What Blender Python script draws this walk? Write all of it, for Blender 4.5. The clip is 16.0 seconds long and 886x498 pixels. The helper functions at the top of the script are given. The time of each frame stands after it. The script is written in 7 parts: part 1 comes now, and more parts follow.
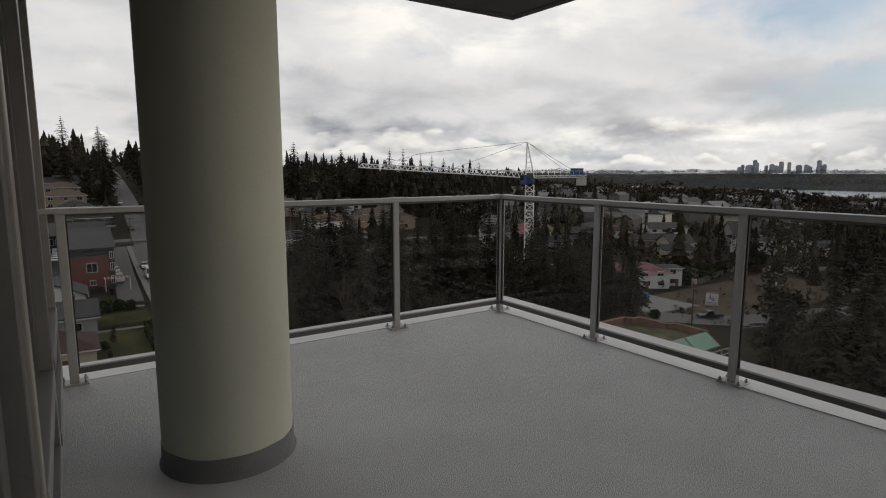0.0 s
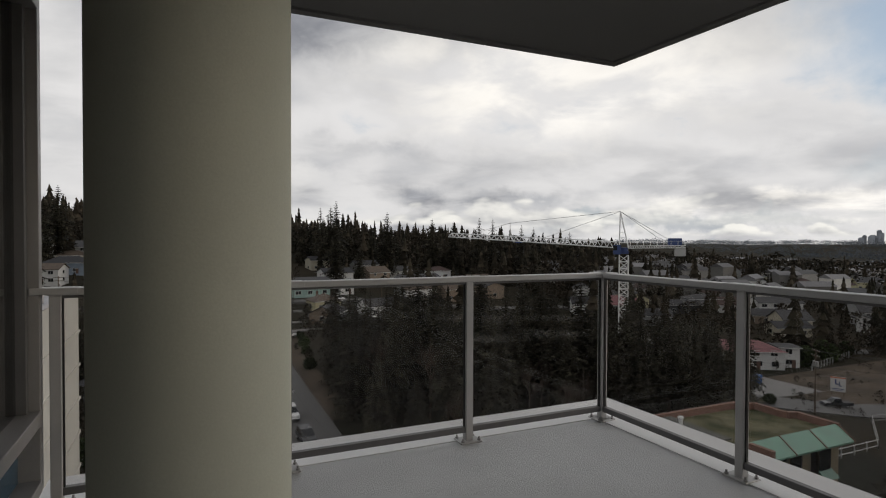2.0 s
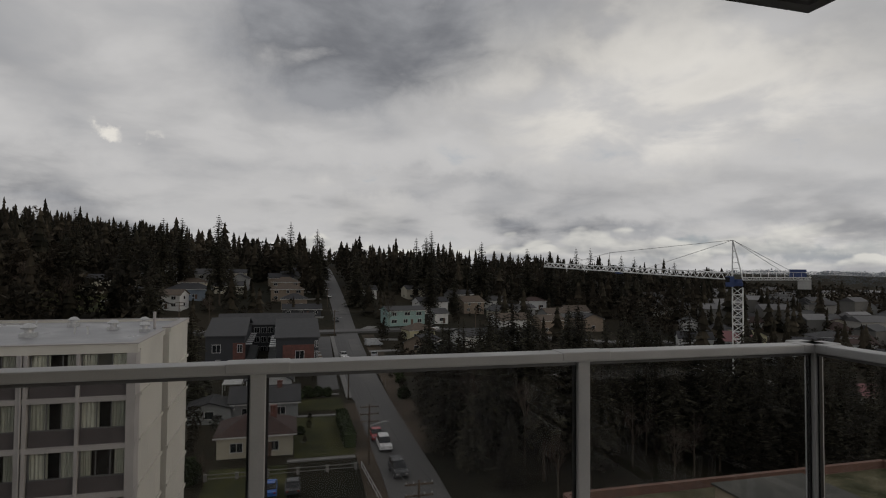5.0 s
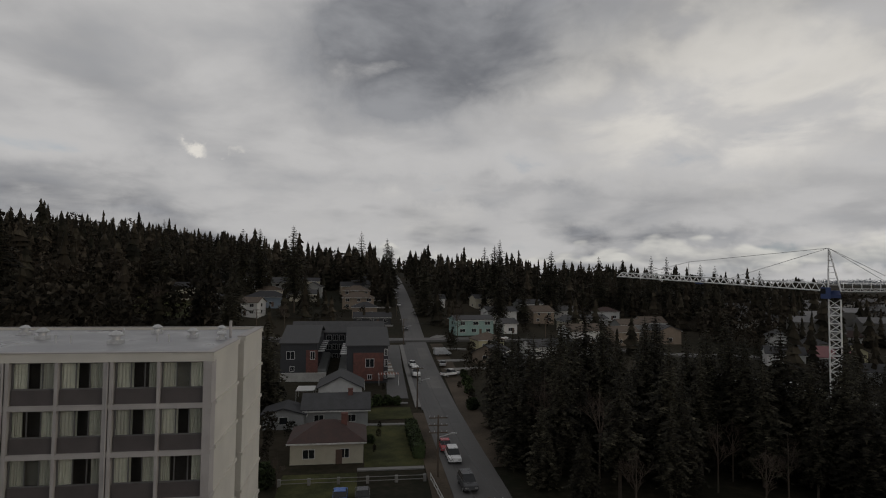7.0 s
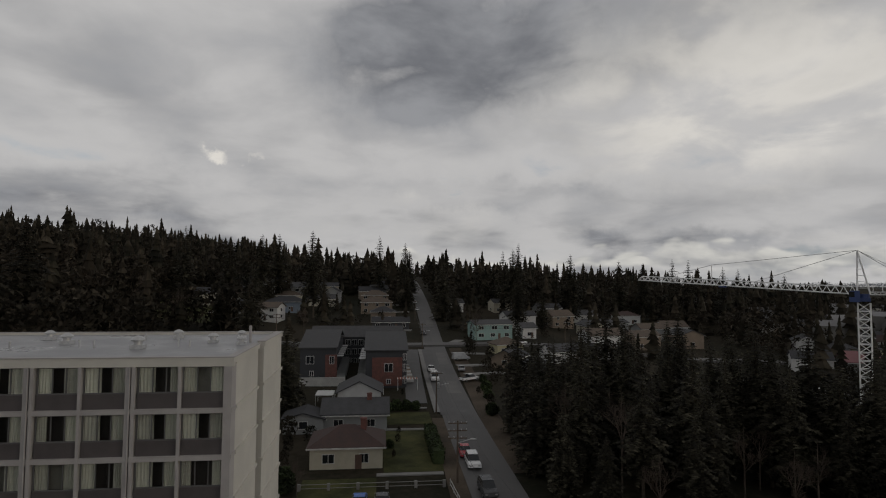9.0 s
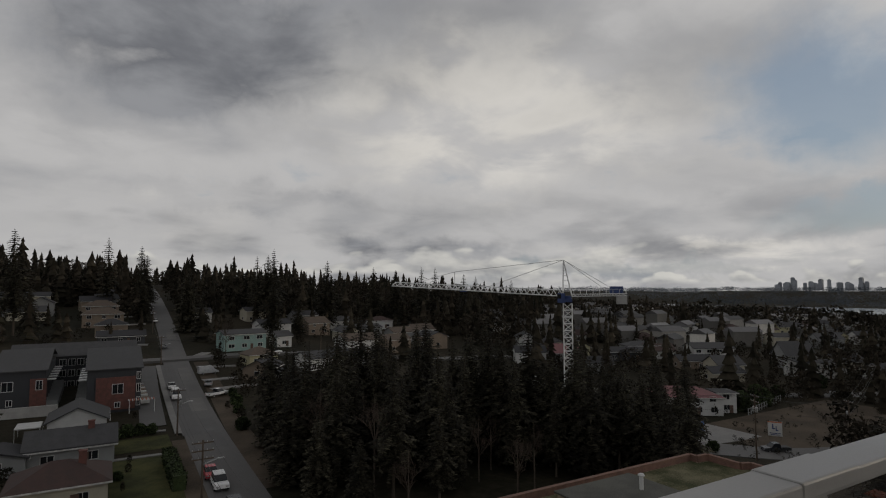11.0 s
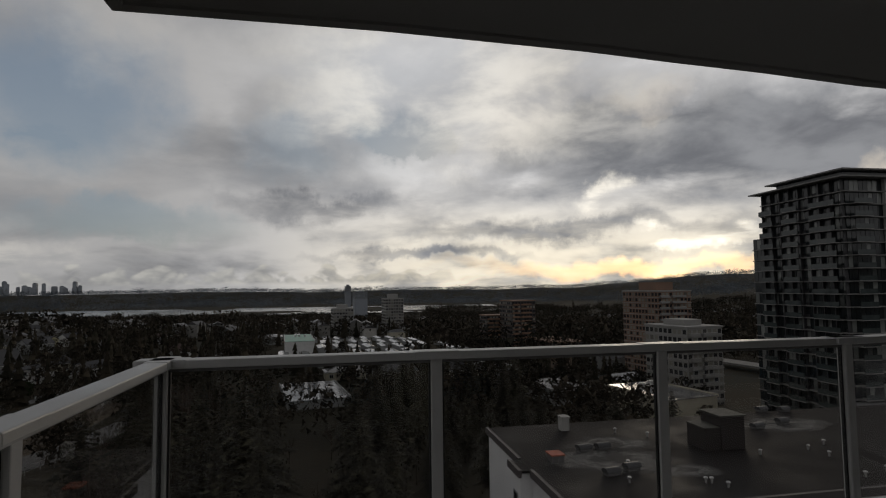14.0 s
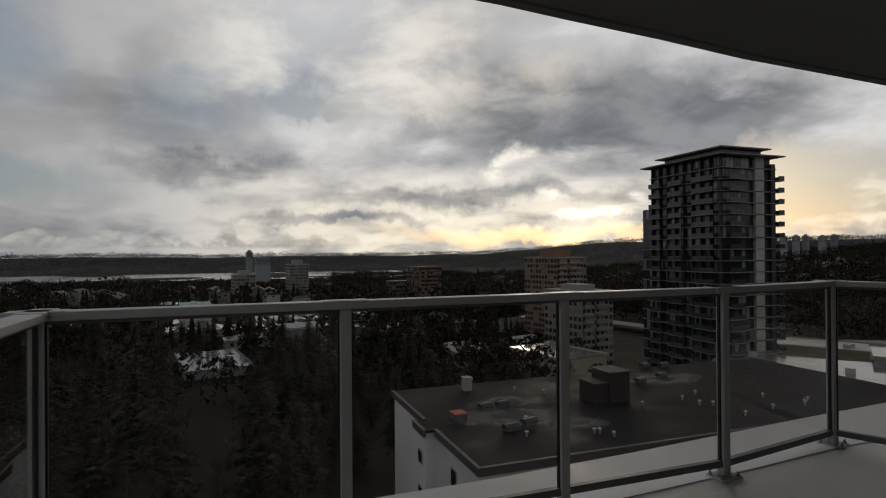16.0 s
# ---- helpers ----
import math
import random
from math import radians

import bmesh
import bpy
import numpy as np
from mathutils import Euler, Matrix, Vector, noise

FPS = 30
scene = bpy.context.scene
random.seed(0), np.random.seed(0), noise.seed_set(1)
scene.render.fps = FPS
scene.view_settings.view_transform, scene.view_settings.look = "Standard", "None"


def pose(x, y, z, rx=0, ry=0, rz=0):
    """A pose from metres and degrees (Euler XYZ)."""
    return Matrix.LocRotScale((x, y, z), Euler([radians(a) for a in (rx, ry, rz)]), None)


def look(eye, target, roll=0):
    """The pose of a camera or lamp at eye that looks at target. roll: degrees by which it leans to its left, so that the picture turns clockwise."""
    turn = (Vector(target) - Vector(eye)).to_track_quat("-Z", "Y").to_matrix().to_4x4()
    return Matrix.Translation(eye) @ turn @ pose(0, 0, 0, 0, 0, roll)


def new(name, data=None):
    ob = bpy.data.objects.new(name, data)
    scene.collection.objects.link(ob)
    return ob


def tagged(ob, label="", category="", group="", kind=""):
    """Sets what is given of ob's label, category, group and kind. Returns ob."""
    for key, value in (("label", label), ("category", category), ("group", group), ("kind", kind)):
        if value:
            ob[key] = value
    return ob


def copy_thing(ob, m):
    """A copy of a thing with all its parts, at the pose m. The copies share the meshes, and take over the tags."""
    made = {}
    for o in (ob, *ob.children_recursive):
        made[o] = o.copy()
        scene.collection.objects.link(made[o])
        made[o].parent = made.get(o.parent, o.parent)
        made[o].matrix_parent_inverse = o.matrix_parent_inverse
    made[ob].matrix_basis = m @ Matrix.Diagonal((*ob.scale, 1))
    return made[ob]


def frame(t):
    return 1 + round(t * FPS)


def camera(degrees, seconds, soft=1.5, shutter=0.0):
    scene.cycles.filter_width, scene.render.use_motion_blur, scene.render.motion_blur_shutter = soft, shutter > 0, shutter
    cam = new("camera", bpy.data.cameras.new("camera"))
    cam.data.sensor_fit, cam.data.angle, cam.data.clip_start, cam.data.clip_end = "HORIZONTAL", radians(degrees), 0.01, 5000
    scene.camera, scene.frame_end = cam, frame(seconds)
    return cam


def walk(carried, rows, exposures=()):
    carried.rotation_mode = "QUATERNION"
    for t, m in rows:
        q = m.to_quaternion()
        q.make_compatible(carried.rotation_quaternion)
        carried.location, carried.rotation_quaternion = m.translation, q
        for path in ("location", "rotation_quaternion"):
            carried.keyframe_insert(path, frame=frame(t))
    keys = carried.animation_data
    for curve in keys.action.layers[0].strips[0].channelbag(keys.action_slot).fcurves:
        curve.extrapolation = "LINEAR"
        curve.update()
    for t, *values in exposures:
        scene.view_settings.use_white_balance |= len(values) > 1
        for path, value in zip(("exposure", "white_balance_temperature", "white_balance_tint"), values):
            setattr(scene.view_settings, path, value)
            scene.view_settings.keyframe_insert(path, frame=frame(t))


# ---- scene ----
cam = camera(76.1, 16.0, soft=1.1)
PATH = [
    (0, (-0.202, -0.039, 1.295), (0.897, 1.609, 1.017), 0.0),
    (0.5, (-0.06, 0.074, 1.311), (0.913, 1.809, 1.108), -0.2),
    (1, (0.071, 0.241, 1.3), (0.953, 2.032, 1.169), -0.0),
    (1.5, (0.163, 0.476, 1.313), (1.013, 2.285, 1.239), 0.4),
    (2, (0.322, 0.707, 1.313), (1.157, 2.523, 1.277), 0.2),
    (2.5, (0.472, 0.954, 1.297), (1.266, 2.79, 1.284), 0.1),
    (3, (0.565, 1.242, 1.31), (1.327, 3.091, 1.319), 0.6),
    (3.5, (0.708, 1.482, 1.325), (1.43, 3.346, 1.353), 0.3),
    (4, (0.788, 1.767, 1.303), (1.438, 3.658, 1.348), 0.4),
    (6.5, (1.08, 2.617, 1.518), (1.425, 4.585, 1.605), 0.4),
    (7, (1.035, 3.077, 1.507), (1.321, 5.054, 1.602), 0.6),
    (7.5, (0.972, 3.268, 1.493), (1.235, 5.248, 1.594), 0.5),
    (8, (0.977, 3.358, 1.503), (1.174, 5.346, 1.611), 0.4),
    (10.5, (1.024, 3.418, 1.45), (1.621, 5.323, 1.572), 0.3),
    (11, (0.875, 3.378, 1.405), (1.893, 5.095, 1.541), -0.1),
    (11.5, (0.799, 3.467, 1.356), (2.158, 4.926, 1.501), -0.8),
    (12, (0.8, 3.45, 1.358), (2.456, 4.564, 1.496), -0.7),
    (12.5, (0.7, 3.413, 1.345), (2.601, 4.02, 1.482), -0.4),
    (13, (0.63, 3.32, 1.35), (2.62, 3.472, 1.484), -0.7),
    (13.5, (0.608, 3.241, 1.357), (2.596, 3.073, 1.486), -0.8),
    (14, (0.6, 3.238, 1.356), (2.565, 2.888, 1.487), -0.7),
    (14.5, (0.6, 3.257, 1.358), (2.545, 2.811, 1.49), -0.5),
    (15, (0.586, 3.282, 1.355), (2.52, 2.789, 1.49), -0.4),
    (15.5, (0.614, 3.265, 1.321), (2.533, 2.713, 1.439), -0.3),
    (16, (0.643, 3.245, 1.28), (2.529, 2.58, 1.289), -0.4),
]
EXPOSURES = [(0, 0.7), (1, 0.75), (2, 0.7), (3, 0.5), (4, 0.32), (6.5, 0.08), (8, 0.08), (11, 0.0), (12.5, -0.33), (13, -0.36), (14, -0.33), (15, -0.30), (16, -0.30)]
walk(cam, [(t, look(eye, target, roll)) for t, eye, target, roll in PATH], EXPOSURES)

# ---- light ----
SUN_AZ, SUN_EL = 122.0, 9.0      # clockwise from +Y


def way(az, el):
    a, e = radians(az), radians(el)
    return Vector((math.sin(a) * math.cos(e), math.cos(a) * math.cos(e), math.sin(e)))


sun_data = bpy.data.lights.new("sun", "SUN")
sun_data.energy, sun_data.angle, sun_data.color = 0.22, radians(12), (1.0, 0.86, 0.68)
sun = new("sun", sun_data)
sun.matrix_world = look(way(SUN_AZ, SUN_EL) * 50, (0, 0, 0))

world = bpy.data.worlds.new("overcast_sky")
scene.world = world
world.use_nodes = True


class Nodes:
    """Short hand for wiring a node tree."""

    def __init__(self, tree):
        self.t = tree
        tree.nodes.clear()

    def add(self, kind, mode=None, **inputs):
        n = self.t.nodes.new(kind)
        if kind in ("ShaderNodeMath", "ShaderNodeVectorMath"):
            n.operation = mode
        if kind == "ShaderNodeMapRange":
            n.interpolation_type = mode
        for k, v in inputs.items():
            self.put(n, int(k[1:]) if k[0] == "i" and k[1:].isdigit() else k.replace("_", " "), v)
        return n

    def put(self, n, key, v):
        s = n.inputs[key]
        if hasattr(v, "is_linked"):
            self.t.links.new(v, s)
        elif hasattr(v, "outputs"):
            self.t.links.new(v.outputs[0], s)
        else:
            s.default_value = v

    def math(self, op, a, b=0.0, c=0.0, clamp=False):
        n = self.add("ShaderNodeMath", op, i0=a, i1=b, i2=c)
        n.use_clamp = clamp
        return n

    def vec(self, op, a, b=(0, 0, 0), out=0):
        return self.add("ShaderNodeVectorMath", op, i0=a, i1=b).outputs[out]

    def ramp(self, v, a, b, lo=0.0, hi=1.0, smooth=True):
        return self.add("ShaderNodeMapRange", "SMOOTHSTEP" if smooth else "LINEAR", i0=v, i1=a, i2=b, i3=lo, i4=hi)

    def mix(self, f, a, b, blend="MIX"):
        n = self.t.nodes.new("ShaderNodeMix")
        n.data_type, n.blend_type = "RGBA", blend
        self.put(n, 0, f), self.put(n, 6, a), self.put(n, 7, b)
        return n.outputs[2]

    def noise(self, v, scale, detail=6.0, rough=0.55, distort=0.0):
        return self.add("ShaderNodeTexNoise", None, Vector=v, Scale=scale, Detail=detail, Roughness=rough, Distortion=distort)


# the sky: a thin blue behind a broken, layered cloud cover, brightest round the hidden sun
W = Nodes(world.node_tree)
coord = W.add("ShaderNodeTexCoord").outputs["Generated"]
sep = W.add("ShaderNodeSeparateXYZ", None, i0=coord)
up = W.math("MAXIMUM", sep.outputs[2], 0.0)
flat = W.math("ADD", up, 0.20)
plane = W.add("ShaderNodeCombineXYZ", None, i0=W.math("DIVIDE", sep.outputs[0], flat), i1=W.math("DIVIDE", sep.outputs[1], flat), i2=0.35)
masses = W.noise(plane, 0.75, 6.0, 0.46, 0.25)
ragged = W.noise(plane, 2.4, 8.0, 0.54, 0.25)
lumps = W.ramp(W.noise(W.vec("MULTIPLY", coord, (6, 6, 19)), 1.0, 6.0, 0.5, 0.3), 0.32, 0.70, 0.38, 0.62)
warp = W.vec("SUBTRACT", W.noise(coord, 7.0, 7.0, 0.6).outputs["Color"], (0.5, 0.5, 0.5))
bent = W.vec("ADD", coord, W.vec("MULTIPLY", warp, (0.22, 0.22, 0.16)))


def blob(az, el, wide, tall):
    """A soft cloud-shaped area of the sky, by its direction and half sizes in degrees."""
    off = W.vec("SUBTRACT", bent, tuple(way(az, el)))
    off = W.vec("MULTIPLY", off, (57.3 / wide, 57.3 / wide, 57.3 / tall))
    return W.ramp(W.vec("LENGTH", off, out=1), 1.25, 0.35)


def total(values):
    s = values[0]
    for v in values[1:]:
        s = W.math("ADD", s, v)
    return s


shade = total([W.math("MULTIPLY", blob(*b[:4]), b[4]) for b in (
    (6, 22, 14, 6.5, 1.25), (-27, 7.5, 14, 3.0, 0.6), (22.5, 4.6, 2.6, 1.4, 0.5), (33, 4.4, 7, 1.1, 0.5),
    (13, 8.5, 12, 1.2, 0.25), (87, 8.0, 9, 1.5, 0.6), (12, 6.5, 34, 4.0, 0.28), (132, 12, 18, 4.0, 0.5), (124, 15.5, 12, 3.0, 0.35), (98, 18, 15, 8, -0.55), (110, 11, 14, 2.2, 0.25), (112, 5.8, 16, 1.3, 0.6), (98, 3.2, 12, 0.8, 0.5), (52, 11, 10, 2.5, 0.3))])
open_sky = total([W.math("MULTIPLY", blob(*b[:4]), b[4]) for b in (
    (66, 16, 9, 7, 0.95), (71, 6.0, 11, 1.8, 0.85), (84, 14, 5, 4, 0.6), (96, 15, 4, 2, 0.6), (116, 1.6, 17, 1.1, 0.4), (144, 4.0, 9, 4, 1.0), (45, 1.2, 14, 1.0, 0.75), (121, 17, 5, 2, 0.3), (97, 14.3, 3.6, 1.7, 1.1), (140, 6, 7, 4, 0.8))])
breaks = total([W.math("MULTIPLY", blob(*b[:4]), b[4]) for b in (
    (-16.9, 11.7, 1.6, 0.5, 0.42), (-12.4, 11.5, 1.0, 0.35, 0.3), (117, 8.6, 4.5, 1.6, 1.2), (124, 4.6, 5, 1.3, 1.4), (102, 19, 22, 8, 0.66), (55, 3.0, 14, 1.6, 0.30), (5, 6.0, 10, 2.2, 0.10), (69, 21, 4, 4, 0.2), (36, 17, 22, 9, 0.32), (147, 3, 3, 2.4, 0.6), (100, 5, 8, 1.5, 0.3), (140, 1.6, 8, 0.7, 0.5))])
thick = W.math("ADD", W.math("MULTIPLY", masses, 0.62), W.math("MULTIPLY", ragged, 0.38))
near_horizon = W.ramp(up, 0.20, 0.02)
thick = W.math("ADD", W.math("MULTIPLY", thick, W.math("SUBTRACT", 1.0, W.math("MULTIPLY", near_horizon, 0.75))), W.math("MULTIPLY", W.math("MULTIPLY", lumps, near_horizon), 0.75))
tatter = W.ramp(W.math("ADD", W.math("MULTIPLY", ragged, 0.6), W.math("MULTIPLY", masses, 0.4)), 0.34, 0.60, 0.25, 1.3)
dark = W.math("ADD", W.ramp(thick, 0.43, 0.68), W.math("MULTIPLY", shade, W.math("MULTIPLY", tatter, 0.72)), clamp=True)
sky = W.add("ShaderNodeTexSky")
sky.sky_type, sky.sun_disc = "NISHITA", False
sky.sun_elevation, sky.sun_rotation, sky.dust_density = radians(SUN_EL), radians(SUN_AZ), 1.5
blue = W.mix(1.0, sky.outputs[0], (0.075, 0.075, 0.075, 1), "MULTIPLY")
sunward = W.vec("DOT_PRODUCT", coord, tuple(way(SUN_AZ, SUN_EL)), out=1)
glow = W.ramp(sunward, 0.62, 1.0)
warm = W.math("MULTIPLY", W.ramp(sunward, 0.70, 0.99), W.ramp(up, 0.20, 0.02))
bright_c = W.mix(warm, (0.475, 0.468, 0.465, 1), (0.64, 0.575, 0.455, 1))
dark_c = W.mix(W.ramp(ragged, 0.36, 0.66), (0.145, 0.15, 0.165, 1), (0.275, 0.28, 0.295, 1))
cloud = W.mix(dark, bright_c, dark_c)
lift = W.math("ADD", 1.0, W.math("MULTIPLY", glow, W.math("SUBTRACT", 1.0, W.math("MULTIPLY", dark, 0.70))))
cloud = W.mix(1.0, cloud, W.add("ShaderNodeCombineXYZ", None, i0=lift, i1=lift, i2=lift), "MULTIPLY")
gap = W.math("SUBTRACT", W.math("ADD", W.ramp(thick, 0.43, 0.30), open_sky), W.math("MULTIPLY", shade, 0.7), clamp=True)
picture = W.mix(W.math("MULTIPLY", gap, 0.9), cloud, W.mix(0.45, blue, (0.33, 0.42, 0.56, 1)))
edge = W.math("MULTIPLY", breaks, W.ramp(ragged, 0.40, 0.62))
picture = W.mix(1.0, picture, W.mix(W.math("MINIMUM", edge, 1.6), (0, 0, 0, 1), (0.62, 0.56, 0.44, 1)), "ADD")


def billow(p):
    """Heaped cloud tops: rounded lumps with smaller lumps on them."""
    out = None
    for k, weight in ((1.0, 1.0), (2.13, 0.42), (4.4, 0.16)):
        n = W.math("MULTIPLY", W.math("ABSOLUTE", W.math("SUBTRACT", W.noise(p, k, 0.0), 0.5)), 2.6 * weight / 2.0)
        out = n if out is None else W.math("ADD", out, n)
    return out


def heaps(cell, squash, seed, low, high, bank):
    """A bank of cumulus between two heights, lit on the tops; returns its cover and its tone."""
    p = W.vec("ADD", W.vec("MULTIPLY", coord, (57.3 / cell, 57.3 / cell, 57.3 / cell * squash)), (seed, seed * 2, seed * 3))
    here = billow(p)
    over = billow(W.vec("ADD", p, (0.0, 0.0, 0.28)))
    edge_low = W.ramp(up, math.sin(radians(low)), math.sin(radians(low + 0.5)))
    rise = W.ramp(up, math.sin(radians(low)), math.sin(radians(high)), 0.30, -0.36, False)
    body = W.math("ADD", W.math("ADD", here, rise), W.ramp(masses, 0.40, 0.60, -0.08, 0.08))
    cover = W.math("MULTIPLY", W.math("MULTIPLY", W.ramp(body, 0.22, 0.42), edge_low), bank, clamp=True)
    lit = W.ramp(W.math("ADD", W.math("SUBTRACT", here, over), W.ramp(ragged, 0.3, 0.7, -0.12, 0.12)), -0.42, 0.40)
    return cover, lit


for cell, squash, seed, low, high, bank in ((5.2, 2.1, 3.0, 1.2, 5.0, blob(22, 3, 34, 9)), (3.0, 1.6, 8.0, 0.2, 3.0, W.math("ADD", blob(60, 2, 30, 7), blob(92, 1.5, 12, 5))), (3.6, 1.0, 5.0, 0.2, 6.0, blob(147, 3, 4, 7))):
    cover, lit = heaps(cell, squash, seed, low, high, W.math("MINIMUM", bank, 0.8))
    tone = W.mix(lit, (0.27, 0.272, 0.28, 1), W.mix(warm, (0.62, 0.605, 0.56, 1), (0.78, 0.70, 0.54, 1)))
    picture = W.mix(cover, picture, tone)
# sky overhead, never in view, is dimmed to weaken the light on the land
zenith_dim = W.ramp(sep.outputs[2], 0.50, 0.85)
picture = W.mix(zenith_dim, picture, W.mix(0.5, picture, (0.06, 0.062, 0.066, 1)))
below = W.ramp(sep.outputs[2], -0.002, -0.06)
picture = W.mix(below, picture, (0.05, 0.05, 0.05, 1))
back = W.add("ShaderNodeBackground", None, Color=picture, Strength=1.0)
W.add("ShaderNodeOutputWorld", None, Surface=back)


# ---- materials ----
def material(name, col, rough=0.7, var=0.18, scale=2.0, fine=60.0, bump=0.15, metal=0.0, col2=None, spread=0.0, spec=0.5, rough_var=0.12, island=0.0):
    """A painted or natural surface: two scales of tone, fine relief, uneven gloss."""
    m = bpy.data.materials.new(name)
    m.use_nodes = True
    n = Nodes(m.node_tree)
    co = n.add("ShaderNodeTexCoord").outputs["Object"]
    big = n.noise(co, scale, 5.0, 0.6)
    small = n.noise(co, fine, 4.0, 0.6)
    both = n.math("ADD", n.math("MULTIPLY", big, 0.65), n.math("MULTIPLY", small, 0.35))
    f = n.ramp(both, 0.36, 0.64)
    second = col2 or tuple(c * (1 + var) for c in col)
    first = tuple(c * (1 - var) for c in col)
    c = n.mix(f, (*first, 1), (*second, 1))
    if spread:
        info = n.add("ShaderNodeObjectInfo").outputs["Random"]
        k = n.ramp(info, 0, 1, 1 - spread, 1 + spread, False)
        c = n.mix(1.0, c, n.add("ShaderNodeCombineXYZ", None, i0=k, i1=k, i2=k), "MULTIPLY")
    if island:
        pick = n.add("ShaderNodeNewGeometry").outputs["Random Per Island"]
        k = n.math("ADD", 1 - island, n.math("MULTIPLY", n.math("POWER", pick, 2.5), island * 3.2))
        c = n.mix(1.0, c, n.add("ShaderNodeCombineXYZ", None, i0=k, i1=k, i2=k), "MULTIPLY")
    b = n.add("ShaderNodeBsdfPrincipled", None, Base_Color=c, Metallic=metal, Roughness=n.ramp(big, 0.3, 0.7, max(0.02, rough - rough_var), min(1, rough + rough_var), False))
    b.inputs["Specular IOR Level"].default_value = spec
    if bump:
        n.put(b, "Normal", n.add("ShaderNodeBump", None, Strength=bump, Distance=0.02, Height=small))
    n.add("ShaderNodeOutputMaterial", None, Surface=b)
    return m


def glass_material(name, tint, rough=0.01, ior=1.5):
    m = bpy.data.materials.new(name)
    m.use_nodes = True
    n = Nodes(m.node_tree)
    co = n.add("ShaderNodeTexCoord").outputs["Object"]
    smear = n.noise(co, 3.0, 6.0, 0.6)
    see = n.add("ShaderNodeBsdfTransparent", None, Color=(*tint, 1))
    gloss = n.add("ShaderNodeBsdfGlossy", None, Color=(1, 1, 1, 1), Roughness=n.ramp(smear, 0.4, 0.8, rough, rough * 5) if rough else 0.0)
    facing = n.add("ShaderNodeLayerWeight", None, Blend=0.5).outputs["Facing"]
    bend = n.ramp(n.math("POWER", facing, 5.0), 0.0, 1.0, ((ior - 1) / (ior + 1)) ** 2, 1.0, False)
    mixed = n.add("ShaderNodeMixShader", None, i0=bend, i1=see, i2=gloss)
    n.add("ShaderNodeOutputMaterial", None, Surface=mixed)
    return m


M = {}
M["deck"] = material("deck_coating", (0.62, 0.63, 0.64), 0.40, 0.09, 1.3, 170, 0.5)
M["white_edge"] = material("white_edge_paint", (0.74, 0.74, 0.74), 0.55, 0.05, 3, 90, 0.12)
M["soffit"] = material("soffit_paint", (0.27, 0.265, 0.26), 0.85, 0.05, 0.8, 120, 0.25)
M["column"] = material("column_paint", (0.50, 0.51, 0.43), 0.75, 0.06, 1.5, 140, 0.05)
M["column_base"] = material("column_base_coating", (0.17, 0.175, 0.18), 0.6, 0.12, 4, 160, 0.5)
M["alu"] = material("grey_powder_coat", (0.44, 0.435, 0.43), 0.42, 0.06, 4, 220, 0.06)
M["alu_dark"] = material("dark_powder_coat", (0.12, 0.118, 0.118), 0.42, 0.08, 4, 220, 0.06)
M["alu_mid"] = material("taupe_powder_coat", (0.27, 0.26, 0.255), 0.42, 0.07, 4, 220, 0.06)
M["steel"] = material("bolt_steel", (0.35, 0.34, 0.33), 0.35, 0.2, 30, 300, 0.1, 0.8)
M["rubber"] = material("black_gasket", (0.02, 0.02, 0.02), 0.6, 0.2, 20, 200, 0.1)
M["pane"] = glass_material("railing_glass", (0.93, 0.925, 0.92), 0.0, 1.3)
M["window"] = glass_material("window_glass", (0.55, 0.57, 0.58), 0.005, 1.9)
M["blue_glass"] = material("blue_spandrel_glass", (0.05, 0.10, 0.15), 0.12, 0.1, 2, 40, 0.0)
M["concrete"] = material("concrete", (0.36, 0.355, 0.34), 0.85, 0.15, 0.5, 30, 0.2)
# base colour lowered to stand for the dimness of the unlit flat
M["room"] = material("darkened_interior", (0.14, 0.135, 0.13), 0.8, 0.08, 1, 60, 0.1)
M["stucco"] = material("cream_stucco", (0.52, 0.50, 0.45), 0.85, 0.08, 0.35, 25, 0.3)
M["stucco_trim"] = material("grey_trim", (0.36, 0.34, 0.33), 0.8, 0.10, 0.6, 30, 0.2)
M["spandrel"] = material("brown_spandrel", (0.075, 0.065, 0.065), 0.6, 0.15, 1, 30, 0.15)
M["curtain"] = material("cream_curtain", (0.78, 0.76, 0.68), 0.9, 0.14, 2, 60, 0.2, spread=0.2)
M["dark_glass"] = material("dark_window_glass", (0.018, 0.02, 0.023), 0.08, 0.3, 0.6, 5, 0.0)
M["gravel_roof"] = material("grey_roof_membrane", (0.24, 0.24, 0.25), 0.45, 0.22, 0.25, 8, 0.2, rough_var=0.25)
M["black_roof"] = material("wet_black_roof", (0.020, 0.018, 0.018), 0.72, 0.4, 0.16, 6, 0.25, rough_var=0.2, spec=0.07)
M["wet_roof"] = material("wet_light_roof", (0.17, 0.172, 0.176), 0.13, 0.4, 0.08, 3, 0.05, rough_var=0.10)
M["tar_roof"] = material("mossy_tar_roof", (0.055, 0.056, 0.045), 0.8, 0.35, 0.4, 9, 0.3, col2=(0.10, 0.098, 0.085))


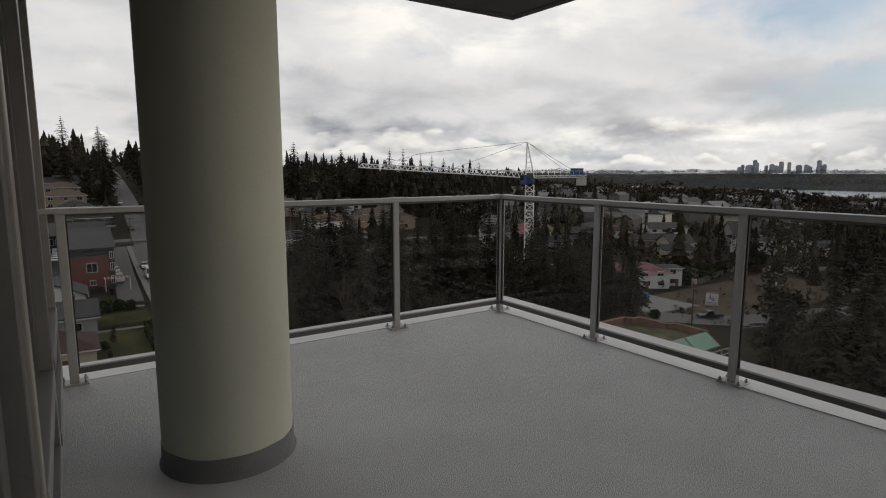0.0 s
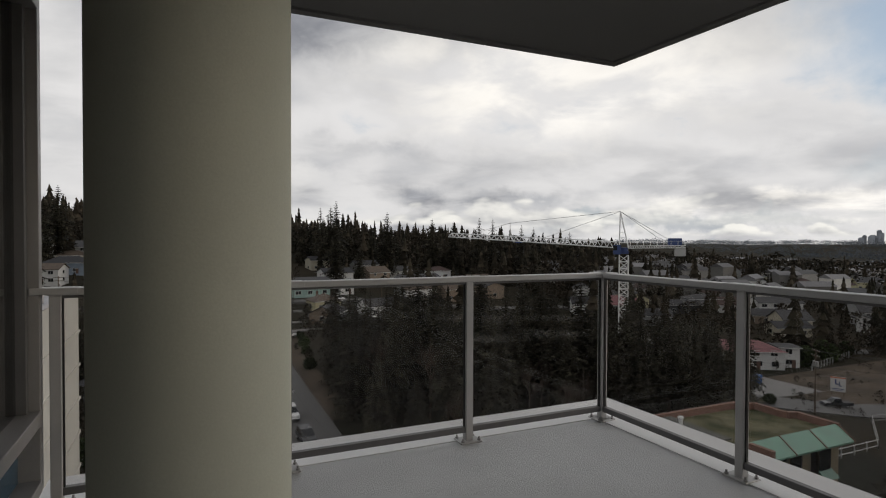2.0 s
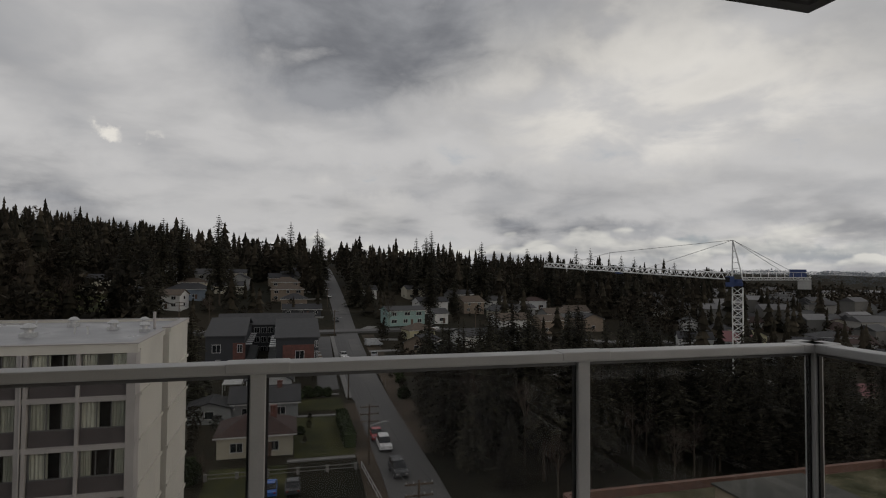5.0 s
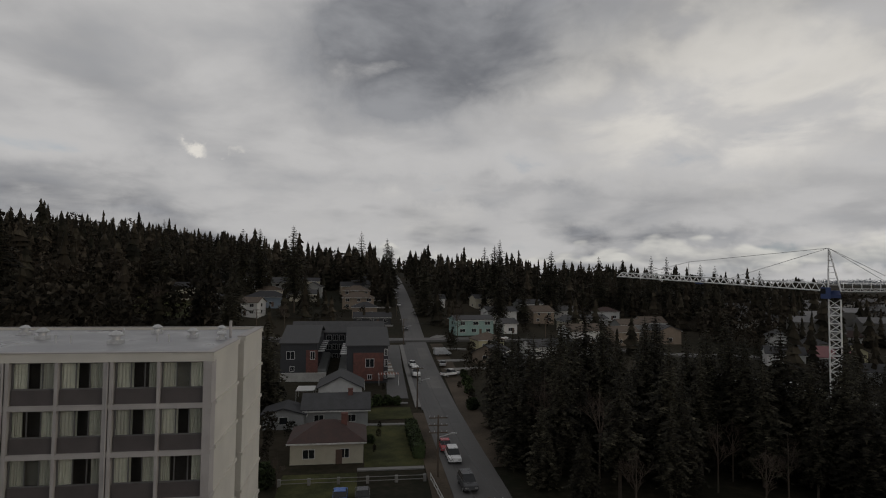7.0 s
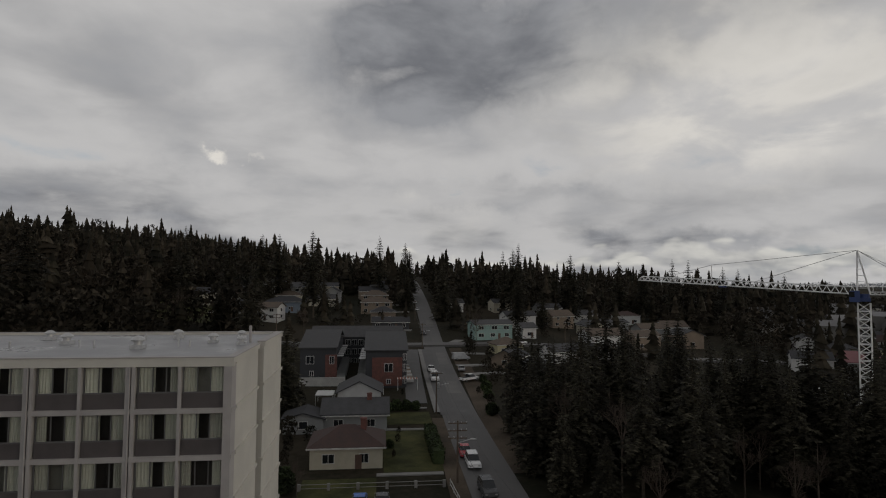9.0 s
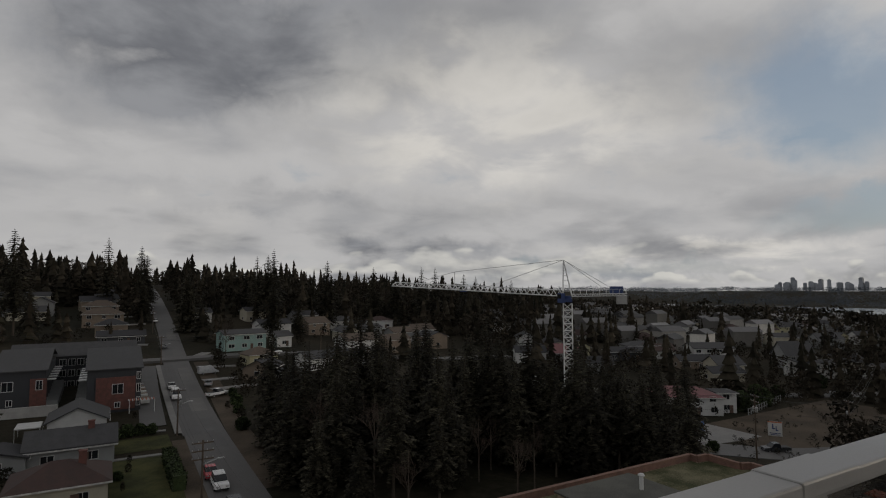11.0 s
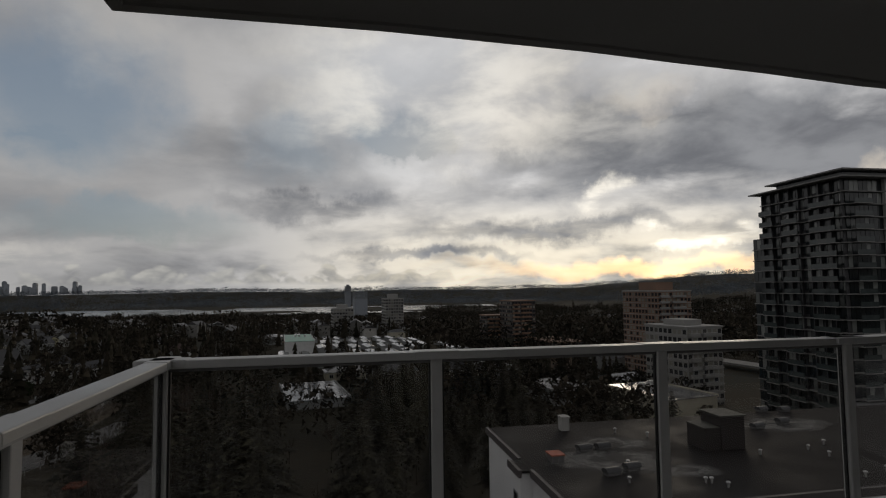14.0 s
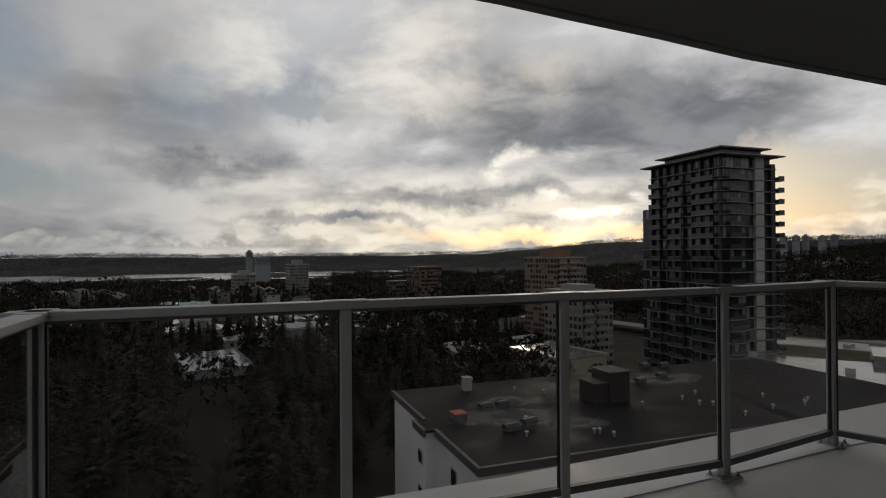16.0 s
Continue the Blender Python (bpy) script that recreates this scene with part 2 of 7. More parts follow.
def sheen_material(name, col):
    """Sky sheen of a wet roof painted as pale colour: thins out unevenly to nothing at its rim and towards its middle.
    """
    m = bpy.data.materials.new(name)
    m.use_nodes = True
    n = Nodes(m.node_tree)
    tex = n.add("ShaderNodeTexCoord")
    flat_xy = n.vec("MULTIPLY", n.vec("SUBTRACT", tex.outputs["Generated"], (0.5, 0.5, 0.5)), (2, 2, 0))
    away = n.math("ADD", n.vec("LENGTH", flat_xy, out=1), n.math("MULTIPLY", n.math("SUBTRACT", n.noise(tex.outputs["Object"], 0.55, 8.0, 0.62), 0.5), 1.5))
    cover = n.math("MULTIPLY", n.ramp(away, 0.95, 0.45), n.ramp(away, 0.05, 0.42, 0.25, 1.0))
    cover = n.math("MULTIPLY", cover, n.ramp(n.noise(tex.outputs["Object"], 7.0, 5.0, 0.7), 0.35, 0.62, 0.25, 1.0))
    pale_coat = n.add("ShaderNodeBsdfPrincipled", None, Base_Color=(*col, 1), Roughness=0.85)
    n.add("ShaderNodeOutputMaterial", None, Surface=n.add("ShaderNodeMixShader", None, i0=cover, i1=n.add("ShaderNodeBsdfTransparent"), i2=pale_coat))
    return m


M["roof_sheen"] = sheen_material("wet_sheen_on_roof", (0.17, 0.165, 0.158))
M["zinc"] = material("galvanised_metal", (0.5, 0.5, 0.5), 0.4, 0.15, 6, 60, 0.1, 0.6)
M["asphalt"] = material("asphalt", (0.085, 0.083, 0.082), 0.7, 0.28, 0.12, 12, 0.3, rough_var=0.2)
M["old_asphalt"] = material("worn_asphalt", (0.095, 0.092, 0.09), 0.7, 0.3, 0.10, 12, 0.3, rough_var=0.2)
M["worn_patch"] = material("pale_worn_asphalt", (0.13, 0.126, 0.12), 0.75, 0.35, 0.2, 12, 0.3, rough_var=0.2)
M["pavement"] = material("concrete_pavement", (0.20, 0.195, 0.188), 0.85, 0.15, 0.4, 20, 0.2)
M["lawn"] = material("winter_lawn", (0.045, 0.052, 0.022), 0.95, 0.35, 0.25, 9, 0.6, col2=(0.085, 0.085, 0.036), spec=0.1)
M["dirt"] = material("wet_dirt", (0.075, 0.058, 0.042), 0.9, 0.35, 0.12, 4, 0.6, col2=(0.11, 0.088, 0.066), spec=0.15)
M["moss"] = material("mossy_roof", (0.062, 0.072, 0.030), 0.95, 0.4, 0.35, 7, 0.6, col2=(0.17, 0.155, 0.10), spec=0.1)
M["brick"] = material("brown_brick", (0.17, 0.095, 0.072), 0.85, 0.25, 1.5, 14, 0.5)
M["red_brick"] = material("red_brick", (0.13, 0.056, 0.046), 0.85, 0.25, 1.5, 14, 0.5)
M["green_metal"] = material("weathered_green_metal", (0.16, 0.30, 0.23), 0.5, 0.15, 0.8, 20, 0.1)
M["bark"] = material("bark", (0.07, 0.055, 0.042), 0.95, 0.3, 2, 20, 0.6)
M["needles"] = material("conifer_needles", (0.035, 0.032, 0.022), 0.9, 0.45, 0.35, 6, 0.0, spread=0.4, spec=0.2, island=0.55)
M["twigs"] = material("bare_twigs", (0.065, 0.05, 0.041), 0.95, 0.3, 0.4, 6, 0.0, spread=0.3, spec=0.2)
M["leaves"] = material("evergreen_leaves", (0.040, 0.055, 0.022), 0.9, 0.45, 0.5, 7, 0.0, spread=0.4, spec=0.25, island=0.5)
M["wood_pole"] = material("utility_pole_wood", (0.10, 0.075, 0.055), 0.9, 0.25, 1, 30, 0.4)
M["wire"] = material("wire", (0.03, 0.03, 0.03), 0.6, 0.1, 3, 20, 0)
M["crane"] = material("white_crane_paint", (0.72, 0.72, 0.71), 0.5, 0.1, 0.6, 12, 0.05)
M["crane_blue"] = material("blue_crane_paint", (0.03, 0.055, 0.16), 0.5, 0.15, 1, 12, 0.05)
M["tyre"] = material("tyre", (0.02, 0.02, 0.02), 0.8, 0.2, 6, 60, 0.1)
M["rim"] = material("wheel_rim", (0.45, 0.45, 0.45), 0.35, 0.1, 6, 60, 0, 0.7)
M["water"] = material("river_water", (0.05, 0.055, 0.06), 0.16, 0.2, 0.002, 0.05, 0.0)
M["lumber"] = material("fresh_lumber", (0.42, 0.30, 0.17), 0.8, 0.2, 1, 20, 0.2)
M["guard"] = material("grey_green_guard_glass", (0.045, 0.055, 0.055), 0.15, 0.15, 0.5, 8, 0.0)
M["flat_glass"] = glass_material("clear_window_glass", (0.86, 0.87, 0.86), 0.005, 1.5)
M["far_wall"] = material("far_tower_wall", (0.26, 0.28, 0.31), 0.6, 0.2, 0.02, 0.3, 0, spread=0.3)
PAINT = {}


def paint(key, col, rough=0.75, **kw):
    """House and car paints, each made once."""
    if key not in PAINT:
        PAINT[key] = material(key, col, rough, **kw)
    return PAINT[key]


# ---- building meshes ----
class Geo:
    """Collects plain solids into one mesh."""

    def __init__(self):
        self.v, self.f = [], []

    def add(self, verts, faces):
        o = len(self.v)
        self.v += [tuple(p) for p in verts]
        self.f += [tuple(i + o for i in q) for q in faces]
        return self

    def box(self, x0, x1, y0, y1, z0, z1):
        return self.add([(x, y, z) for z in (z0, z1) for y in (y0, y1) for x in (x0, x1)],
                        [(0, 2, 3, 1), (4, 5, 7, 6), (0, 1, 5, 4), (2, 6, 7, 3), (0, 4, 6, 2), (1, 3, 7, 5)])

    def soft(self, x0, x1, y0, y1, z0, z1, b=0.004, seg=2):
        bm = bmesh.new()
        bmesh.ops.create_cube(bm, size=1)
        for q in bm.verts:
            q.co = ((x0 + x1) / 2 + q.co.x * (x1 - x0), (y0 + y1) / 2 + q.co.y * (y1 - y0), (z0 + z1) / 2 + q.co.z * (z1 - z0))
        bmesh.ops.bevel(bm, geom=bm.edges[:], offset=b, segments=seg, affect="EDGES", profile=0.5)
        bm.verts.index_update()
        self.add([q.co[:] for q in bm.verts], [[q.index for q in face.verts] for face in bm.faces])
        bm.free()
        return self

    def ring(self, x0, x1, z0, z1, t, y0, y1):
        """A rectangular frame in one piece, upright in x and z."""
        vs = [(x, y, z) for y in (y0, y1) for e in (0, t) for x, z in ((x0 + e, z0 + e), (x1 - e, z0 + e), (x1 - e, z1 - e), (x0 + e, z1 - e))]
        fs = []
        for i in range(4):
            j = (i + 1) % 4
            fs += [(i, j, 4 + j, 4 + i), (8 + j, 8 + i, 12 + i, 12 + j), (j, i, 8 + i, 8 + j), (4 + i, 4 + j, 12 + j, 12 + i)]
        return self.add(vs, fs)

    def tube(self, a, b, r0, r1=None, n=8, caps=True):
        a, b = Vector(a), Vector(b)
        r1 = r0 if r1 is None else r1
        d = (b - a).normalized()
        s = d.cross(Vector((0, 0, 1) if abs(d.z) < 0.9 else (1, 0, 0))).normalized()
        u = d.cross(s)
        vs = []
        for p, r in ((a, r0), (b, r1)):
            for i in range(n):
                g = 2 * math.pi * i / n
                vs.append(p + (s * math.cos(g) + u * math.sin(g)) * r)
        fs = [(i, (i + 1) % n, n + (i + 1) % n, n + i) for i in range(n)]
        if caps:
            fs += [tuple(range(n))[::-1], tuple(range(n, 2 * n))]
        return self.add(vs, fs)

    def prism(self, poly, z0, z1):
        n = len(poly)
        vs = [(*p, z0) for p in poly] + [(*p, z1) for p in poly]
        return self.add(vs, [tuple(range(n))[::-1], tuple(range(n, 2 * n))] + [(i, (i + 1) % n, n + (i + 1) % n, n + i) for i in range(n)])

    def lathe(self, profile, n=16, at=(0, 0, 0)):
        vs = [(at[0] + r * math.cos(2 * math.pi * i / n), at[1] + r * math.sin(2 * math.pi * i / n), at[2] + z) for r, z in profile for i in range(n)]
        fs = [(k * n + i, k * n + (i + 1) % n, (k + 1) * n + (i + 1) % n, (k + 1) * n + i) for k in range(len(profile) - 1) for i in range(n)]
        fs += [tuple(range(n))[::-1], tuple(range((len(profile) - 1) * n, len(profile) * n))]
        return self.add(vs, fs)

    def mesh(self, name, mat, smooth=False):
        me = bpy.data.meshes.new(name)
        me.from_pydata(self.v, [], self.f)
        me.materials.append(mat)
        if smooth:
            me.polygons.foreach_set("use_smooth", [True] * len(me.polygons))
            me.set_sharp_from_angle(angle=radians(35))
        me.update()
        return me


def part(name, geo, mat, parent=None, label="", smooth=False, at=None):
    """Links a Geo, or a mesh that is ready, as one object, under a thing or part if given."""
    ob = new(name, geo.mesh(name, mat, smooth) if isinstance(geo, Geo) else geo)
    if parent:
        ob.parent = parent
    if at is not None:
        ob.matrix_basis = at
    if label:
        ob["label"] = label
    return ob


def thing(name, label, category, at=None, group="", kind=""):
    ob = new(name)
    ob.empty_display_size = 0.2
    if at is not None:
        ob.matrix_basis = at
    return tagged(ob, label, category, group, kind)


def structure(name, geo, mat, label, category, smooth=False):
    return tagged(part(name, geo, mat, smooth=smooth), label, category, "", "structure")


# ---- the ground ----
def step(a, b, v):
    t = min(1.0, max(0.0, (v - a) / (b - a)))
    return t * t * (3 - 2 * t)


def ground_z(x, y):
    """Height of the land: a hill to the north, a slope to the river in the east, a ridge in the south."""
    r = math.hypot(x, y)
    h = -26.0 + 30 * step(90, 560, y + 0.25 * max(0, -x)) * (1 - 0.75 * step(60, 420, x - 0.12 * y))
    h += 25 * step(50, 380, -x + 0.2 * y) * step(-200, 120, y)
    h -= 6 * step(40, 130, x) + 53 * step(190 + 0.5 * max(-100, min(260, y)), 1550, x)
    h -= 11 * step(90, 220, x) * step(20, 130, -y)
    south = -y - 0.30 * x
    h += 95 * step(200, 1650, south)
    if x > 1500 and south < 400:
        h += (-88 - h) * step(1500, 1900, x)
    h += 60 * step(3200, 4200, r) * step(0, 1500, x)
    return h


def far_relief(x, y):
    r = math.hypot(x, y)
    return step(600, 1600, r) * 6 * noise.noise((x * 0.004, y * 0.004, 0.3)) + step(3100, 3800, r) * 14 * noise.noise((x * 0.0016, y * 0.0016, 2.0))


rings = [4 * 1.052 ** k for k in range(140)]
rings = [r for r in rings if r < 4700] + [4750]
NA = 300
gv, gf = [(0, 0, ground_z(0, 0))], []
for r in rings:
    for i in range(NA):
        a = 2 * math.pi * i / NA
        x, y = r * math.sin(a), r * math.cos(a)
        gv.append((x, y, ground_z(x, y) + far_relief(x, y)))
gf += [(0, 1 + (i + 1) % NA, 1 + i) for i in range(NA)]
for k in range(len(rings) - 1):
    for i in range(NA):
        a, b = 1 + k * NA, 1 + (k + 1) * NA
        gf.append((a + i, a + (i + 1) % NA, b + (i + 1) % NA, b + i))
g = Geo()
g.v, g.f = gv, gf
M["ground"] = material("winter_ground", (0.022, 0.023, 0.014), 0.95, 0.35, 0.018, 0.9, 0.5, col2=(0.046, 0.038, 0.027), spec=0.08)
ground = structure("ground", g, M["ground"], "dark winter ground of grass, brush and bare earth", "ground", True)


def ribbon(name, points, width, mat, label, category, lift=0.12, edge=0.0, step_m=6.0):
    """A road or path that lies on the land along a line of points."""
    g = Geo()
    pts = []
    for (x0, y0), (x1, y1) in zip(points, points[1:]):
        n = max(1, int(math.hypot(x1 - x0, y1 - y0) / step_m))
        pts += [(x0 + (x1 - x0) * i / n, y0 + (y1 - y0) * i / n) for i in range(n)]
    pts.append(points[-1])
    rows = []
    for i, (x, y) in enumerate(pts):
        a, b = pts[max(0, i - 1)], pts[min(len(pts) - 1, i + 1)]
        d = Vector((b[0] - a[0], b[1] - a[1])).normalized()
        s = Vector((d.y, -d.x)) * width / 2
        zc = max(ground_z(x - s.x, y - s.y), ground_z(x + s.x, y + s.y), ground_z(x, y)) + lift
        rows.append(((x - s.x, y - s.y, zc), (x + s.x, y + s.y, zc)))
    vs, fs = [], []
    for l, r in rows:
        vs += [l, r, (l[0], l[1], l[2] - 1.0), (r[0], r[1], r[2] - 1.0)]
    for i in range(len(rows) - 1):
        a, b = 4 * i, 4 * i + 4
        fs += [(a, a + 1, b + 1, b), (a, b, b + 2, a + 2), (a + 1, a + 3, b + 3, b + 1)]
    g.add(vs, fs)
    return structure(name, g, mat, label, category)


def patch(name, x0, x1, y0, y1, mat, label, category, lift=0.08, n=6):
    g = Geo()
    vs = [(x0 + (x1 - x0) * i / n, y0 + (y1 - y0) * j / n) for j in range(n + 1) for i in range(n + 1)]
    g.add([(x, y, ground_z(x, y) + lift) for x, y in vs], [(j * (n + 1) + i, j * (n + 1) + i + 1, (j + 1) * (n + 1) + i + 1, (j + 1) * (n + 1) + i) for j in range(n) for i in range(n)])
    return structure(name, g, mat, label, category)


ROAD = [(14.5, 30), (16.6, 75), (17.6, 120), (18.8, 160), (20.5, 204), (23, 260), (25, 330), (26.5, 405), (28, 520)]
ribbon("road", ROAD, 7.2, M["old_asphalt"], "straight residential street of worn grey asphalt", "road", 0.14)
ribbon("road", [(15.4, 118), (16.2, 160), (17.2, 196)], 3.4, M["asphalt"], "fresh dark strip of repaved asphalt street", "road", 0.19)
ribbon("lane", [(9.5, 128), (10.5, 160), (12, 196)], 4.6, M["asphalt"], "dark paved lane beside the street", "road", 0.16)
ribbon("road", [(-60, 203), (20, 205), (75, 208), (150, 200)], 8.0, M["old_asphalt"], "cross street of grey asphalt", "road", 0.16)
ribbon("pavement", [(13.2, 120), (14.0, 160), (15.0, 196)], 1.2, M["pavement"], "pale concrete pavement along the street", "pavement", 0.26)
ribbon("road", [(92, 88), (104, 76), (118, 66), (140, 58), (175, 52)], 9.0, M["old_asphalt"], "grey asphalt street beside a cleared lot", "road", 0.14)
ribbon("road", [(160, 118), (185, 100), (215, 84), (260, 70)], 7.0, M["old_asphalt"], "grey asphalt street above a cleared lot", "road", 0.14)
ribbon("road", [(108, 172), (122, 152), (136, 132)], 12.0, M["pavement"], "paved yard beside a building site", "road", 0.14)
ribbon("road", [(60, -214), (160, -212), (330, -200)], 12.0, M["pavement"], "raised roadway beyond the shopping centre", "road", 3.5)
ribbon("verge", [(22.4, 84), (23.4, 120), (25.6, 160), (27.2, 198)], 4.2, M["dirt"], "muddy brown verge along the street", "verge", 0.10)
ribbon("verge", [(11.2, 62), (12.2, 92), (13.0, 116)], 2.6, M["dirt"], "worn earth verge with thin grass", "verge", 0.10)
for y0, y1, off, wide in ((84, 101, -1.2, 2.4), (108, 131, 1.4, 2.6), (137, 150, -0.4, 5.8), (158, 166, 1.6, 2.2), (172, 190, 1.2, 3.0), (64, 74, 1.6, 2.0), (212, 236, -1.4, 2.6), (246, 262, 1.2, 3.0)):
    x0, x1 = (14.5 + (y - 30) * 0.0345 for y in (y0, y1))
    ribbon("road_patch", [(x0 + off, y0), (x1 + off, y1)], wide, M["asphalt"] if wide < 2.8 else M["worn_patch"], "patched strip of asphalt on the street", "road", 0.165)
for x0, y0, x1, y1, wide in ((26, 206, 31, 214, 3.4), (25, 190, 36, 188, 3.0), (24, 170, 33, 171, 3.0), (24.5, 158, 36, 160, 3.2), (2, 124.6, 11.4, 124.2, 1.2), (2.5, 108.8, 11, 108.6, 1.1), (14.5, 236, 9, 237, 3.5), (15, 262, 9.5, 262, 3.5), (16, 288, 8.5, 287, 3.5), (17, 312, 7, 312, 3.5)):
    ribbon("driveway", [(x0, y0), (x1, y1)], wide, M["pavement"], "pale concrete driveway off the street", "driveway", 0.13, step_m=2.0)
patch("lawn", 0, 11.5, 112, 121, M["lawn"], "pale winter lawn beside the street", "lawn")
patch("lawn", 2, 11.5, 86, 108, M["lawn"], "dark green front lawn", "lawn", 0.06)
patch("lawn", -9, 1, 66, 84, M["lawn"], "patchy lawn behind a low fence", "lawn", 0.06)
patch("lawn", 24, 62, 46, 62, M["lawn"], "shaded lawn under conifers", "lawn", 0.06)
patch("cleared_lot", 118, 185, 64, 92, M["dirt"], "cleared lot of brown earth and brush", "ground", 0.06, 8)
patch("gravel_yard", 100, 128, 78, 96, M["pavement"], "pale gravel yard at a street corner", "ground", 0.10)
patch("field", -95, -62, 232, 290, M["lawn"], "green clearing on the wooded hillside", "lawn", 0.12)
g = Geo()
g.add([(1980, -700, -87.2), (2650, -700, -87.2), (2750, 3600, -87.2), (2050, 3600, -87.2)], [(0, 1, 2, 3)])
structure("water", g, M["water"], "wide pale river across the valley floor", "water")

# ---- the balcony ----
g = Geo().prism([(-0.34, -6.0), (3.24, -6.0), (3.24, -0.4), (3.16, 0.4), (3.09, 1.4), (3.06, 3.98), (-0.34, 3.98)], -0.25, 0.0)
structure("floor", g, M["deck"], "grey textured waterproof balcony floor", "floor")
g = Geo().prism([(-0.34, 3.98), (3.06, 3.98), (3.09, 1.4), (3.16, 0.4), (3.24, -0.4), (3.24, -6.0), (3.95, -6.0), (3.88, -2.2), (3.77, -0.7), (3.62, 0.9), (3.55, 1.9), (3.50, 4.36), (-0.34, 4.36)], -0.25, 0.006)
structure("trim", g, M["white_edge"], "white painted slab edge under the railing", "floor edge")
ceil_line = [(3.517, 4.335), (3.548, 3.0), (3.64, 1.8), (3.71, 1.25), (3.785, 0.55), (3.91, -0.35), (3.98, -1.3), (4.05, -2.2), (4.15, -4), (4.15, -9)]
g = Geo().prism([(-9.0, -9.0), (-9.0, 4.355)] + ceil_line, 2.74, 2.96)
structure("ceiling", g, M["soffit"], "smooth grey soffit of the balcony above", "ceiling")
g = Geo().prism([(x + 0.012, y + 0.012) for x, y in [(-9.0, 4.355)] + ceil_line[:9]] + [(x - 0.06, y - 0.06) for x, y in ([(-9.0, 4.355)] + ceil_line[:9])[::-1]], 2.722, 2.80)
structure("trim", g, M["soffit"], "drip edge along the soffit's rim", "ceiling edge")

column = thing("column", "round cream-painted concrete column on a grey base", "column", pose(0.354, 2.585, 0))
column["kind"] = "structure"
part("shaft", Geo().lathe([(0.2845, 0.0), (0.2845, 2.74)], 64), M["column"], column, smooth=True)
g = Geo()
n = 64
vs = []
for i in range(n):
    a = 2 * math.pi * i / n
    top = 0.098 + 0.006 * noise.noise((3 * math.cos(a), 3 * math.sin(a), 5.0))
    for r, z in ((0.299, 0.0), (0.292, 0.012), (0.2885, 0.03), (0.288, top), (0.283, top + 0.001)):
        vs.append((r * math.cos(a), r * math.sin(a), z))
g.add(vs, [(i * 5 + k, ((i + 1) % n) * 5 + k, ((i + 1) % n) * 5 + k + 1, i * 5 + k + 1) for i in range(n) for k in range(4)])
part("base_band", g, M["column_base"], column, "grey coating turned up round the foot", True)

# railing: posts on bolted plates, flat top rail, tinted glass over a bottom rail
post_mesh = Geo().soft(-0.025, 0.025, -0.025, 0.025, 0.008, 1.036, 0.004).mesh("post", M["alu"])
plate_mesh = Geo().soft(-0.075, 0.075, -0.06, 0.06, 0.0, 0.012, 0.003).mesh("base_plate", M["alu"])
bolt = Geo().tube((0, 0, 0.010), (0, 0, 0.022), 0.011, n=6)
bolt.tube((0, 0, 0.022), (0, 0, 0.036), 0.006, n=8)
bolt_mesh = bolt.mesh("bolt", M["steel"])


def railing(name, label, a, b, stations, spare_end=False):
    """A straight railing from a to b, posts at the given distances along it."""
    a, b = Vector(a), Vector(b)
    d = b - a
    L = d.length
    rz = math.degrees(math.atan2(d.y, d.x))
    th = thing(name, label, "railing", pose(a.x, a.y, 0, 0, 0, rz), "balcony railing")
    part("top_rail", Geo().soft(-0.03, L + 0.03, -0.045, 0.045, 1.036, 1.07, 0.005), M["alu"], th, "flat grey aluminium top rail")
    for s in stations:
        p = part("post", post_mesh, M["alu"], th, at=pose(s, 0, 0))
        q = part("base_plate", plate_mesh, M["alu"], p)
        for i, j in ((-1, -1), (1, -1), (-1, 1), (1, 1)):
            part("bolt", bolt_mesh, M["steel"], p, at=pose(i * 0.058, j * 0.045, 0.0))
        part("rail_cover", Geo().soft(s - 0.10, s + 0.10, -0.0465, 0.0465, 1.04, 1.0725, 0.005), M["alu"], th)
    for s0, s1 in zip(stations, stations[1:]):
        part("bottom_rail", Geo().soft(s0 + 0.025, s1 - 0.025, -0.018, 0.018, 0.062, 0.10, 0.003), M["alu_dark"], th, "dark lower glazing rail")
        part("head_channel", Geo().soft(s0 + 0.025, s1 - 0.025, -0.013, 0.013, 1.02, 1.037, 0.002), M["alu_dark"], th)
        for s in (s0 + 0.029, s1 - 0.029):
            part("gasket", Geo().box(s - 0.004, s + 0.004, -0.008, 0.008, 0.10, 1.02), M["rubber"], th)
        part("glass_pane", Geo().box(s0 + 0.033, s1 - 0.033, -0.003, 0.003, 0.095, 1.025), M["pane"], th, "faintly tinted clear glass pane")
    return th


railing("balcony_railing", "grey aluminium balcony railing with tinted glass panes", (-0.235, 3.96, 0), (3.10, 3.96, 0), [0.0, 1.08, 2.235, 3.335])
railing("balcony_railing", "grey aluminium balcony railing with tinted glass panes", (3.10, 3.96, 0), (3.13, 0.70, 0), [0.0, 1.13, 2.22, 3.26])
railing("balcony_railing", "grey aluminium railing length turning towards the corner", (3.13, 0.70, 0), (3.30, -0.39, 0), [0.0, 1.103])
railing("balcony_railing", "grey aluminium railing length across the balcony's end", (3.30, -0.39, 0), (2.26, -0.95, 0), [0.0, 1.18])

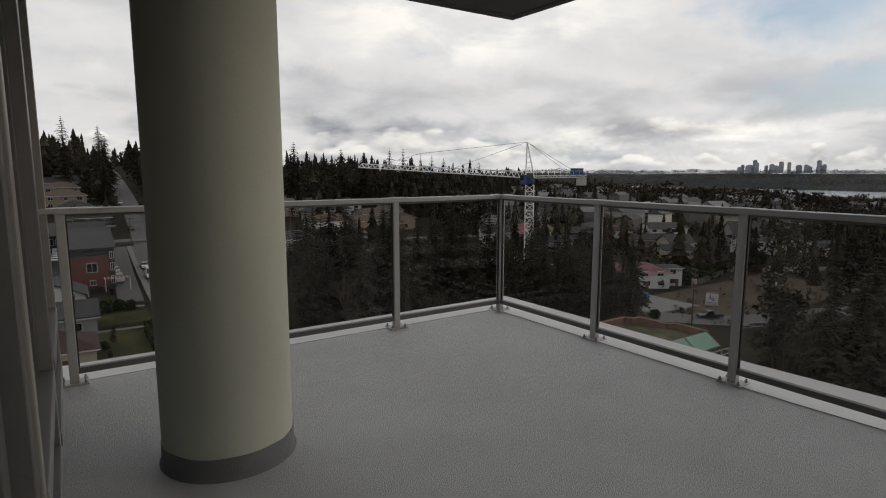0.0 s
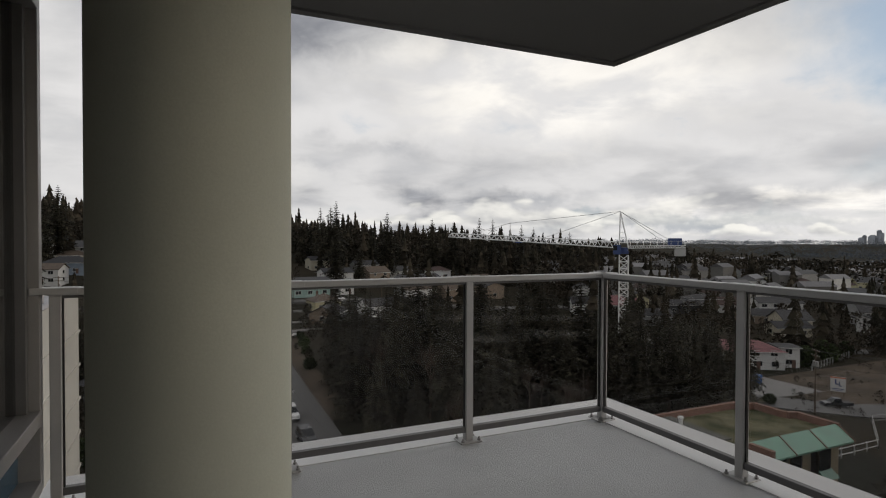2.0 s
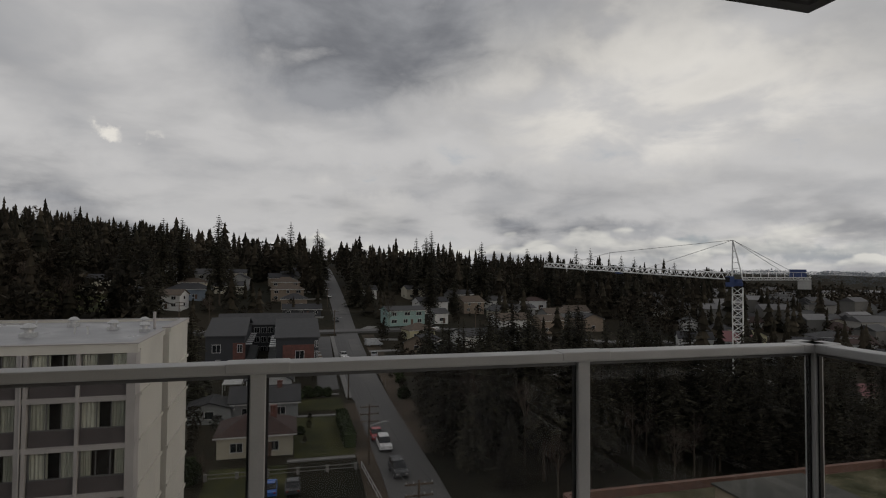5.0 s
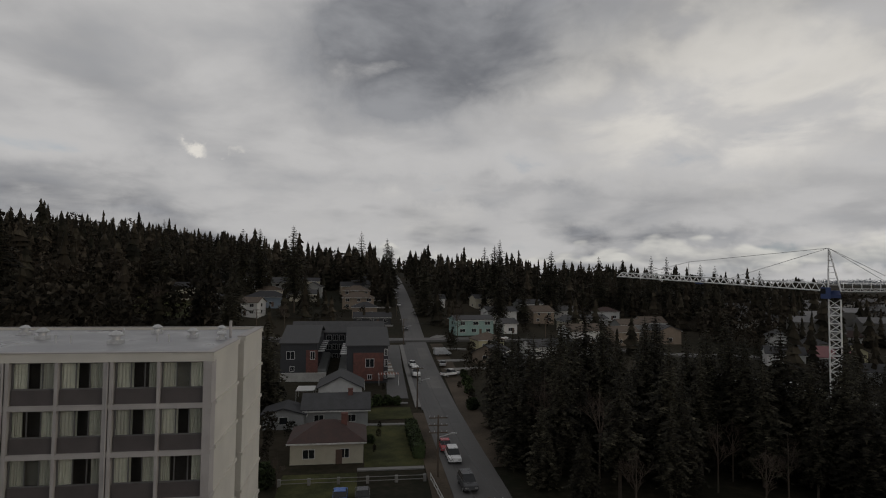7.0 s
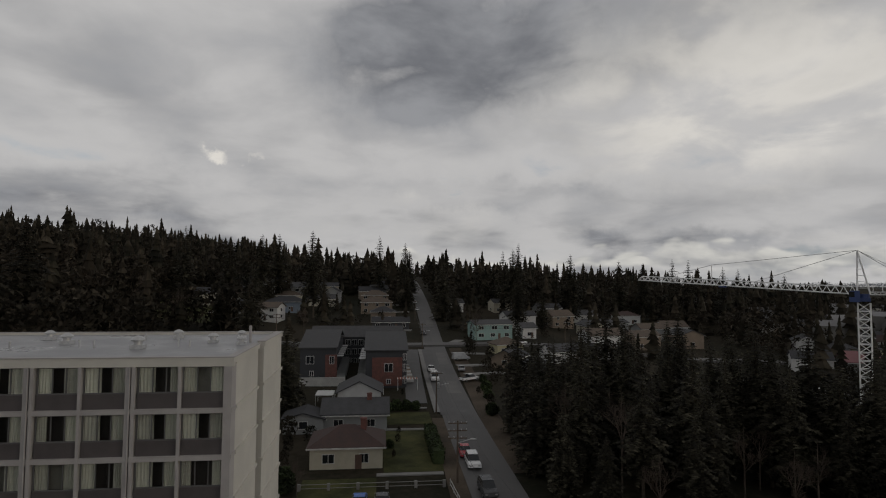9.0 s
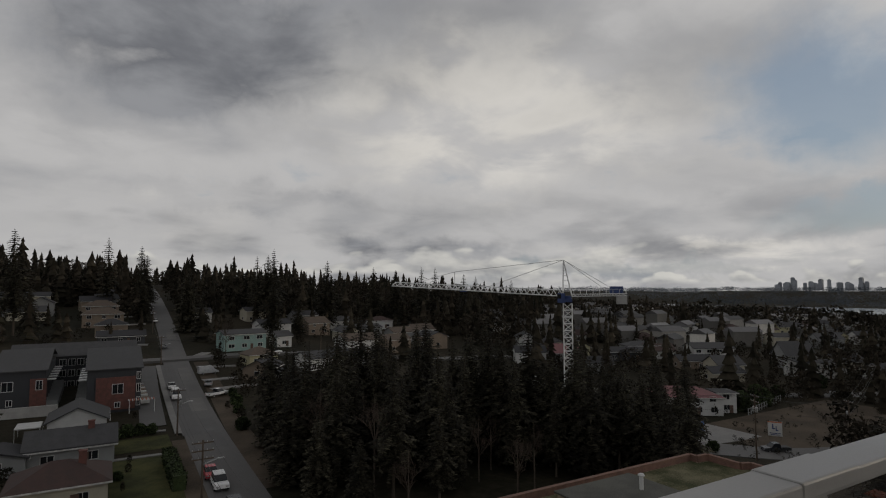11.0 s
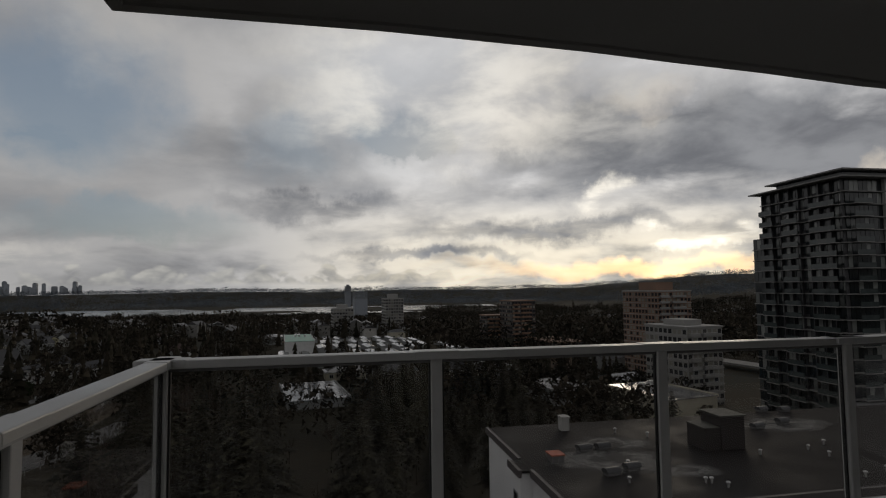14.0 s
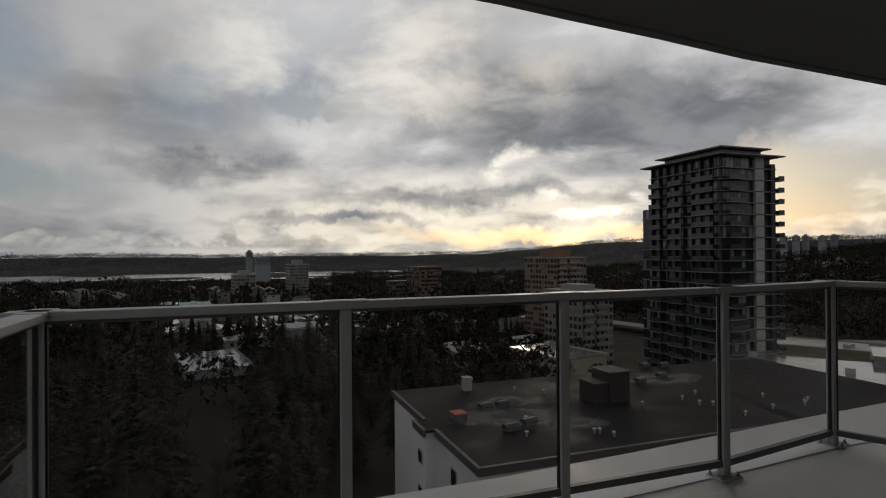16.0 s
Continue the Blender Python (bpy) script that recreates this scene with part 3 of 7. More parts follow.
# the flat's window wall beside the balcony
WX = -0.34
g = Geo().box(WX - 0.25, WX, -6.0, 4.0, -0.25, 0.10)
g.box(WX - 0.25, WX, -6.0, 4.0, 2.45, 2.74)
g.box(-9.0, WX - 0.25, 3.75, 4.0, -0.25, 2.74)
g.box(-9.0, WX, -6.2, -6.0, -0.25, 2.74)
g.box(-9.0, -8.8, -6.0, 3.75, -0.25, 2.74)
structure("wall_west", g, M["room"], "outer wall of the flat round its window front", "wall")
structure("floor_indoors", Geo().box(-8.8, WX - 0.25, -6.0, 3.75, -0.25, 0.0), M["room"], "floor of the unlit flat, its dimness put in the colour", "floor")


def window_bay(name, label, y0, y1, low):
    th = thing(name, label, "window", pose(WX, 0, 0), "", "structure")
    for y in (y0, y1 - 0.06):
        part("mullion", Geo().soft(-0.12, 0.045, y, y + 0.06, 0.10, 2.45, 0.004), M["alu_mid"], th)
    for z0, z1 in ((0.10, 0.16), (low, low + 0.07), (2.38, 2.45)):
        part("transom", Geo().soft(-0.12, 0.05, y0 + 0.06, y1 - 0.06, z0, z1, 0.004), M["alu_mid"], th)
    part("spandrel_pane", Geo().box(-0.06, -0.045, y0 + 0.06, y1 - 0.06, 0.16, low), M["blue_glass"], th, "blue-tinted lower glass")
    part("sash", Geo().soft(-0.09, 0.0, y0 + 0.062, y0 + 0.11, low + 0.07, 2.38, 0.003), M["alu_dark"], th)
    part("sash", Geo().soft(-0.09, 0.0, y1 - 0.11, y1 - 0.062, low + 0.07, 2.38, 0.003), M["alu_dark"], th)
    part("pane", Geo().box(-0.05, -0.04, y0 + 0.11, y1 - 0.11, low + 0.07, 2.38), M["window"], th)


window_bay("window_1", "grey aluminium window over a blue glass spandrel", 2.75, 3.99, 0.42)
window_bay("window_2", "grey aluminium window over a blue glass spandrel", 1.55, 2.75, 0.42)
door = thing("door_1", "grey sliding glass balcony door", "door", pose(WX, 0, 0), "", "structure")
part("jamb", Geo().soft(-0.12, 0.035, 1.47, 1.55, 0.10, 2.45, 0.004), M["alu_dark"], door)
part("jamb", Geo().soft(-0.12, 0.035, -0.55, -0.47, 0.10, 2.45, 0.004), M["alu_dark"], door)
part("leaf_frame", Geo().soft(-0.06, -0.01, 1.36, 1.46, 0.12, 2.43, 0.004).soft(-0.06, -0.01, 0.45, 0.55, 0.12, 2.43, 0.004).soft(-0.06, -0.01, 0.55, 1.36, 0.12, 0.24, 0.004).soft(-0.06, -0.01, 0.55, 1.36, 2.33, 2.43, 0.004), M["alu_dark"], door)
part("pane", Geo().box(-0.04, -0.03, 0.55, 1.36, 0.24, 2.33), M["window"], door)
part("leaf_frame", Geo().soft(-0.12, -0.07, 0.40, 0.50, 0.12, 2.43, 0.004).soft(-0.12, -0.07, -0.46, -0.36, 0.12, 2.43, 0.004).soft(-0.12, -0.07, -0.36, 0.40, 0.12, 0.24, 0.004).soft(-0.12, -0.07, -0.36, 0.40, 2.33, 2.43, 0.004), M["alu_dark"], door)
part("pane", Geo().box(-0.10, -0.09, -0.36, 0.40, 0.24, 2.33), M["window"], door)
for y0 in (-1.85, -3.15, -4.45, -5.75):
    window_bay("window_3", "grey aluminium window over a blue glass spandrel", y0, y0 + 1.3, 0.42)
# storeys below the balcony
structure("wall_lower", Geo().box(-9.0, 2.9, -9.0, 3.9, -27.5, -0.26), M["concrete"], "concrete storeys of the tower below the balcony", "wall")

# ---- trees ----
def conifer_crown(seed, h, spread, bare=0.12, whorls=34, arms=9):
    """Drooping boughs in whorls, each a spray of small needle clumps."""
    rnd = random.Random(seed)
    g = Geo()
    lean = rnd.uniform(0, 6.28)
    for k in range(whorls):
        u = k / (whorls - 1)
        z = h * (bare + (1 - bare) * u ** 0.9)
        reach = spread * ((1 - u) ** 0.75 * (0.75 + 0.5 * rnd.random())) + 0.18
        if u < 0.12:
            reach *= 0.7
        n = max(3, int(arms * (1 - 0.5 * u)))
        for i in range(n):
            a = lean + 2.4 * k + 6.283 * i / n + rnd.uniform(-0.35, 0.35)
            L = reach * rnd.uniform(0.55, 1.15)
            d = Vector((math.cos(a), math.sin(a), 0))
            s = Vector((-d.y, d.x, 0))
            lift, droop = rnd.uniform(0.0, 0.3), rnd.uniform(0.25, 0.6)
            m = 3 + int(L * 1.6)
            for j in range(m):
                f = (j + 0.6) / m
                c = d * (L * f) + Vector((0, 0, z + L * (lift * f - droop * f * f)))
                w = (0.20 + 0.24 * L * (1 - 0.6 * f)) * rnd.uniform(0.7, 1.3)
                tip = L / m * rnd.uniform(0.9, 1.5)
                q = rnd.uniform(-0.25, 0.25) * w
                g.add([c - d * tip * 0.4, c + s * w + d * tip * 0.3 - Vector((0, 0, 0.35 * w + q)), c + d * tip + Vector((0, 0, -0.15 * tip)), c - s * w + d * tip * 0.3 - Vector((0, 0, 0.35 * w - q))],
                      [(0, 1, 2), (0, 2, 3)])
                if j % 2 == 0:
                    g.add([c - s * w * 0.4, c + s * w * 0.4 + d * tip * 0.2, c + d * tip * 0.3 - Vector((0, 0, w * rnd.uniform(0.6, 1.3)))], [(0, 1, 2)])
    return g


def bare_branches(seed, h, levels=4):
    rnd = random.Random(seed)
    g = Geo()

    def grow(p, d, L, r, lv):
        q = p + d * L
        g.tube(p, q, r, r * 0.6, 3 if lv else 5, False)
        if lv >= levels:
            return
        for _ in range((5, 5, 5, 4, 3)[lv]):
            v = Vector((rnd.uniform(-1, 1), rnd.uniform(-1, 1), rnd.uniform(-0.35, 0.9)))
            e = (d + v * 0.85).normalized()
            grow(p + d * L * rnd.uniform(0.45, 1.0), e, L * rnd.uniform(0.5, 0.75), r * 0.5, lv + 1)
    grow(Vector((0, 0, h * 0.22)), Vector((0.03, 0.02, 1)), h * 0.30, h * 0.011, 0)
    return g


def bush_leaves(seed, w, h, n=900):
    rnd = random.Random(seed)
    g = Geo()
    for _ in range(n):
        a, u = rnd.uniform(0, 6.283), rnd.random()
        r = w * (0.55 + 0.45 * rnd.random()) * math.sin(math.pi * (0.1 + 0.85 * u)) ** 0.6 * (0.8 + 0.25 * math.sin(3 * a + seed))
        c = Vector((r * math.cos(a), r * math.sin(a), h * u))
        k = 0.10 * h ** 0.5 + 0.05
        v = [Vector((rnd.uniform(-1, 1), rnd.uniform(-1, 1), rnd.uniform(-1, 1))) * k for _ in range(3)]
        g.add([c + q * 1.6 for q in v], [(0, 1, 2)])
    return g


def tree_kind(name, label, category, h, crown_geo, crown_mat, r):
    th = thing(name, label, category, pose(0, 0, -400))
    part("trunk", Geo().tube((0, 0, -1.0), (0, 0, h * 0.5), r, r * 0.6, 8, False).tube((0, 0, h * 0.5), (0, 0, h * 0.97), r * 0.6, r * 0.1, 6, False), M["bark"], th)
    part("crown", crown_geo, crown_mat, th)
    return th


KINDS = {
    "a": tree_kind("conifer_tree", "tall dark green conifer with drooping boughs", "tree", 22, conifer_crown(1, 22, 5.0), M["needles"], 0.35),
    "b": tree_kind("conifer_tree", "tall dark conifer with a bare lower trunk", "tree", 24, conifer_crown(2, 24, 4.8, 0.28, 32, 9), M["needles"], 0.38),
    "c": tree_kind("conifer_tree", "broad dark conifer with dense boughs to the ground", "tree", 15, conifer_crown(3, 15, 4.0, 0.05, 30, 11), M["needles"], 0.3),
    "d": tree_kind("conifer_tree", "slender ragged dark green conifer", "tree", 20, conifer_crown(4, 20, 3.6, 0.18, 30, 7), M["needles"], 0.28),
    "e": tree_kind("bare_tree", "leafless winter tree with fine brown twigs", "tree", 13, bare_branches(5, 13, 4), M["twigs"], 0.16),
    "f": tree_kind("bare_tree", "leafless winter tree with grey spreading branches", "tree", 10, bare_branches(6, 10, 4), M["twigs"], 0.13),
    "g": tree_kind("shrub", "rounded dark evergreen shrub", "shrub", 1.6, bush_leaves(7, 1.3, 1.9), M["leaves"], 0.06),
}
USED = set()


def plant(kind, x, y, size=1.0, dz=0.0):
    src = KINDS[kind]
    m = pose(x, y, ground_z(x, y) + dz, 0, 0, random.uniform(0, 360)) @ Matrix.Diagonal((size, size, size * random.uniform(0.95, 1.05), 1))
    if kind not in USED:
        USED.add(kind)
        src.matrix_basis = m
        return src
    return copy_thing_scaled(src, m)


def copy_thing_scaled(src, m):
    ob = copy_thing(src, m)
    ob.matrix_basis = m
    return ob


rng = random.Random(11)
taken = []


def grove(x0, x1, y0, y1, count, kinds, smin, smax, gap=3.2, keep=lambda x, y: True):
    tries = made = 0
    while made < count and tries < count * 40:
        tries += 1
        x, y = rng.uniform(x0, x1), rng.uniform(y0, y1)
        if not keep(x, y) or any((x - a) ** 2 + (y - b) ** 2 < gap * gap for a, b in taken):
            continue
        taken.append((x, y))
        plant(rng.choice(kinds), x, y, rng.uniform(smin, smax))
        made += 1


# the park between the street and the crane
for k, x, y, s in (("c", 24.5, 92, 0.85), ("e", 28, 84, 1.1), ("c", 26, 104, 0.9), ("a", 36, 92, 0.9), ("b", 40, 98, 0.95), ("a", 46, 88, 0.93), ("b", 52, 96, 0.9), ("d", 33, 100, 0.85), ("a", 55, 80, 0.9), ("b", 60, 88, 0.92), ("d", 49, 78, 0.85), ("e", 33, 76, 1.0), ("c", 23.6, 84, 0.95), ("c", 25, 76, 0.7), ("a", 29, 80, 0.72), ("b", 33, 70, 0.66), ("c", 28, 69, 0.6), ("d", 38, 67, 0.66), ("a", 42, 71, 0.7)):
    taken.append((x, y))
    plant(k, x, y, s)
grove(27, 80, 72, 118, 62, "aabbdce", 0.66, 0.92, 2.9, lambda x, y: x < 0.62 * y + 14 and not (x > 72 and y > 96))
grove(58, 92, 48, 86, 38, "aabd", 0.62, 0.86, 2.9, lambda x, y: (x > 66 or y > 62) and x < 1.30 * y)
grove(26, 60, 60, 76, 4, "ef", 0.7, 1.0, 4.0)
# the wooded slope below the balcony
def east_wood(x, y):
    """Leaves the view free towards the cleared lot and the low roof in the valley."""
    a = math.degrees(math.atan2(x, y - 3))
    return a > 67 and not (83 < a < 91)


grove(48, 104, -4, 27, 46, "aabdcc", 0.62, 0.9, 3.0, east_wood)
grove(50, 120, -6, 14, 16, "f", 0.6, 0.9, 3.0)
grove(50, 60, -3, 12, 8, "c", 0.4, 0.5, 2.6)
grove(60, 130, -6, 40, 26, "ef", 0.9, 1.3, 3.2, east_wood)
grove(46, 62, 4, 24, 8, "ef", 0.9, 1.15, 3.0, east_wood)
grove(102, 165, -40, 40, 44, "abdce", 0.5, 0.8, 3.6, east_wood)
grove(66, 105, -42, -4, 22, "aabdce", 0.45, 0.62, 3.4)
# street and garden trees
for k, x, y, s in (("c", -17, 120, 1.2), ("c", -19.5, 116, 1.0), ("c", 30, 262, 1.7), ("a", 34, 285, 1.1), ("c", 33, 240, 1.2), ("a", 17, 330, 1.25), ("a", 15, 320, 1.1), ("c", 15, 292, 1.2), ("a", 19.5, 350, 1.3), ("e", 37, 214, 0.9), ("f", 36, 206, 1.0), ("e", -26, 215, 1.0), ("f", -9, 78, 0.5), ("a", -55, 215, 1.0), ("b", -40, 190, 0.95), ("a", -46, 225, 1.1), ("b", -28, 262, 1.1), ("a", -22, 250, 0.9), ("d", -62, 240, 1.0), ("e", -70, 215, 1.2), ("e", -80, 225, 1.2), ("e", -92, 240, 1.3), ("a", 60, 240, 1.1), ("c", 74, 252, 1.2), ("b", 66, 275, 1.45), ("a", 70, 281, 1.4)):
    taken.append((x, y))
    plant(k, x, y, s)
# tall firs that stand over the wood on the skyline
for k, x, y, h in (("d", 73.5, 294.2, 38), ("d", 65.7, 296, 32.5), ("a", 95.8, 277.2, 34.5), ("d", 1.2, 333, 36), ("a", 15.9, 332.7, 32.5), ("a", -33.3, 301, 38.5), ("a", -55.7, 287.5, 35.5), ("d", -69.9, 284.3, 33), ("d", -88.9, 278.8, 33), ("d", 158.2, 293.3, 34), ("d", 165, 289.5, 33), ("a", 144.8, 300, 30.5), ("a", -113.7, 202.4, 37), ("a", -49.6, 298.8, 34), ("a", 133.3, 305.4, 31), ("d", 179.2, 280.8, 31), ("d", 185.1, 277, 30), ("d", 201.7, 265, 31)):
    taken.append((x, y))
    plant(k, x, y, h / (20 if k == "d" else 22))
for x, y, s in ((3, 122, 1.0), (5, 123, 1.1), (7, 123.5, 1.0), (9, 123, 0.9), (26, 132, 1.0), (27, 140, 1.2), (-11, 80, 1.5), (-13, 82, 1.6), (3, 98, 0.7), (28, 150, 0.9), (104, 74, 1.0), (106, 75, 0.9), (110, 90, 1.1), (24, 118, 1.2), (150, 96, 2.2), (156, 100, 2.0), (162, 97, 2.3), (170, 104, 2.0), (176, 101, 1.8), (205, 103, 2.0), (150, 112, 2.1)):
    plant("g", x, y, s)
hedge = thing("hedge", "long clipped dark evergreen hedge", "hedge", pose(10.2, 97, ground_z(10, 97)))
g = Geo()
for i in range(2600):
    p = Vector((rng.uniform(-0.9, 0.9), rng.uniform(-8, 8), rng.uniform(0, 2.1)))
    ax = rng.randrange(3)
    if ax == 0:
        p.x = 0.9 * rng.choice((-1, 1)) + rng.uniform(-0.1, 0.1)
    elif ax == 1:
        p.z = 2.1 + rng.uniform(-0.15, 0.12)
    v = [Vector((rng.uniform(-1, 1), rng.uniform(-1, 1), rng.uniform(-1, 1))) * 0.22 for _ in range(3)]
    g.add([p + q for q in v], [(0, 1, 2)])
g.box(-0.8, 0.8, -7.9, 7.9, -0.3, 2.0)
part("foliage", g, M["leaves"], hedge)


def forest(name, label, spots, mat, detail):
    """Many far trees in one mesh."""
    rnd = random.Random(len(spots))
    vs, fs = [], []
    for x, y, z, h, w in spots:
        a0 = rnd.uniform(0, 6.28)
        for k in range(detail):
            u0, u1 = k / detail, min(1.0, (k + 1.55) / detail)
            n = 6
            o = len(vs)
            r0 = w * (1 - u0) ** 0.85 * rnd.uniform(0.75, 1.15) + 0.05 * w
            zt = z + h * (0.08 + 0.92 * u1)
            zb = z + h * (0.08 + 0.92 * u0)
            for i in range(n):
                a = a0 + k * 0.7 + 6.283 * i / n
                rr = r0 * rnd.uniform(0.55, 1.2)
                vs.append((x + rr * math.cos(a), y + rr * math.sin(a), zb - rr * rnd.uniform(0.0, 0.5)))
            vs.append((x, y, zt))
            fs += [(o + i, o + (i + 1) % n, o + n) for i in range(n)]
    me = bpy.data.meshes.new(name)
    me.from_pydata(vs, [], fs)
    me.materials.append(mat)
    return tagged(new(name, me), label, "trees", "", "stuff")


def woodland(name, label, spots, mat, n, wide=0.36):
    """Many far leafless or mixed trees in one mesh: each a ragged cloud of small sprays."""
    rnd = random.Random(len(spots) + 1)
    vs, fs = [], []
    for x, y, z, h, w in spots:
        w = h * wide * rnd.uniform(0.75, 1.25)
        for _ in range(n * 2):
            a, u, q = rnd.uniform(0, 6.283), rnd.random() ** 0.7, rnd.random() ** 0.4
            r = w * q * math.sqrt(max(0.05, math.sin(math.pi * (0.12 + 0.86 * u))))
            c = (x + r * math.cos(a), y + r * math.sin(a), z + h * (0.12 + 0.88 * u))
            k = h * (0.085 if wide <= 0.6 else 0.13)
            o = len(vs)
            vs += [(c[0] + rnd.uniform(-k, k), c[1] + rnd.uniform(-k, k), c[2] + rnd.uniform(-k, k)) for _ in range(3)]
            fs.append((o, o + 1, o + 2))
    me = bpy.data.meshes.new(name)
    me.from_pydata(vs, [], fs)
    me.materials.append(mat)
    return tagged(new(name, me), label, "trees", "", "stuff")


M["far_needles"] = material("far_conifer_needles", (0.028, 0.028, 0.019), 0.95, 0.5, 0.03, 0.4, 0.0, col2=(0.044, 0.036, 0.026), spec=0.1, island=0.4)
M["far_mixed"] = material("far_mixed_wood", (0.020, 0.021, 0.015), 0.95, 0.45, 0.01, 0.2, 0.0, col2=(0.050, 0.041, 0.031), spec=0.1, island=0.5)


def scatter(count, a0, a1, r0, r1, hmin, hmax, keep=lambda x, y: True, power=1.0):
    out = []
    while len(out) < count:
        a, r = radians(rng.uniform(a0, a1)), r0 + (r1 - r0) * rng.random() ** power
        x, y = r * math.sin(a), r * math.cos(a)
        if keep(x, y):
            h = rng.uniform(hmin, hmax) * (1.3 if rng.random() < 0.08 else 1)
            out.append((x, y, ground_z(x, y) + far_relief(x, y) - 0.5, h, h * rng.uniform(0.15, 0.27)))
    return out


def off_street(x, y):
    road_x = 20.5 + (y - 204) * 0.0245
    return abs(x - road_x) > 9 and abs(y - 205) > 7 and not (-100 < x < -58 and 225 < y < 292)


VIEW_HOUSES = [(43.5, 219), (43, 189), (84, 262), (104, 285), (112, 268), (72, 190), (0, 285), (-1, 312), (-47, 250), (-42, 276), (-44, 298), (3, 262)]


def not_houses(x, y):
    return off_street(x, y) and not (-82 < x < 8 and y < 345) and not (26 < x < 150 and y < 310)


forest("forest", "dense dark conifers along the northern hill", scatter(1500, -48, 42, 300, 620, 10, 24, not_houses), M["far_needles"], 10)
woodland("forest", "dark mixed wood among the northern conifers", scatter(900, -48, 42, 260, 560, 8, 17, not_houses), M["far_mixed"], 60)
forest("forest", "dark conifers on the slope behind the flats", scatter(300, -50, -13, 215, 420, 9, 22, lambda x, y: off_street(x, y) and x < -45), M["far_needles"], 8)
woodland("forest", "bare brown wood on the slope behind the flats", scatter(330, -50, -12, 200, 400, 9, 17, lambda x, y: off_street(x, y) and x < -45), M["far_mixed"], 90)
forest("forest", "garden conifers among the houses", scatter(95, -12, 48, 215, 420, 8, 17, lambda x, y: off_street(x, y) and all((x - a) ** 2 + (y - b) ** 2 > 150 for a, b in VIEW_HOUSES)), M["far_needles"], 9)
woodland("forest", "leafless garden trees among the houses", scatter(300, -14, 50, 130, 420, 2, 6, lambda x, y: off_street(x, y) and not (-22 < x < 16 and y < 190) and not (x < 90 and y < 125)), M["far_mixed"], 80)
forest("forest", "garden conifers among the eastern houses", scatter(170, 38, 74, 200, 620, 8, 18), M["far_needles"], 8)
woodland("forest", "brown winter scrub among the eastern houses", scatter(1100, 36, 76, 165, 700, 2.5, 7, lambda x, y: not (112 < x < 190 and 58 < y < 94)), M["far_mixed"], 60)
woodland("forest", "mixed trees down to the river flats", scatter(2600, 38, 112, 420, 1900, 8, 17, lambda x, y: not (240 < x < 430 and -75 < y < 40), 0.8), M["far_mixed"], 36, 0.9)
forest("forest", "dark conifers down to the river flats", scatter(700, 38, 112, 420, 1900, 9, 19, lambda x, y: not (240 < x < 430 and -75 < y < 40), 0.8), M["far_needles"], 6)
forest("forest", "dark conifers among the car parks", scatter(260, 66, 118, 190, 480, 7, 15, lambda x, y: not (240 < x < 430 and -75 < y < 40) and not (150 < x < 200 and 0 < y < 25)), M["far_needles"], 8)
woodland("forest", "leafless trees among the car parks", scatter(420, 64, 124, 120, 480, 5, 12, lambda x, y: not (240 < x < 430 and -75 < y < 40) and not (150 < x < 200 and 0 < y < 25)), M["far_mixed"], 80)
woodland("forest", "wooded southern ridge against the sky", scatter(5200, 98, 168, 300, 2300, 9, 18, lambda x, y: y < -235 or x > 330, 0.9), M["far_mixed"], 40, 1.5)
forest("forest", "conifers along the southern ridge", scatter(1500, 98, 168, 420, 2300, 11, 24, lambda x, y: y < -235 or x > 330, 0.8), M["far_needles"], 6)
# the blue-grey of the far trees is distance haze mixed into their base colour
M["far_bank"] = material("hazed_far_bank_wood", (0.095, 0.12, 0.15), 0.95, 0.4, 0.002, 0.05, 0.0, col2=(0.16, 0.175, 0.19), spec=0.1)
woodland("forest", "wooded hills beyond the river, haze put in their colour", scatter(6500, 34, 168, 2500, 4600, 14, 30, lambda x, y: x > 2700 or y < -1200), M["far_bank"], 22, 1.5)


woodland("brush", "low brown brush on the cleared lot", scatter(160, 56, 72, 125, 205, 0.7, 2.0, lambda x, y: 62 < y < 100), M["far_mixed"], 40)
woodland("brush", "dark garden shrubs between the bungalows", [(x, y, ground_z(x, y), h, 1.0) for x, y, h in ((-8.5, 98, 2.2), (-10, 101, 3.0), (4.5, 101, 1.4), (3.6, 93, 1.2), (-13, 96, 3.2), (-14, 104, 4.0), (4.8, 106, 1.3), (-9.5, 121, 2.5), (4.4, 126, 1.6), (-15, 126, 3.5), (6.6, 136, 1.5), (-6.5, 139, 2.4), (-20, 135, 5.0), (25.5, 126, 2.4), (24.5, 136, 1.8), (30, 145, 3.0), (33, 152, 3.6), (27, 112, 3.0), (36, 180, 4.0), (31, 188, 3.0), (32, 196, 3.4), (-12.5, 90, 2.4), (-16, 88, 3.0))], M["far_mixed"], 160)

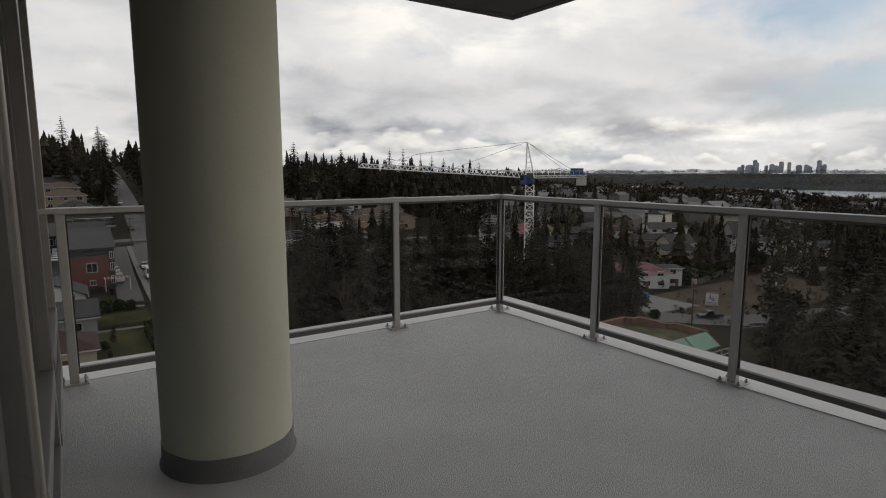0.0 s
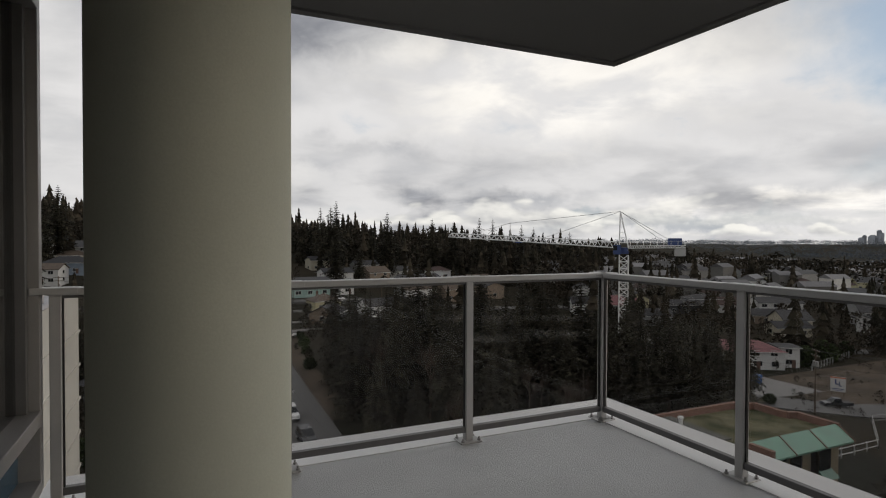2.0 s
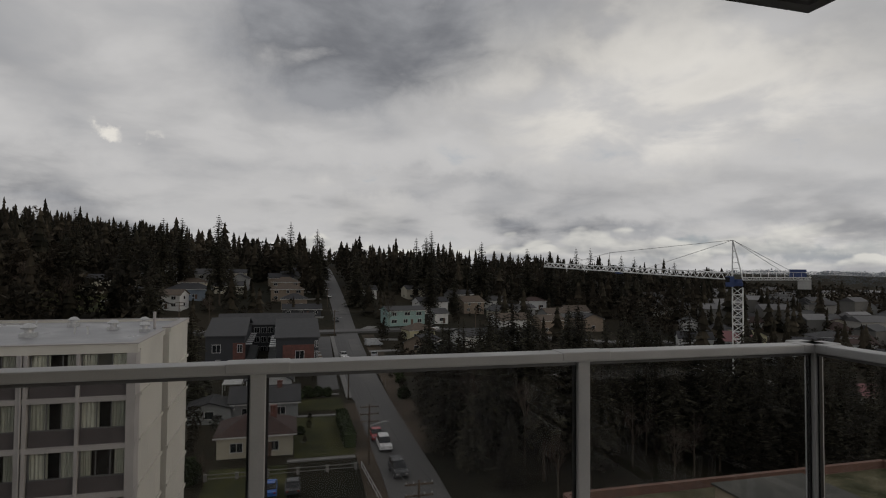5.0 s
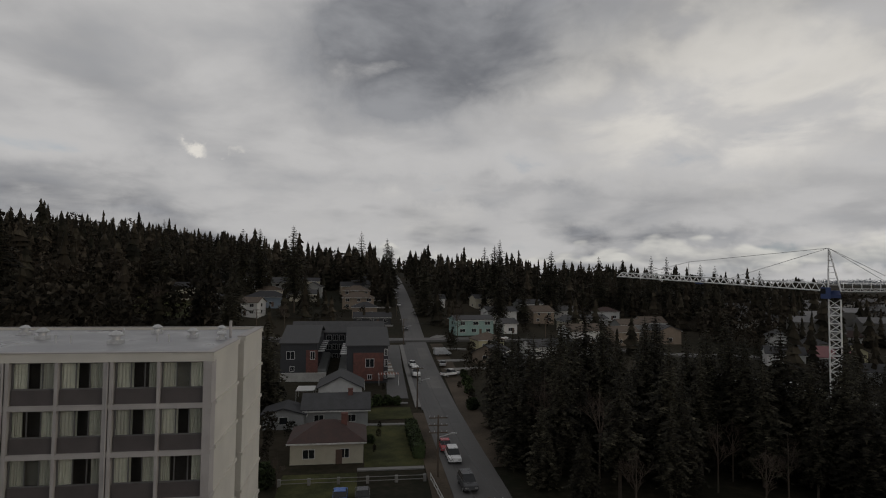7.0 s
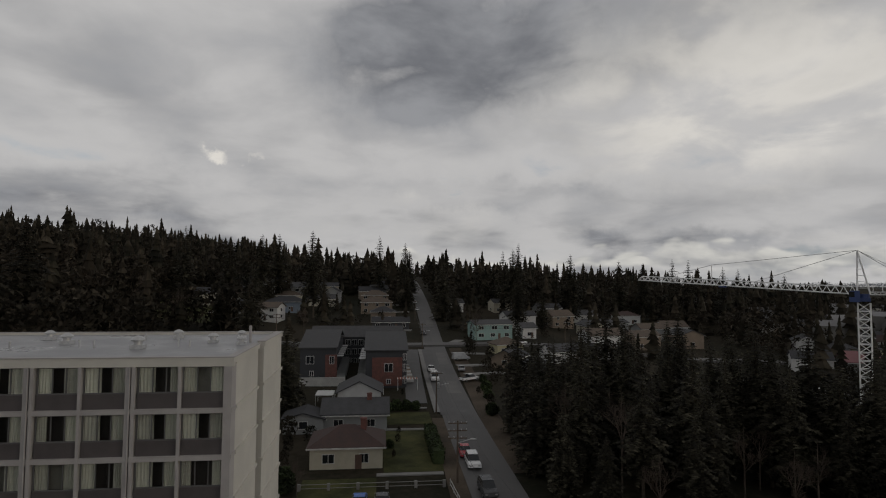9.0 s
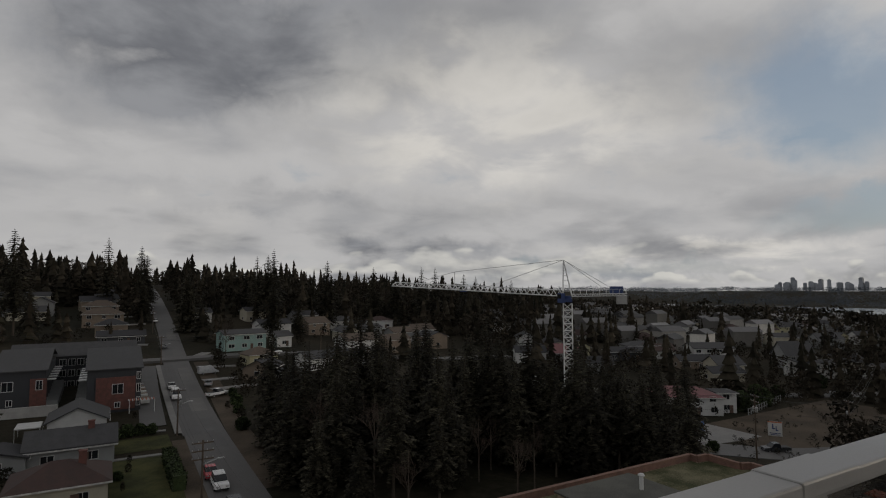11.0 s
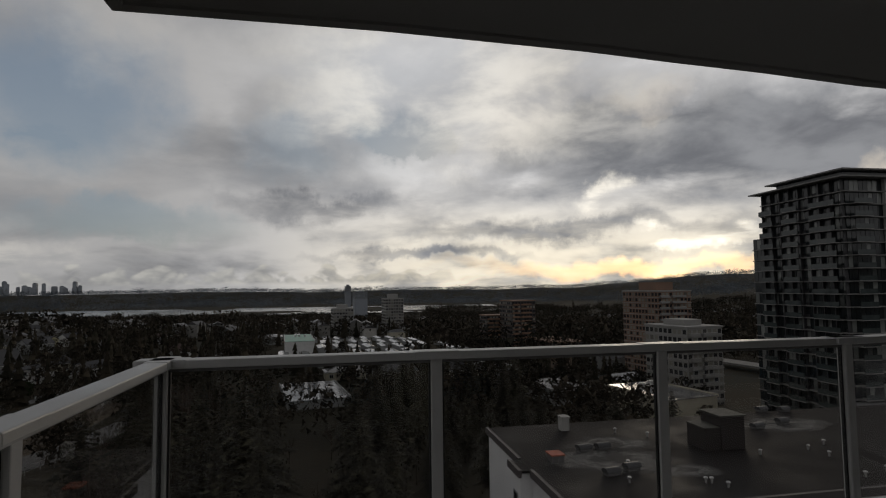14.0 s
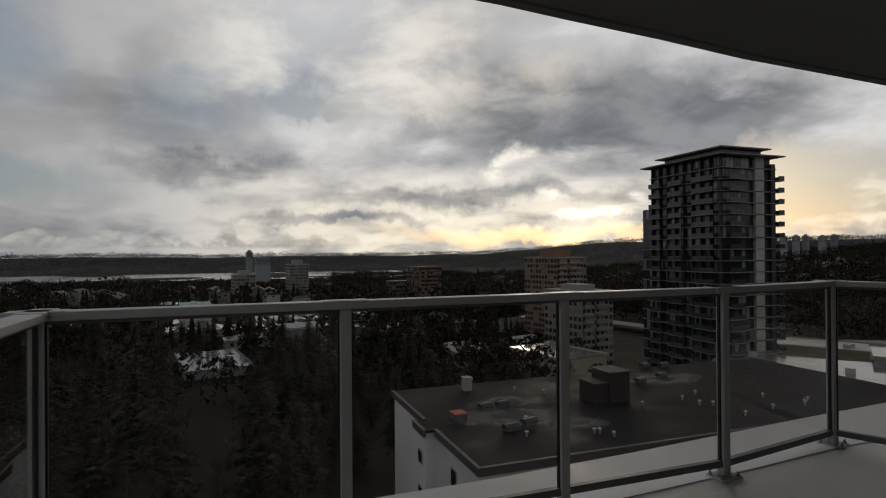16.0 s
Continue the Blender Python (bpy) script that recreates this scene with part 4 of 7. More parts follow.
# ---- houses ----
def house(x, y, rot, w, d, h, roof, wall_mat, roof_mat, label, hip=False, chimney=False, z=None, storeys=1, trim=None, garage=False):
    """A house: w along its ridge, d across it; roof is the ridge's rise."""
    z = ground_z(x, y) if z is None else z
    th = thing("house", label, "house", pose(x, y, z, 0, 0, rot), "houses of the neighbourhood")
    o = 0.5
    g = Geo().box(-w / 2, w / 2, -d / 2, d / 2, -1.2, h)
    if not hip:
        for s in (-1, 1):
            g.add([(s * w / 2, -d / 2, h), (s * w / 2, d / 2, h), (s * w / 2, 0, h + roof)], [(0, 1, 2)])
    part("wall", g, wall_mat, th)
    g = Geo()
    slope = roof / (d / 2)
    ez = h - o * slope
    t = 0.22
    if hip:
        b = [(-w / 2 - o, -d / 2 - o, ez), (w / 2 + o, -d / 2 - o, ez), (w / 2 + o, d / 2 + o, ez), (-w / 2 - o, d / 2 + o, ez)]
        k = min(d / 2 + o, w / 2)
        top = [(-w / 2 - o + k, 0, h + roof), (w / 2 + o - k, 0, h + roof)]
        g.add([(p[0], p[1], p[2] - t) for p in b] + b + top, [(3, 2, 1, 0), (0, 1, 5, 4), (1, 2, 6, 5), (2, 3, 7, 6), (3, 0, 4, 7), (4, 5, 9, 8), (6, 7, 8, 9), (5, 6, 9), (7, 4, 8)])
    else:
        for s in (-1, 1):
            e = [(-w / 2 - o, s * (d / 2 + o), ez), (w / 2 + o, s * (d / 2 + o), ez), (w / 2 + o, 0, h + roof), (-w / 2 - o, 0, h + roof)]
            g.add(e + [(p[0], p[1], p[2] + t) for p in e], [(0, 1, 2, 3)[::s], (4, 5, 6, 7)[::-s], (0, 4, 5, 1), (1, 5, 6, 2), (3, 2, 6, 7), (0, 3, 7, 4)])
    part("roof", g, roof_mat, th)
    trim = trim or paint("white_trim", (0.5, 0.5, 0.48))
    for s in (-1, 1):
        part("gutter", Geo().box(-w / 2 - o, w / 2 + o, s * (d / 2 + o) - 0.07, s * (d / 2 + o) + 0.07, ez - 0.22, ez - 0.02), trim, th)
    rnd = random.Random(int(x * 7 + y * 3))
    for lv in range(storeys):
        zb = 0.9 + lv * 2.7
        for s in (-1, 1):
            for i in range(max(1, int(w / 4.2))):
                cx = -w / 2 + (i + 0.5) * w / max(1, int(w / 4.2)) + rnd.uniform(-0.4, 0.4)
                ww = rnd.choice((0.6, 0.8, 1.0))
                f = part("window", Geo().box(cx - ww - 0.1, cx + ww + 0.1, s * d / 2 - 0.04, s * d / 2 + 0.04, zb - 0.1, zb + 1.3), trim, th)
                part("pane", Geo().box(cx - ww, cx - 0.04, s * d / 2 - 0.05, s * d / 2 + 0.05, zb, zb + 1.2).box(cx + 0.04, cx + ww, s * d / 2 - 0.05, s * d / 2 + 0.05, zb, zb + 1.2), M["dark_glass"], f)
            ww = 0.7
            f = part("window", Geo().box(s * w / 2 - 0.04, s * w / 2 + 0.04, -ww - 0.1, ww + 0.1, zb - 0.1, zb + 1.3), trim, th)
            part("pane", Geo().box(s * w / 2 - 0.05, s * w / 2 + 0.05, -ww, ww, zb, zb + 1.2), M["dark_glass"], f)
    part("door", Geo().box(w * 0.12, w * 0.12 + 0.95, -d / 2 - 0.07, -d / 2, 0, 2.05), paint("brown_door", (0.10, 0.06, 0.045)), th)
    if garage:
        part("garage_door", Geo().box(-w / 2 + 0.8, -w / 2 + 3.6, -d / 2 - 0.06, -d / 2, 0, 2.2), trim, th)
    if chimney:
        part("chimney", Geo().box(w * 0.18, w * 0.18 + 0.9, -0.9, -0.2, h, h + roof + 0.9).box(w * 0.18 - 0.06, w * 0.18 + 0.96, -0.96, -0.14, h + roof + 0.9, h + roof + 1.05), M["red_brick"], th)
    return th


R_GREY = paint("grey_shingles", (0.055, 0.055, 0.058), 0.85, var=0.25, scale=0.8, fine=9, bump=0.6)
R_DARK = paint("charcoal_shingles", (0.032, 0.032, 0.036), 0.85, var=0.25, scale=0.8, fine=9, bump=0.6)
R_BROWN = paint("brown_shingles", (0.055, 0.033, 0.029), 0.85, var=0.25, scale=0.8, fine=9, bump=0.6)
R_PINK = paint("pink_metal_roof", (0.19, 0.085, 0.09), 0.7, var=0.12, scale=0.4, fine=6)
R_TAN = paint("tan_shingles", (0.095, 0.072, 0.055), 0.85, var=0.25, scale=0.8, fine=9, bump=0.6)
W_CREAM = paint("cream_siding", (0.42, 0.39, 0.31), 0.8, var=0.1, scale=0.5, fine=12)
W_WHITE = paint("white_siding", (0.52, 0.52, 0.51), 0.8, var=0.08, scale=0.5, fine=12)
W_GREY = paint("pale_grey_siding", (0.24, 0.245, 0.245), 0.8, var=0.1, scale=0.5, fine=12)
W_TEAL = paint("teal_siding", (0.22, 0.32, 0.30), 0.8, var=0.1, scale=0.5, fine=12)
W_YELLOW = paint("pale_yellow_siding", (0.42, 0.39, 0.25), 0.8, var=0.1, scale=0.5, fine=12)
W_TAN = paint("tan_stucco", (0.21, 0.165, 0.125), 0.85, var=0.15, scale=0.5, fine=12)
W_DARK = paint("charcoal_siding", (0.035, 0.037, 0.042), 0.75, var=0.2, scale=0.5, fine=12)
W_BLUE = paint("blue_grey_siding", (0.16, 0.20, 0.25), 0.8, var=0.1, scale=0.5, fine=12)

# along the street
house(-3.4, 92.5, 0, 10.5, 8.5, 3.4, 2.0, W_CREAM, R_BROWN, "cream bungalow with a brown hipped roof and chimney", True, True)
house(-3.0, 112, 0, 11.5, 8.0, 3.2, 1.9, W_GREY, R_GREY, "grey-roofed bungalow with pale siding", False, True)
house(-12, 110, 90, 6, 7, 2.6, 1.0, W_GREY, R_DARK, "low dark-roofed side wing of a bungalow")
house(-2.8, 130, 90, 10, 9, 3.2, 2.2, W_WHITE, R_GREY, "pale gabled bungalow with a grey shingle roof")
carport = thing("carport", "white flat-roofed carport on thin posts", "carport", pose(-10.2, 129, ground_z(-10, 129)))
part("roof", Geo().box(-1.9, 1.9, -2.6, 2.6, 2.3, 2.45), W_WHITE, carport)
for px in (-1.8, 1.8):
    for py in (-2.5, 2.5):
        part("post", Geo().box(px - 0.05, px + 0.05, py - 0.05, py + 0.05, -0.3, 2.3), W_WHITE, carport)
house(43, 189, 10, 9, 8, 3.6, 1.9, W_YELLOW, R_TAN, "pale yellow house with a hipped roof", True)
house(40, 170, 60, 11, 8, 3.0, 2.0, W_TAN, R_DARK, "tan house with a dark gabled roof")
house(44, 160, 70, 9, 7, 2.6, 1.7, W_GREY, R_GREY, "pale house with a grey gabled roof")
house(43.5, 219, 8, 15, 9, 5.6, 1.2, W_TEAL, R_GREY, "two-storey teal house with white balconies", storeys=2)
house(59, 224, 15, 6, 6, 4.0, 1.6, W_WHITE, R_GREY, "small white house with a grey roof")
house(72, 190, 5, 12, 8, 3.2, 1.6, W_GREY, R_DARK, "low grey house with a dark roof", True)
house(84, 262, 20, 12, 9, 5.2, 2.4, W_TAN, R_TAN, "tan two-storey house with a gabled roof", storeys=2)
house(104, 285, -10, 14, 9, 4.2, 2.0, W_WHITE, R_GREY, "white house with a grey gabled roof")
house(112, 268, 15, 16, 8, 3.4, 1.6, W_GREY, R_GREY, "long pale house with a grey roof")
house(130, 290, 0, 12, 9, 4.5, 2.0, W_WHITE, R_BROWN, "white house with a brown roof", True)
house(38, 290, 5, 10, 8, 4.5, 1.8, W_WHITE, R_DARK, "white house behind street conifers", storeys=1)
house(6, 242, 0, 15, 8, 3.0, 1.6, W_DARK, R_DARK, "long low dark-roofed house")
house(3, 262, 0, 11, 9, 4.4, 2.0, W_TAN, R_DARK, "tan house with a dark roof", True)
house(0, 285, 0, 15, 10, 5.6, 2.4, W_TAN, R_TAN, "large tan two-storey house with a hipped roof", True, storeys=2)
house(-1, 312, 0, 14, 10, 5.6, 2.4, W_TAN, R_TAN, "large tan house with a brown roof", True, storeys=2)
house(2, 345, 0, 12, 9, 5, 2.2, W_WHITE, R_GREY, "white house high on the hill", storeys=1)
house(0, 368, 10, 13, 9, 5, 2.0, W_BLUE, R_DARK, "blue-grey house high on the hill")
house(6, 395, 0, 12, 9, 5, 2.0, W_GREY, R_GREY, "grey house near the crest of the street")
house(-47, 250, -12, 15, 9, 5.4, 1.8, W_WHITE, R_TAN, "white two-storey house with a tan roof", storeys=2)
house(-42, 276, 8, 18, 11, 4.6, 2.4, W_BLUE, R_DARK, "wide dark blue house with a grey hipped roof", True)
house(-44, 298, 8, 13, 9, 4.4, 2.0, W_CREAM, R_TAN, "cream house with a tan roof", True)
house(-40, 322, 0, 12, 10, 5.6, 2.6, W_GREY, R_GREY, "grey gabled house on the hill", storeys=2)
house(-58, 330, 10, 11, 9, 5.0, 2.0, W_WHITE, R_GREY, "white house on the hill")

hr = random.Random(31)
for hx, hy in ((-62, 262), (-64, 290), (-70, 312), (-60, 352), (-30, 340), (-78, 275), (-28, 300), (-24, 318), (62, 250), (92, 240), (120, 245), (140, 262), (66, 296), (92, 305), (130, 232), (60, 180), (86, 214), (106, 222), (-4, 332), (-2, 380)):
    tone = hr.choice((("white", W_WHITE), ("cream", W_CREAM), ("pale grey", W_GREY), ("tan", W_TAN)))
    top = hr.choice((("grey", R_GREY), ("dark", R_DARK), ("tan", R_TAN)))
    house(hx, hy, hr.choice((0, 8, 90, 12)), hr.uniform(11, 15), hr.uniform(8, 10), hr.choice((3.6, 5.2)), hr.uniform(1.6, 2.4), tone[1], top[1], "%s house with a %s gabled roof on the hill" % (tone[0], top[0]))

# the eastern neighbourhood
house(135, 104, -33, 18, 10, 4.8, 2.0, W_WHITE, R_PINK, "white house with a faded pink metal roof", True, storeys=2)
house(145.5, 99, -33, 5, 6, 5.4, 0.4, W_WHITE, R_GREY, "white enclosed porch tower with large windows", True, storeys=2)
house(232, 162, -28, 18, 10, 5.4, 2.0, W_WHITE, R_GREY, "white two-storey house with a grey gabled roof", storeys=2)
house(228, 116, -26, 18, 9, 5.6, 0.6, W_WHITE, R_DARK, "white arcaded house with a flat dark roof", storeys=2)
house(244, 132, -30, 12, 10, 5.6, 5.0, W_GREY, R_GREY, "grey house with a steep gabled roof", storeys=2)
house(246, 100, -20, 14, 8, 3.6, 2.0, W_WHITE, R_DARK, "low white house with a dark roof")
house(206, 150, -30, 16, 9, 3.4, 1.8, W_TAN, R_DARK, "low tan house with a dark roof")
house(190, 128, -24, 12, 8, 3.2, 1.6, W_CREAM, R_DARK, "cream bungalow with a dark roof")
house(196, 176, -30, 18, 10, 4.0, 1.4, W_DARK, R_DARK, "long dark house with skylights")
house(160, 160, -35, 12, 9, 3.8, 2.0, W_GREY, R_GREY, "grey house among tall conifers")
house(150, 186, -30, 12, 9, 4.6, 2.0, W_WHITE, R_DARK, "white house among tall conifers")
pr = random.Random(5)
for i in range(64):
    a, r = radians(pr.uniform(37, 76)), pr.uniform(235, 560)
    hx, hy = r * math.sin(a), r * math.cos(a)
    if any(math.hypot(hx - q[0], hy - q[1]) < 17 for q in ((232, 162), (228, 116), (244, 132), (246, 100), (206, 150))):
        continue
    tone = pr.choice((("white", W_WHITE), ("cream", W_CREAM), ("grey", W_GREY), ("white", W_WHITE), ("tan", W_TAN), ("pale yellow", W_YELLOW)))
    top = pr.choice((("grey", R_GREY), ("dark", R_DARK), ("brown", R_BROWN), ("pinkish", R_PINK) if i % 6 == 0 else ("grey", R_GREY)))
    hp = pr.random() < 0.4
    house(hx, hy, pr.choice((-28, 62)) + pr.uniform(-6, 6), pr.uniform(10, 15), pr.uniform(8, 10), pr.choice((3.4, 5.2, 5.4)), pr.uniform(1.6, 3.2), tone[1], top[1],
          "%s house with a %s %s roof" % (tone[0], top[0], "hipped" if hp else "gabled"), hp)

# houses too far off to tell apart, on the slopes round the valley
M["far_siding"] = material("far_house_walls", (0.30, 0.29, 0.27), 0.8, 0.15, 0.05, 1.0, 0.0, island=0.6)
M["far_shingles"] = material("far_house_roofs", (0.085, 0.083, 0.085), 0.6, 0.2, 0.05, 1.0, 0.0, island=0.6)
fr = random.Random(77)
far_walls, far_roofs = Geo(), Geo()
for count, a0, a1, r0, r1 in ((230, 38, 96, 430, 1500), (260, 96, 140, 620, 1700), (60, 140, 166, 700, 1500), (45, 30, 60, 300, 480)):
    for _ in range(count):
        a, r = radians(fr.uniform(a0, a1)), fr.uniform(r0, r1)
        x, y = r * math.sin(a), r * math.cos(a)
        if 236 < x < 430 and -78 < y < 42:
            continue
        z, w, d, h, c = ground_z(x, y) + far_relief(x, y) + fr.uniform(0, 4), fr.uniform(5, 9), fr.uniform(4, 5), fr.uniform(4, 8), fr.uniform(-0.5, 0.3)
        put = lambda px, py, pz: (x + px * math.cos(c) - py * math.sin(c), y + px * math.sin(c) + py * math.cos(c), z + pz)
        far_walls.add([put(px, py, pz) for pz in (-5, h) for px, py in ((-w, -d), (w, -d), (w, d), (-w, d))], [(0, 1, 5, 4), (1, 2, 6, 5), (2, 3, 7, 6), (3, 0, 4, 7)])
        far_roofs.add([put(-w - 0.4, -d - 0.5, h - 0.2), put(w + 0.4, -d - 0.5, h - 0.2), put(w + 0.4, d + 0.5, h - 0.2), put(-w - 0.4, d + 0.5, h - 0.2), put(-w - 0.4, 0, h + 2.2), put(w + 0.4, 0, h + 2.2)], [(0, 1, 5, 4), (2, 3, 4, 5), (1, 2, 5), (3, 0, 4)])
tagged(part("far_houses", far_walls, M["far_siding"]), "pale walls of many far houses among trees", "houses", "", "stuff")
tagged(part("far_roofs", far_roofs, M["far_shingles"]), "grey roofs of many far houses among trees", "roofs", "", "stuff")

# ---- dark townhouses with brick ends ----
town = thing("townhouse_row", "charcoal three-storey townhouses with red brick ends", "townhouse", pose(0, 0, -24.3))
FL = 2.8


def town_block(x0, x1, y0, y1, name):
    h = 8.6
    part("wall", Geo().box(x0, x1, y0, y1, -1, h), W_DARK, town)
    g = Geo()
    ym = y0 + 15
    for (ya, za), (yb, zb) in (((y0 - 0.5, h - 0.2), (ym, h + 3.0)), ((ym, h + 3.0), (y1 + 0.2, h + 0.6))):
        g.add([(x0 - 0.4, ya, za), (x1 + 0.4, ya, za), (x1 + 0.4, yb, zb), (x0 - 0.4, yb, zb), (x0 - 0.4, ya, za + 0.25), (x1 + 0.4, ya, za + 0.25), (x1 + 0.4, yb, zb + 0.25), (x0 - 0.4, yb, zb + 0.25)],
              [(3, 2, 1, 0), (4, 5, 6, 7), (0, 1, 5, 4), (1, 2, 6, 5), (2, 3, 7, 6), (3, 0, 4, 7)])
    for x in (x0, x1):
        g.add([(x, y0, h - 0.3), (x, ym, h - 0.3), (x, ym, h + 2.9)], [(0, 1, 2)])
    part("roof", g, R_GREY, town)


town_block(-18.5, -9.5, 150, 176, "west")
town_block(-2.0, 8.0, 144, 176, "east")
part("wall", Geo().box(-18.5, 8.0, 176, 186, -1, 8.8), W_DARK, town)
part("roof", Geo().add([(-19, 175.5, 8.6), (8.5, 175.5, 8.6), (8.5, 181, 11.6), (-19, 181, 11.6), (8.5, 186.5, 8.6), (-19, 186.5, 8.6)], [(0, 1, 2, 3), (3, 2, 4, 5)]), R_GREY, town)
part("brick_end", Geo().box(-0.4, 6.9, 143.75, 144.0, 0, 6.8), M["red_brick"], town, "red brick end panel")
part("brick_end", Geo().box(-12.2, -9.3, 149.75, 150.0, 0, 6.8), M["red_brick"], town, "red brick end panel")
for x, y, z, w, h in ((3.6, 143.7, 3.4, 1.9, 1.9), (3.6, 143.7, 0.5, 0.9, 1.0), (7.5, 143.95, 3.5, 0.6, 1.6), (7.5, 143.95, 0.6, 0.6, 1.6), (7.5, 143.95, 6.2, 0.6, 1.4), (-16.0, 149.9, 4.6, 1.8, 1.8), (-15.6, 149.9, 1.6, 0.9, 1.1), (-10.6, 149.7, 4.6, 1.0, 1.8)):
    f = part("window", Geo().box(x - w / 2 - 0.12, x + w / 2 + 0.12, y - 0.06, y, z - 0.12, z + h + 0.12), W_WHITE, town)
    part("pane", Geo().box(x - w / 2, x - 0.05, y - 0.08, y, z, z + h).box(x + 0.05, x + w / 2, y - 0.08, y, z, z + h), M["dark_glass"], f)
for i in range(4):
    for lv in (0.8, 3.6, 6.3):
        x = -8 + i * 1.9
        f = part("window", Geo().box(x - 0.75, x + 0.75, 175.9, 176.0, lv - 0.1, lv + 1.6), W_WHITE, town)
        part("pane", Geo().box(x - 0.65, x - 0.04, 175.86, 176.0, lv, lv + 1.5).box(x + 0.04, x + 0.65, 175.86, 176.0, lv, lv + 1.5), M["dark_glass"], f)
for i in range(7):
    for x0, x1 in ((-9.5, -7.4), (-4.2, -2.0)):
        y = 151 + i * 3.4
        part("terrace", Geo().box(x0, x1, y, y + 2.7, 0.2, 0.9 + 0.25 * i).box(x0, x1, y, y + 0.12, 0.9, 1.9 + 0.25 * i), W_GREY, town)
for i in range(6):
    part("roof_ladder", Geo().box(-9.5 + 0.1, -7.8, 150.5 + i * 4, 152.6 + i * 4, 6.3 + 0.05 * i, 6.45 + 0.05 * i).box(-3.6, -2.1, 145 + i * 4, 147.2 + i * 4, 6.3, 6.45), M["zinc"], town)
for i in range(9):
    part("stair_tread", Geo().box(8.3, 10.0, 148 + i * 3.0, 149.8 + i * 3.0, 0, 0.7 + 0.1 * (i % 3)), W_TAN if i % 2 else W_WHITE, town)
pergola = thing("pergola", "red and white slatted pergola", "pergola", pose(8.0, 141.2, -24.5))
for i in range(14):
    part("slat", Geo().box(-2.4 + i * 0.36, -2.25 + i * 0.36, -1.0, 1.0, 2.3, 2.45), paint("pergola_red", (0.42, 0.14, 0.09)) if i % 2 else W_WHITE, pergola)
for px in (-2.3, 2.4):
    part("post", Geo().box(px, px + 0.14, -0.9, -0.75, -0.3, 2.3), W_WHITE, pergola)
    part("beam", Geo().box(px, px + 0.14, -1.0, 1.0, 2.15, 2.3), W_WHITE, pergola)
retaining = Geo().box(-18, -7, 146.2, 146.8, -25.6, -22.6)
structure("retaining_wall", retaining, M["concrete"], "pale concrete retaining wall below the townhouses", "wall")

# ---- the block of flats beside the street ----
flats = thing("apartment_block", "cream concrete apartment block with curtained windows", "apartment building", pose(-7.25, 37.2, 0))
TOP, ST = -3.2, 2.62
part("wall", Geo().box(-34, -0.35, 0.9, 7.0, -27.5, TOP + 0.05).box(-34, -0.35, 8.2, 15.4, -27.5, TOP + 0.05).box(-34, -2.2, 6.9, 8.3, -27.5, TOP + 0.05), M["spandrel"], flats)
part("end_wall", Geo().box(-0.4, -0.004, 0.9, 6.9, -27.5, TOP - 0.1), M["stucco"], flats)
part("end_wall", Geo().box(-0.4, 0.15, 8.1, 15.4, -27.5, TOP + 0.05), M["stucco"], flats)
part("recess_wall", Geo().box(-2.3, -2.2, 6.8, 8.2, -27.5, TOP), M["spandrel"], flats)
part("roof_deck", Geo().box(-34, -0.2, 0.2, 15.2, TOP, TOP + 0.08), M["gravel_roof"], flats, "wet grey membrane roof")
part("parapet", Geo().box(-34, 0.1, -0.12, 0.25, TOP - 0.28, TOP + 0.22).box(-0.3, 0.1, 0.25, 6.95, TOP - 0.1, TOP + 0.22).box(-0.3, 0.25, 8.05, 15.5, TOP - 0.05, TOP + 0.25).box(-34, 0.25, 15.2, 15.5, TOP - 0.1, TOP + 0.25), M["stucco"], flats)
part("coping", Geo().box(-34, 0.14, -0.16, 0.28, TOP + 0.22, TOP + 0.27).box(-0.33, 0.14, 0.28, 6.98, TOP + 0.22, TOP + 0.27).box(-0.33, 0.28, 8.02, 15.53, TOP + 0.25, TOP + 0.3).box(-34, -0.33, 15.17, 15.53, TOP + 0.25, TOP + 0.3), M["stucco_trim"], flats)
for lv in range(9):
    z = TOP - 0.28 - lv * ST
    part("floor_band", Geo().box(-34, 0.05, -0.10, 0.9, z - ST, z - ST + 0.28), M["stucco_trim"], flats)
    part("end_band", Geo().box(-0.1, 0.10, 0.9, 6.95, z - ST + 0.05, z - ST + 0.25).box(-0.1, 0.25, 8.05, 15.5, z - ST + 0.05, z - ST + 0.25), M["stucco"], flats)
bays = []
bx = -0.45
for pair in range(7):
    bays += [bx, bx - 2.42]
    bx -= 2 * 2.42 + 0.45
for pair in range(7):
    x = -0.45 - pair * 5.29
    part("pilaster", Geo().box(x, x + 0.45 if pair == 0 else x + 0.18, -0.12, 0.9, -27.5, TOP - 0.28), M["stucco_trim"], flats)
    part("pilaster", Geo().box(x - 2.42 - 0.06, x - 2.42 + 0.10, -0.12, 0.9, -27.5, TOP - 0.28), M["stucco_trim"], flats)
    part("pilaster", Geo().box(x - 4.84 - 0.12, x - 4.84 + 0.06, -0.12, 0.9, -27.5, TOP - 0.28), M["stucco_trim"], flats)
    part("downpipe", Geo().tube((x - 5.05, -0.16, -27), (x - 5.05, -0.16, TOP - 0.3), 0.05, n=8), M["stucco_trim"], flats)
cr = random.Random(3)


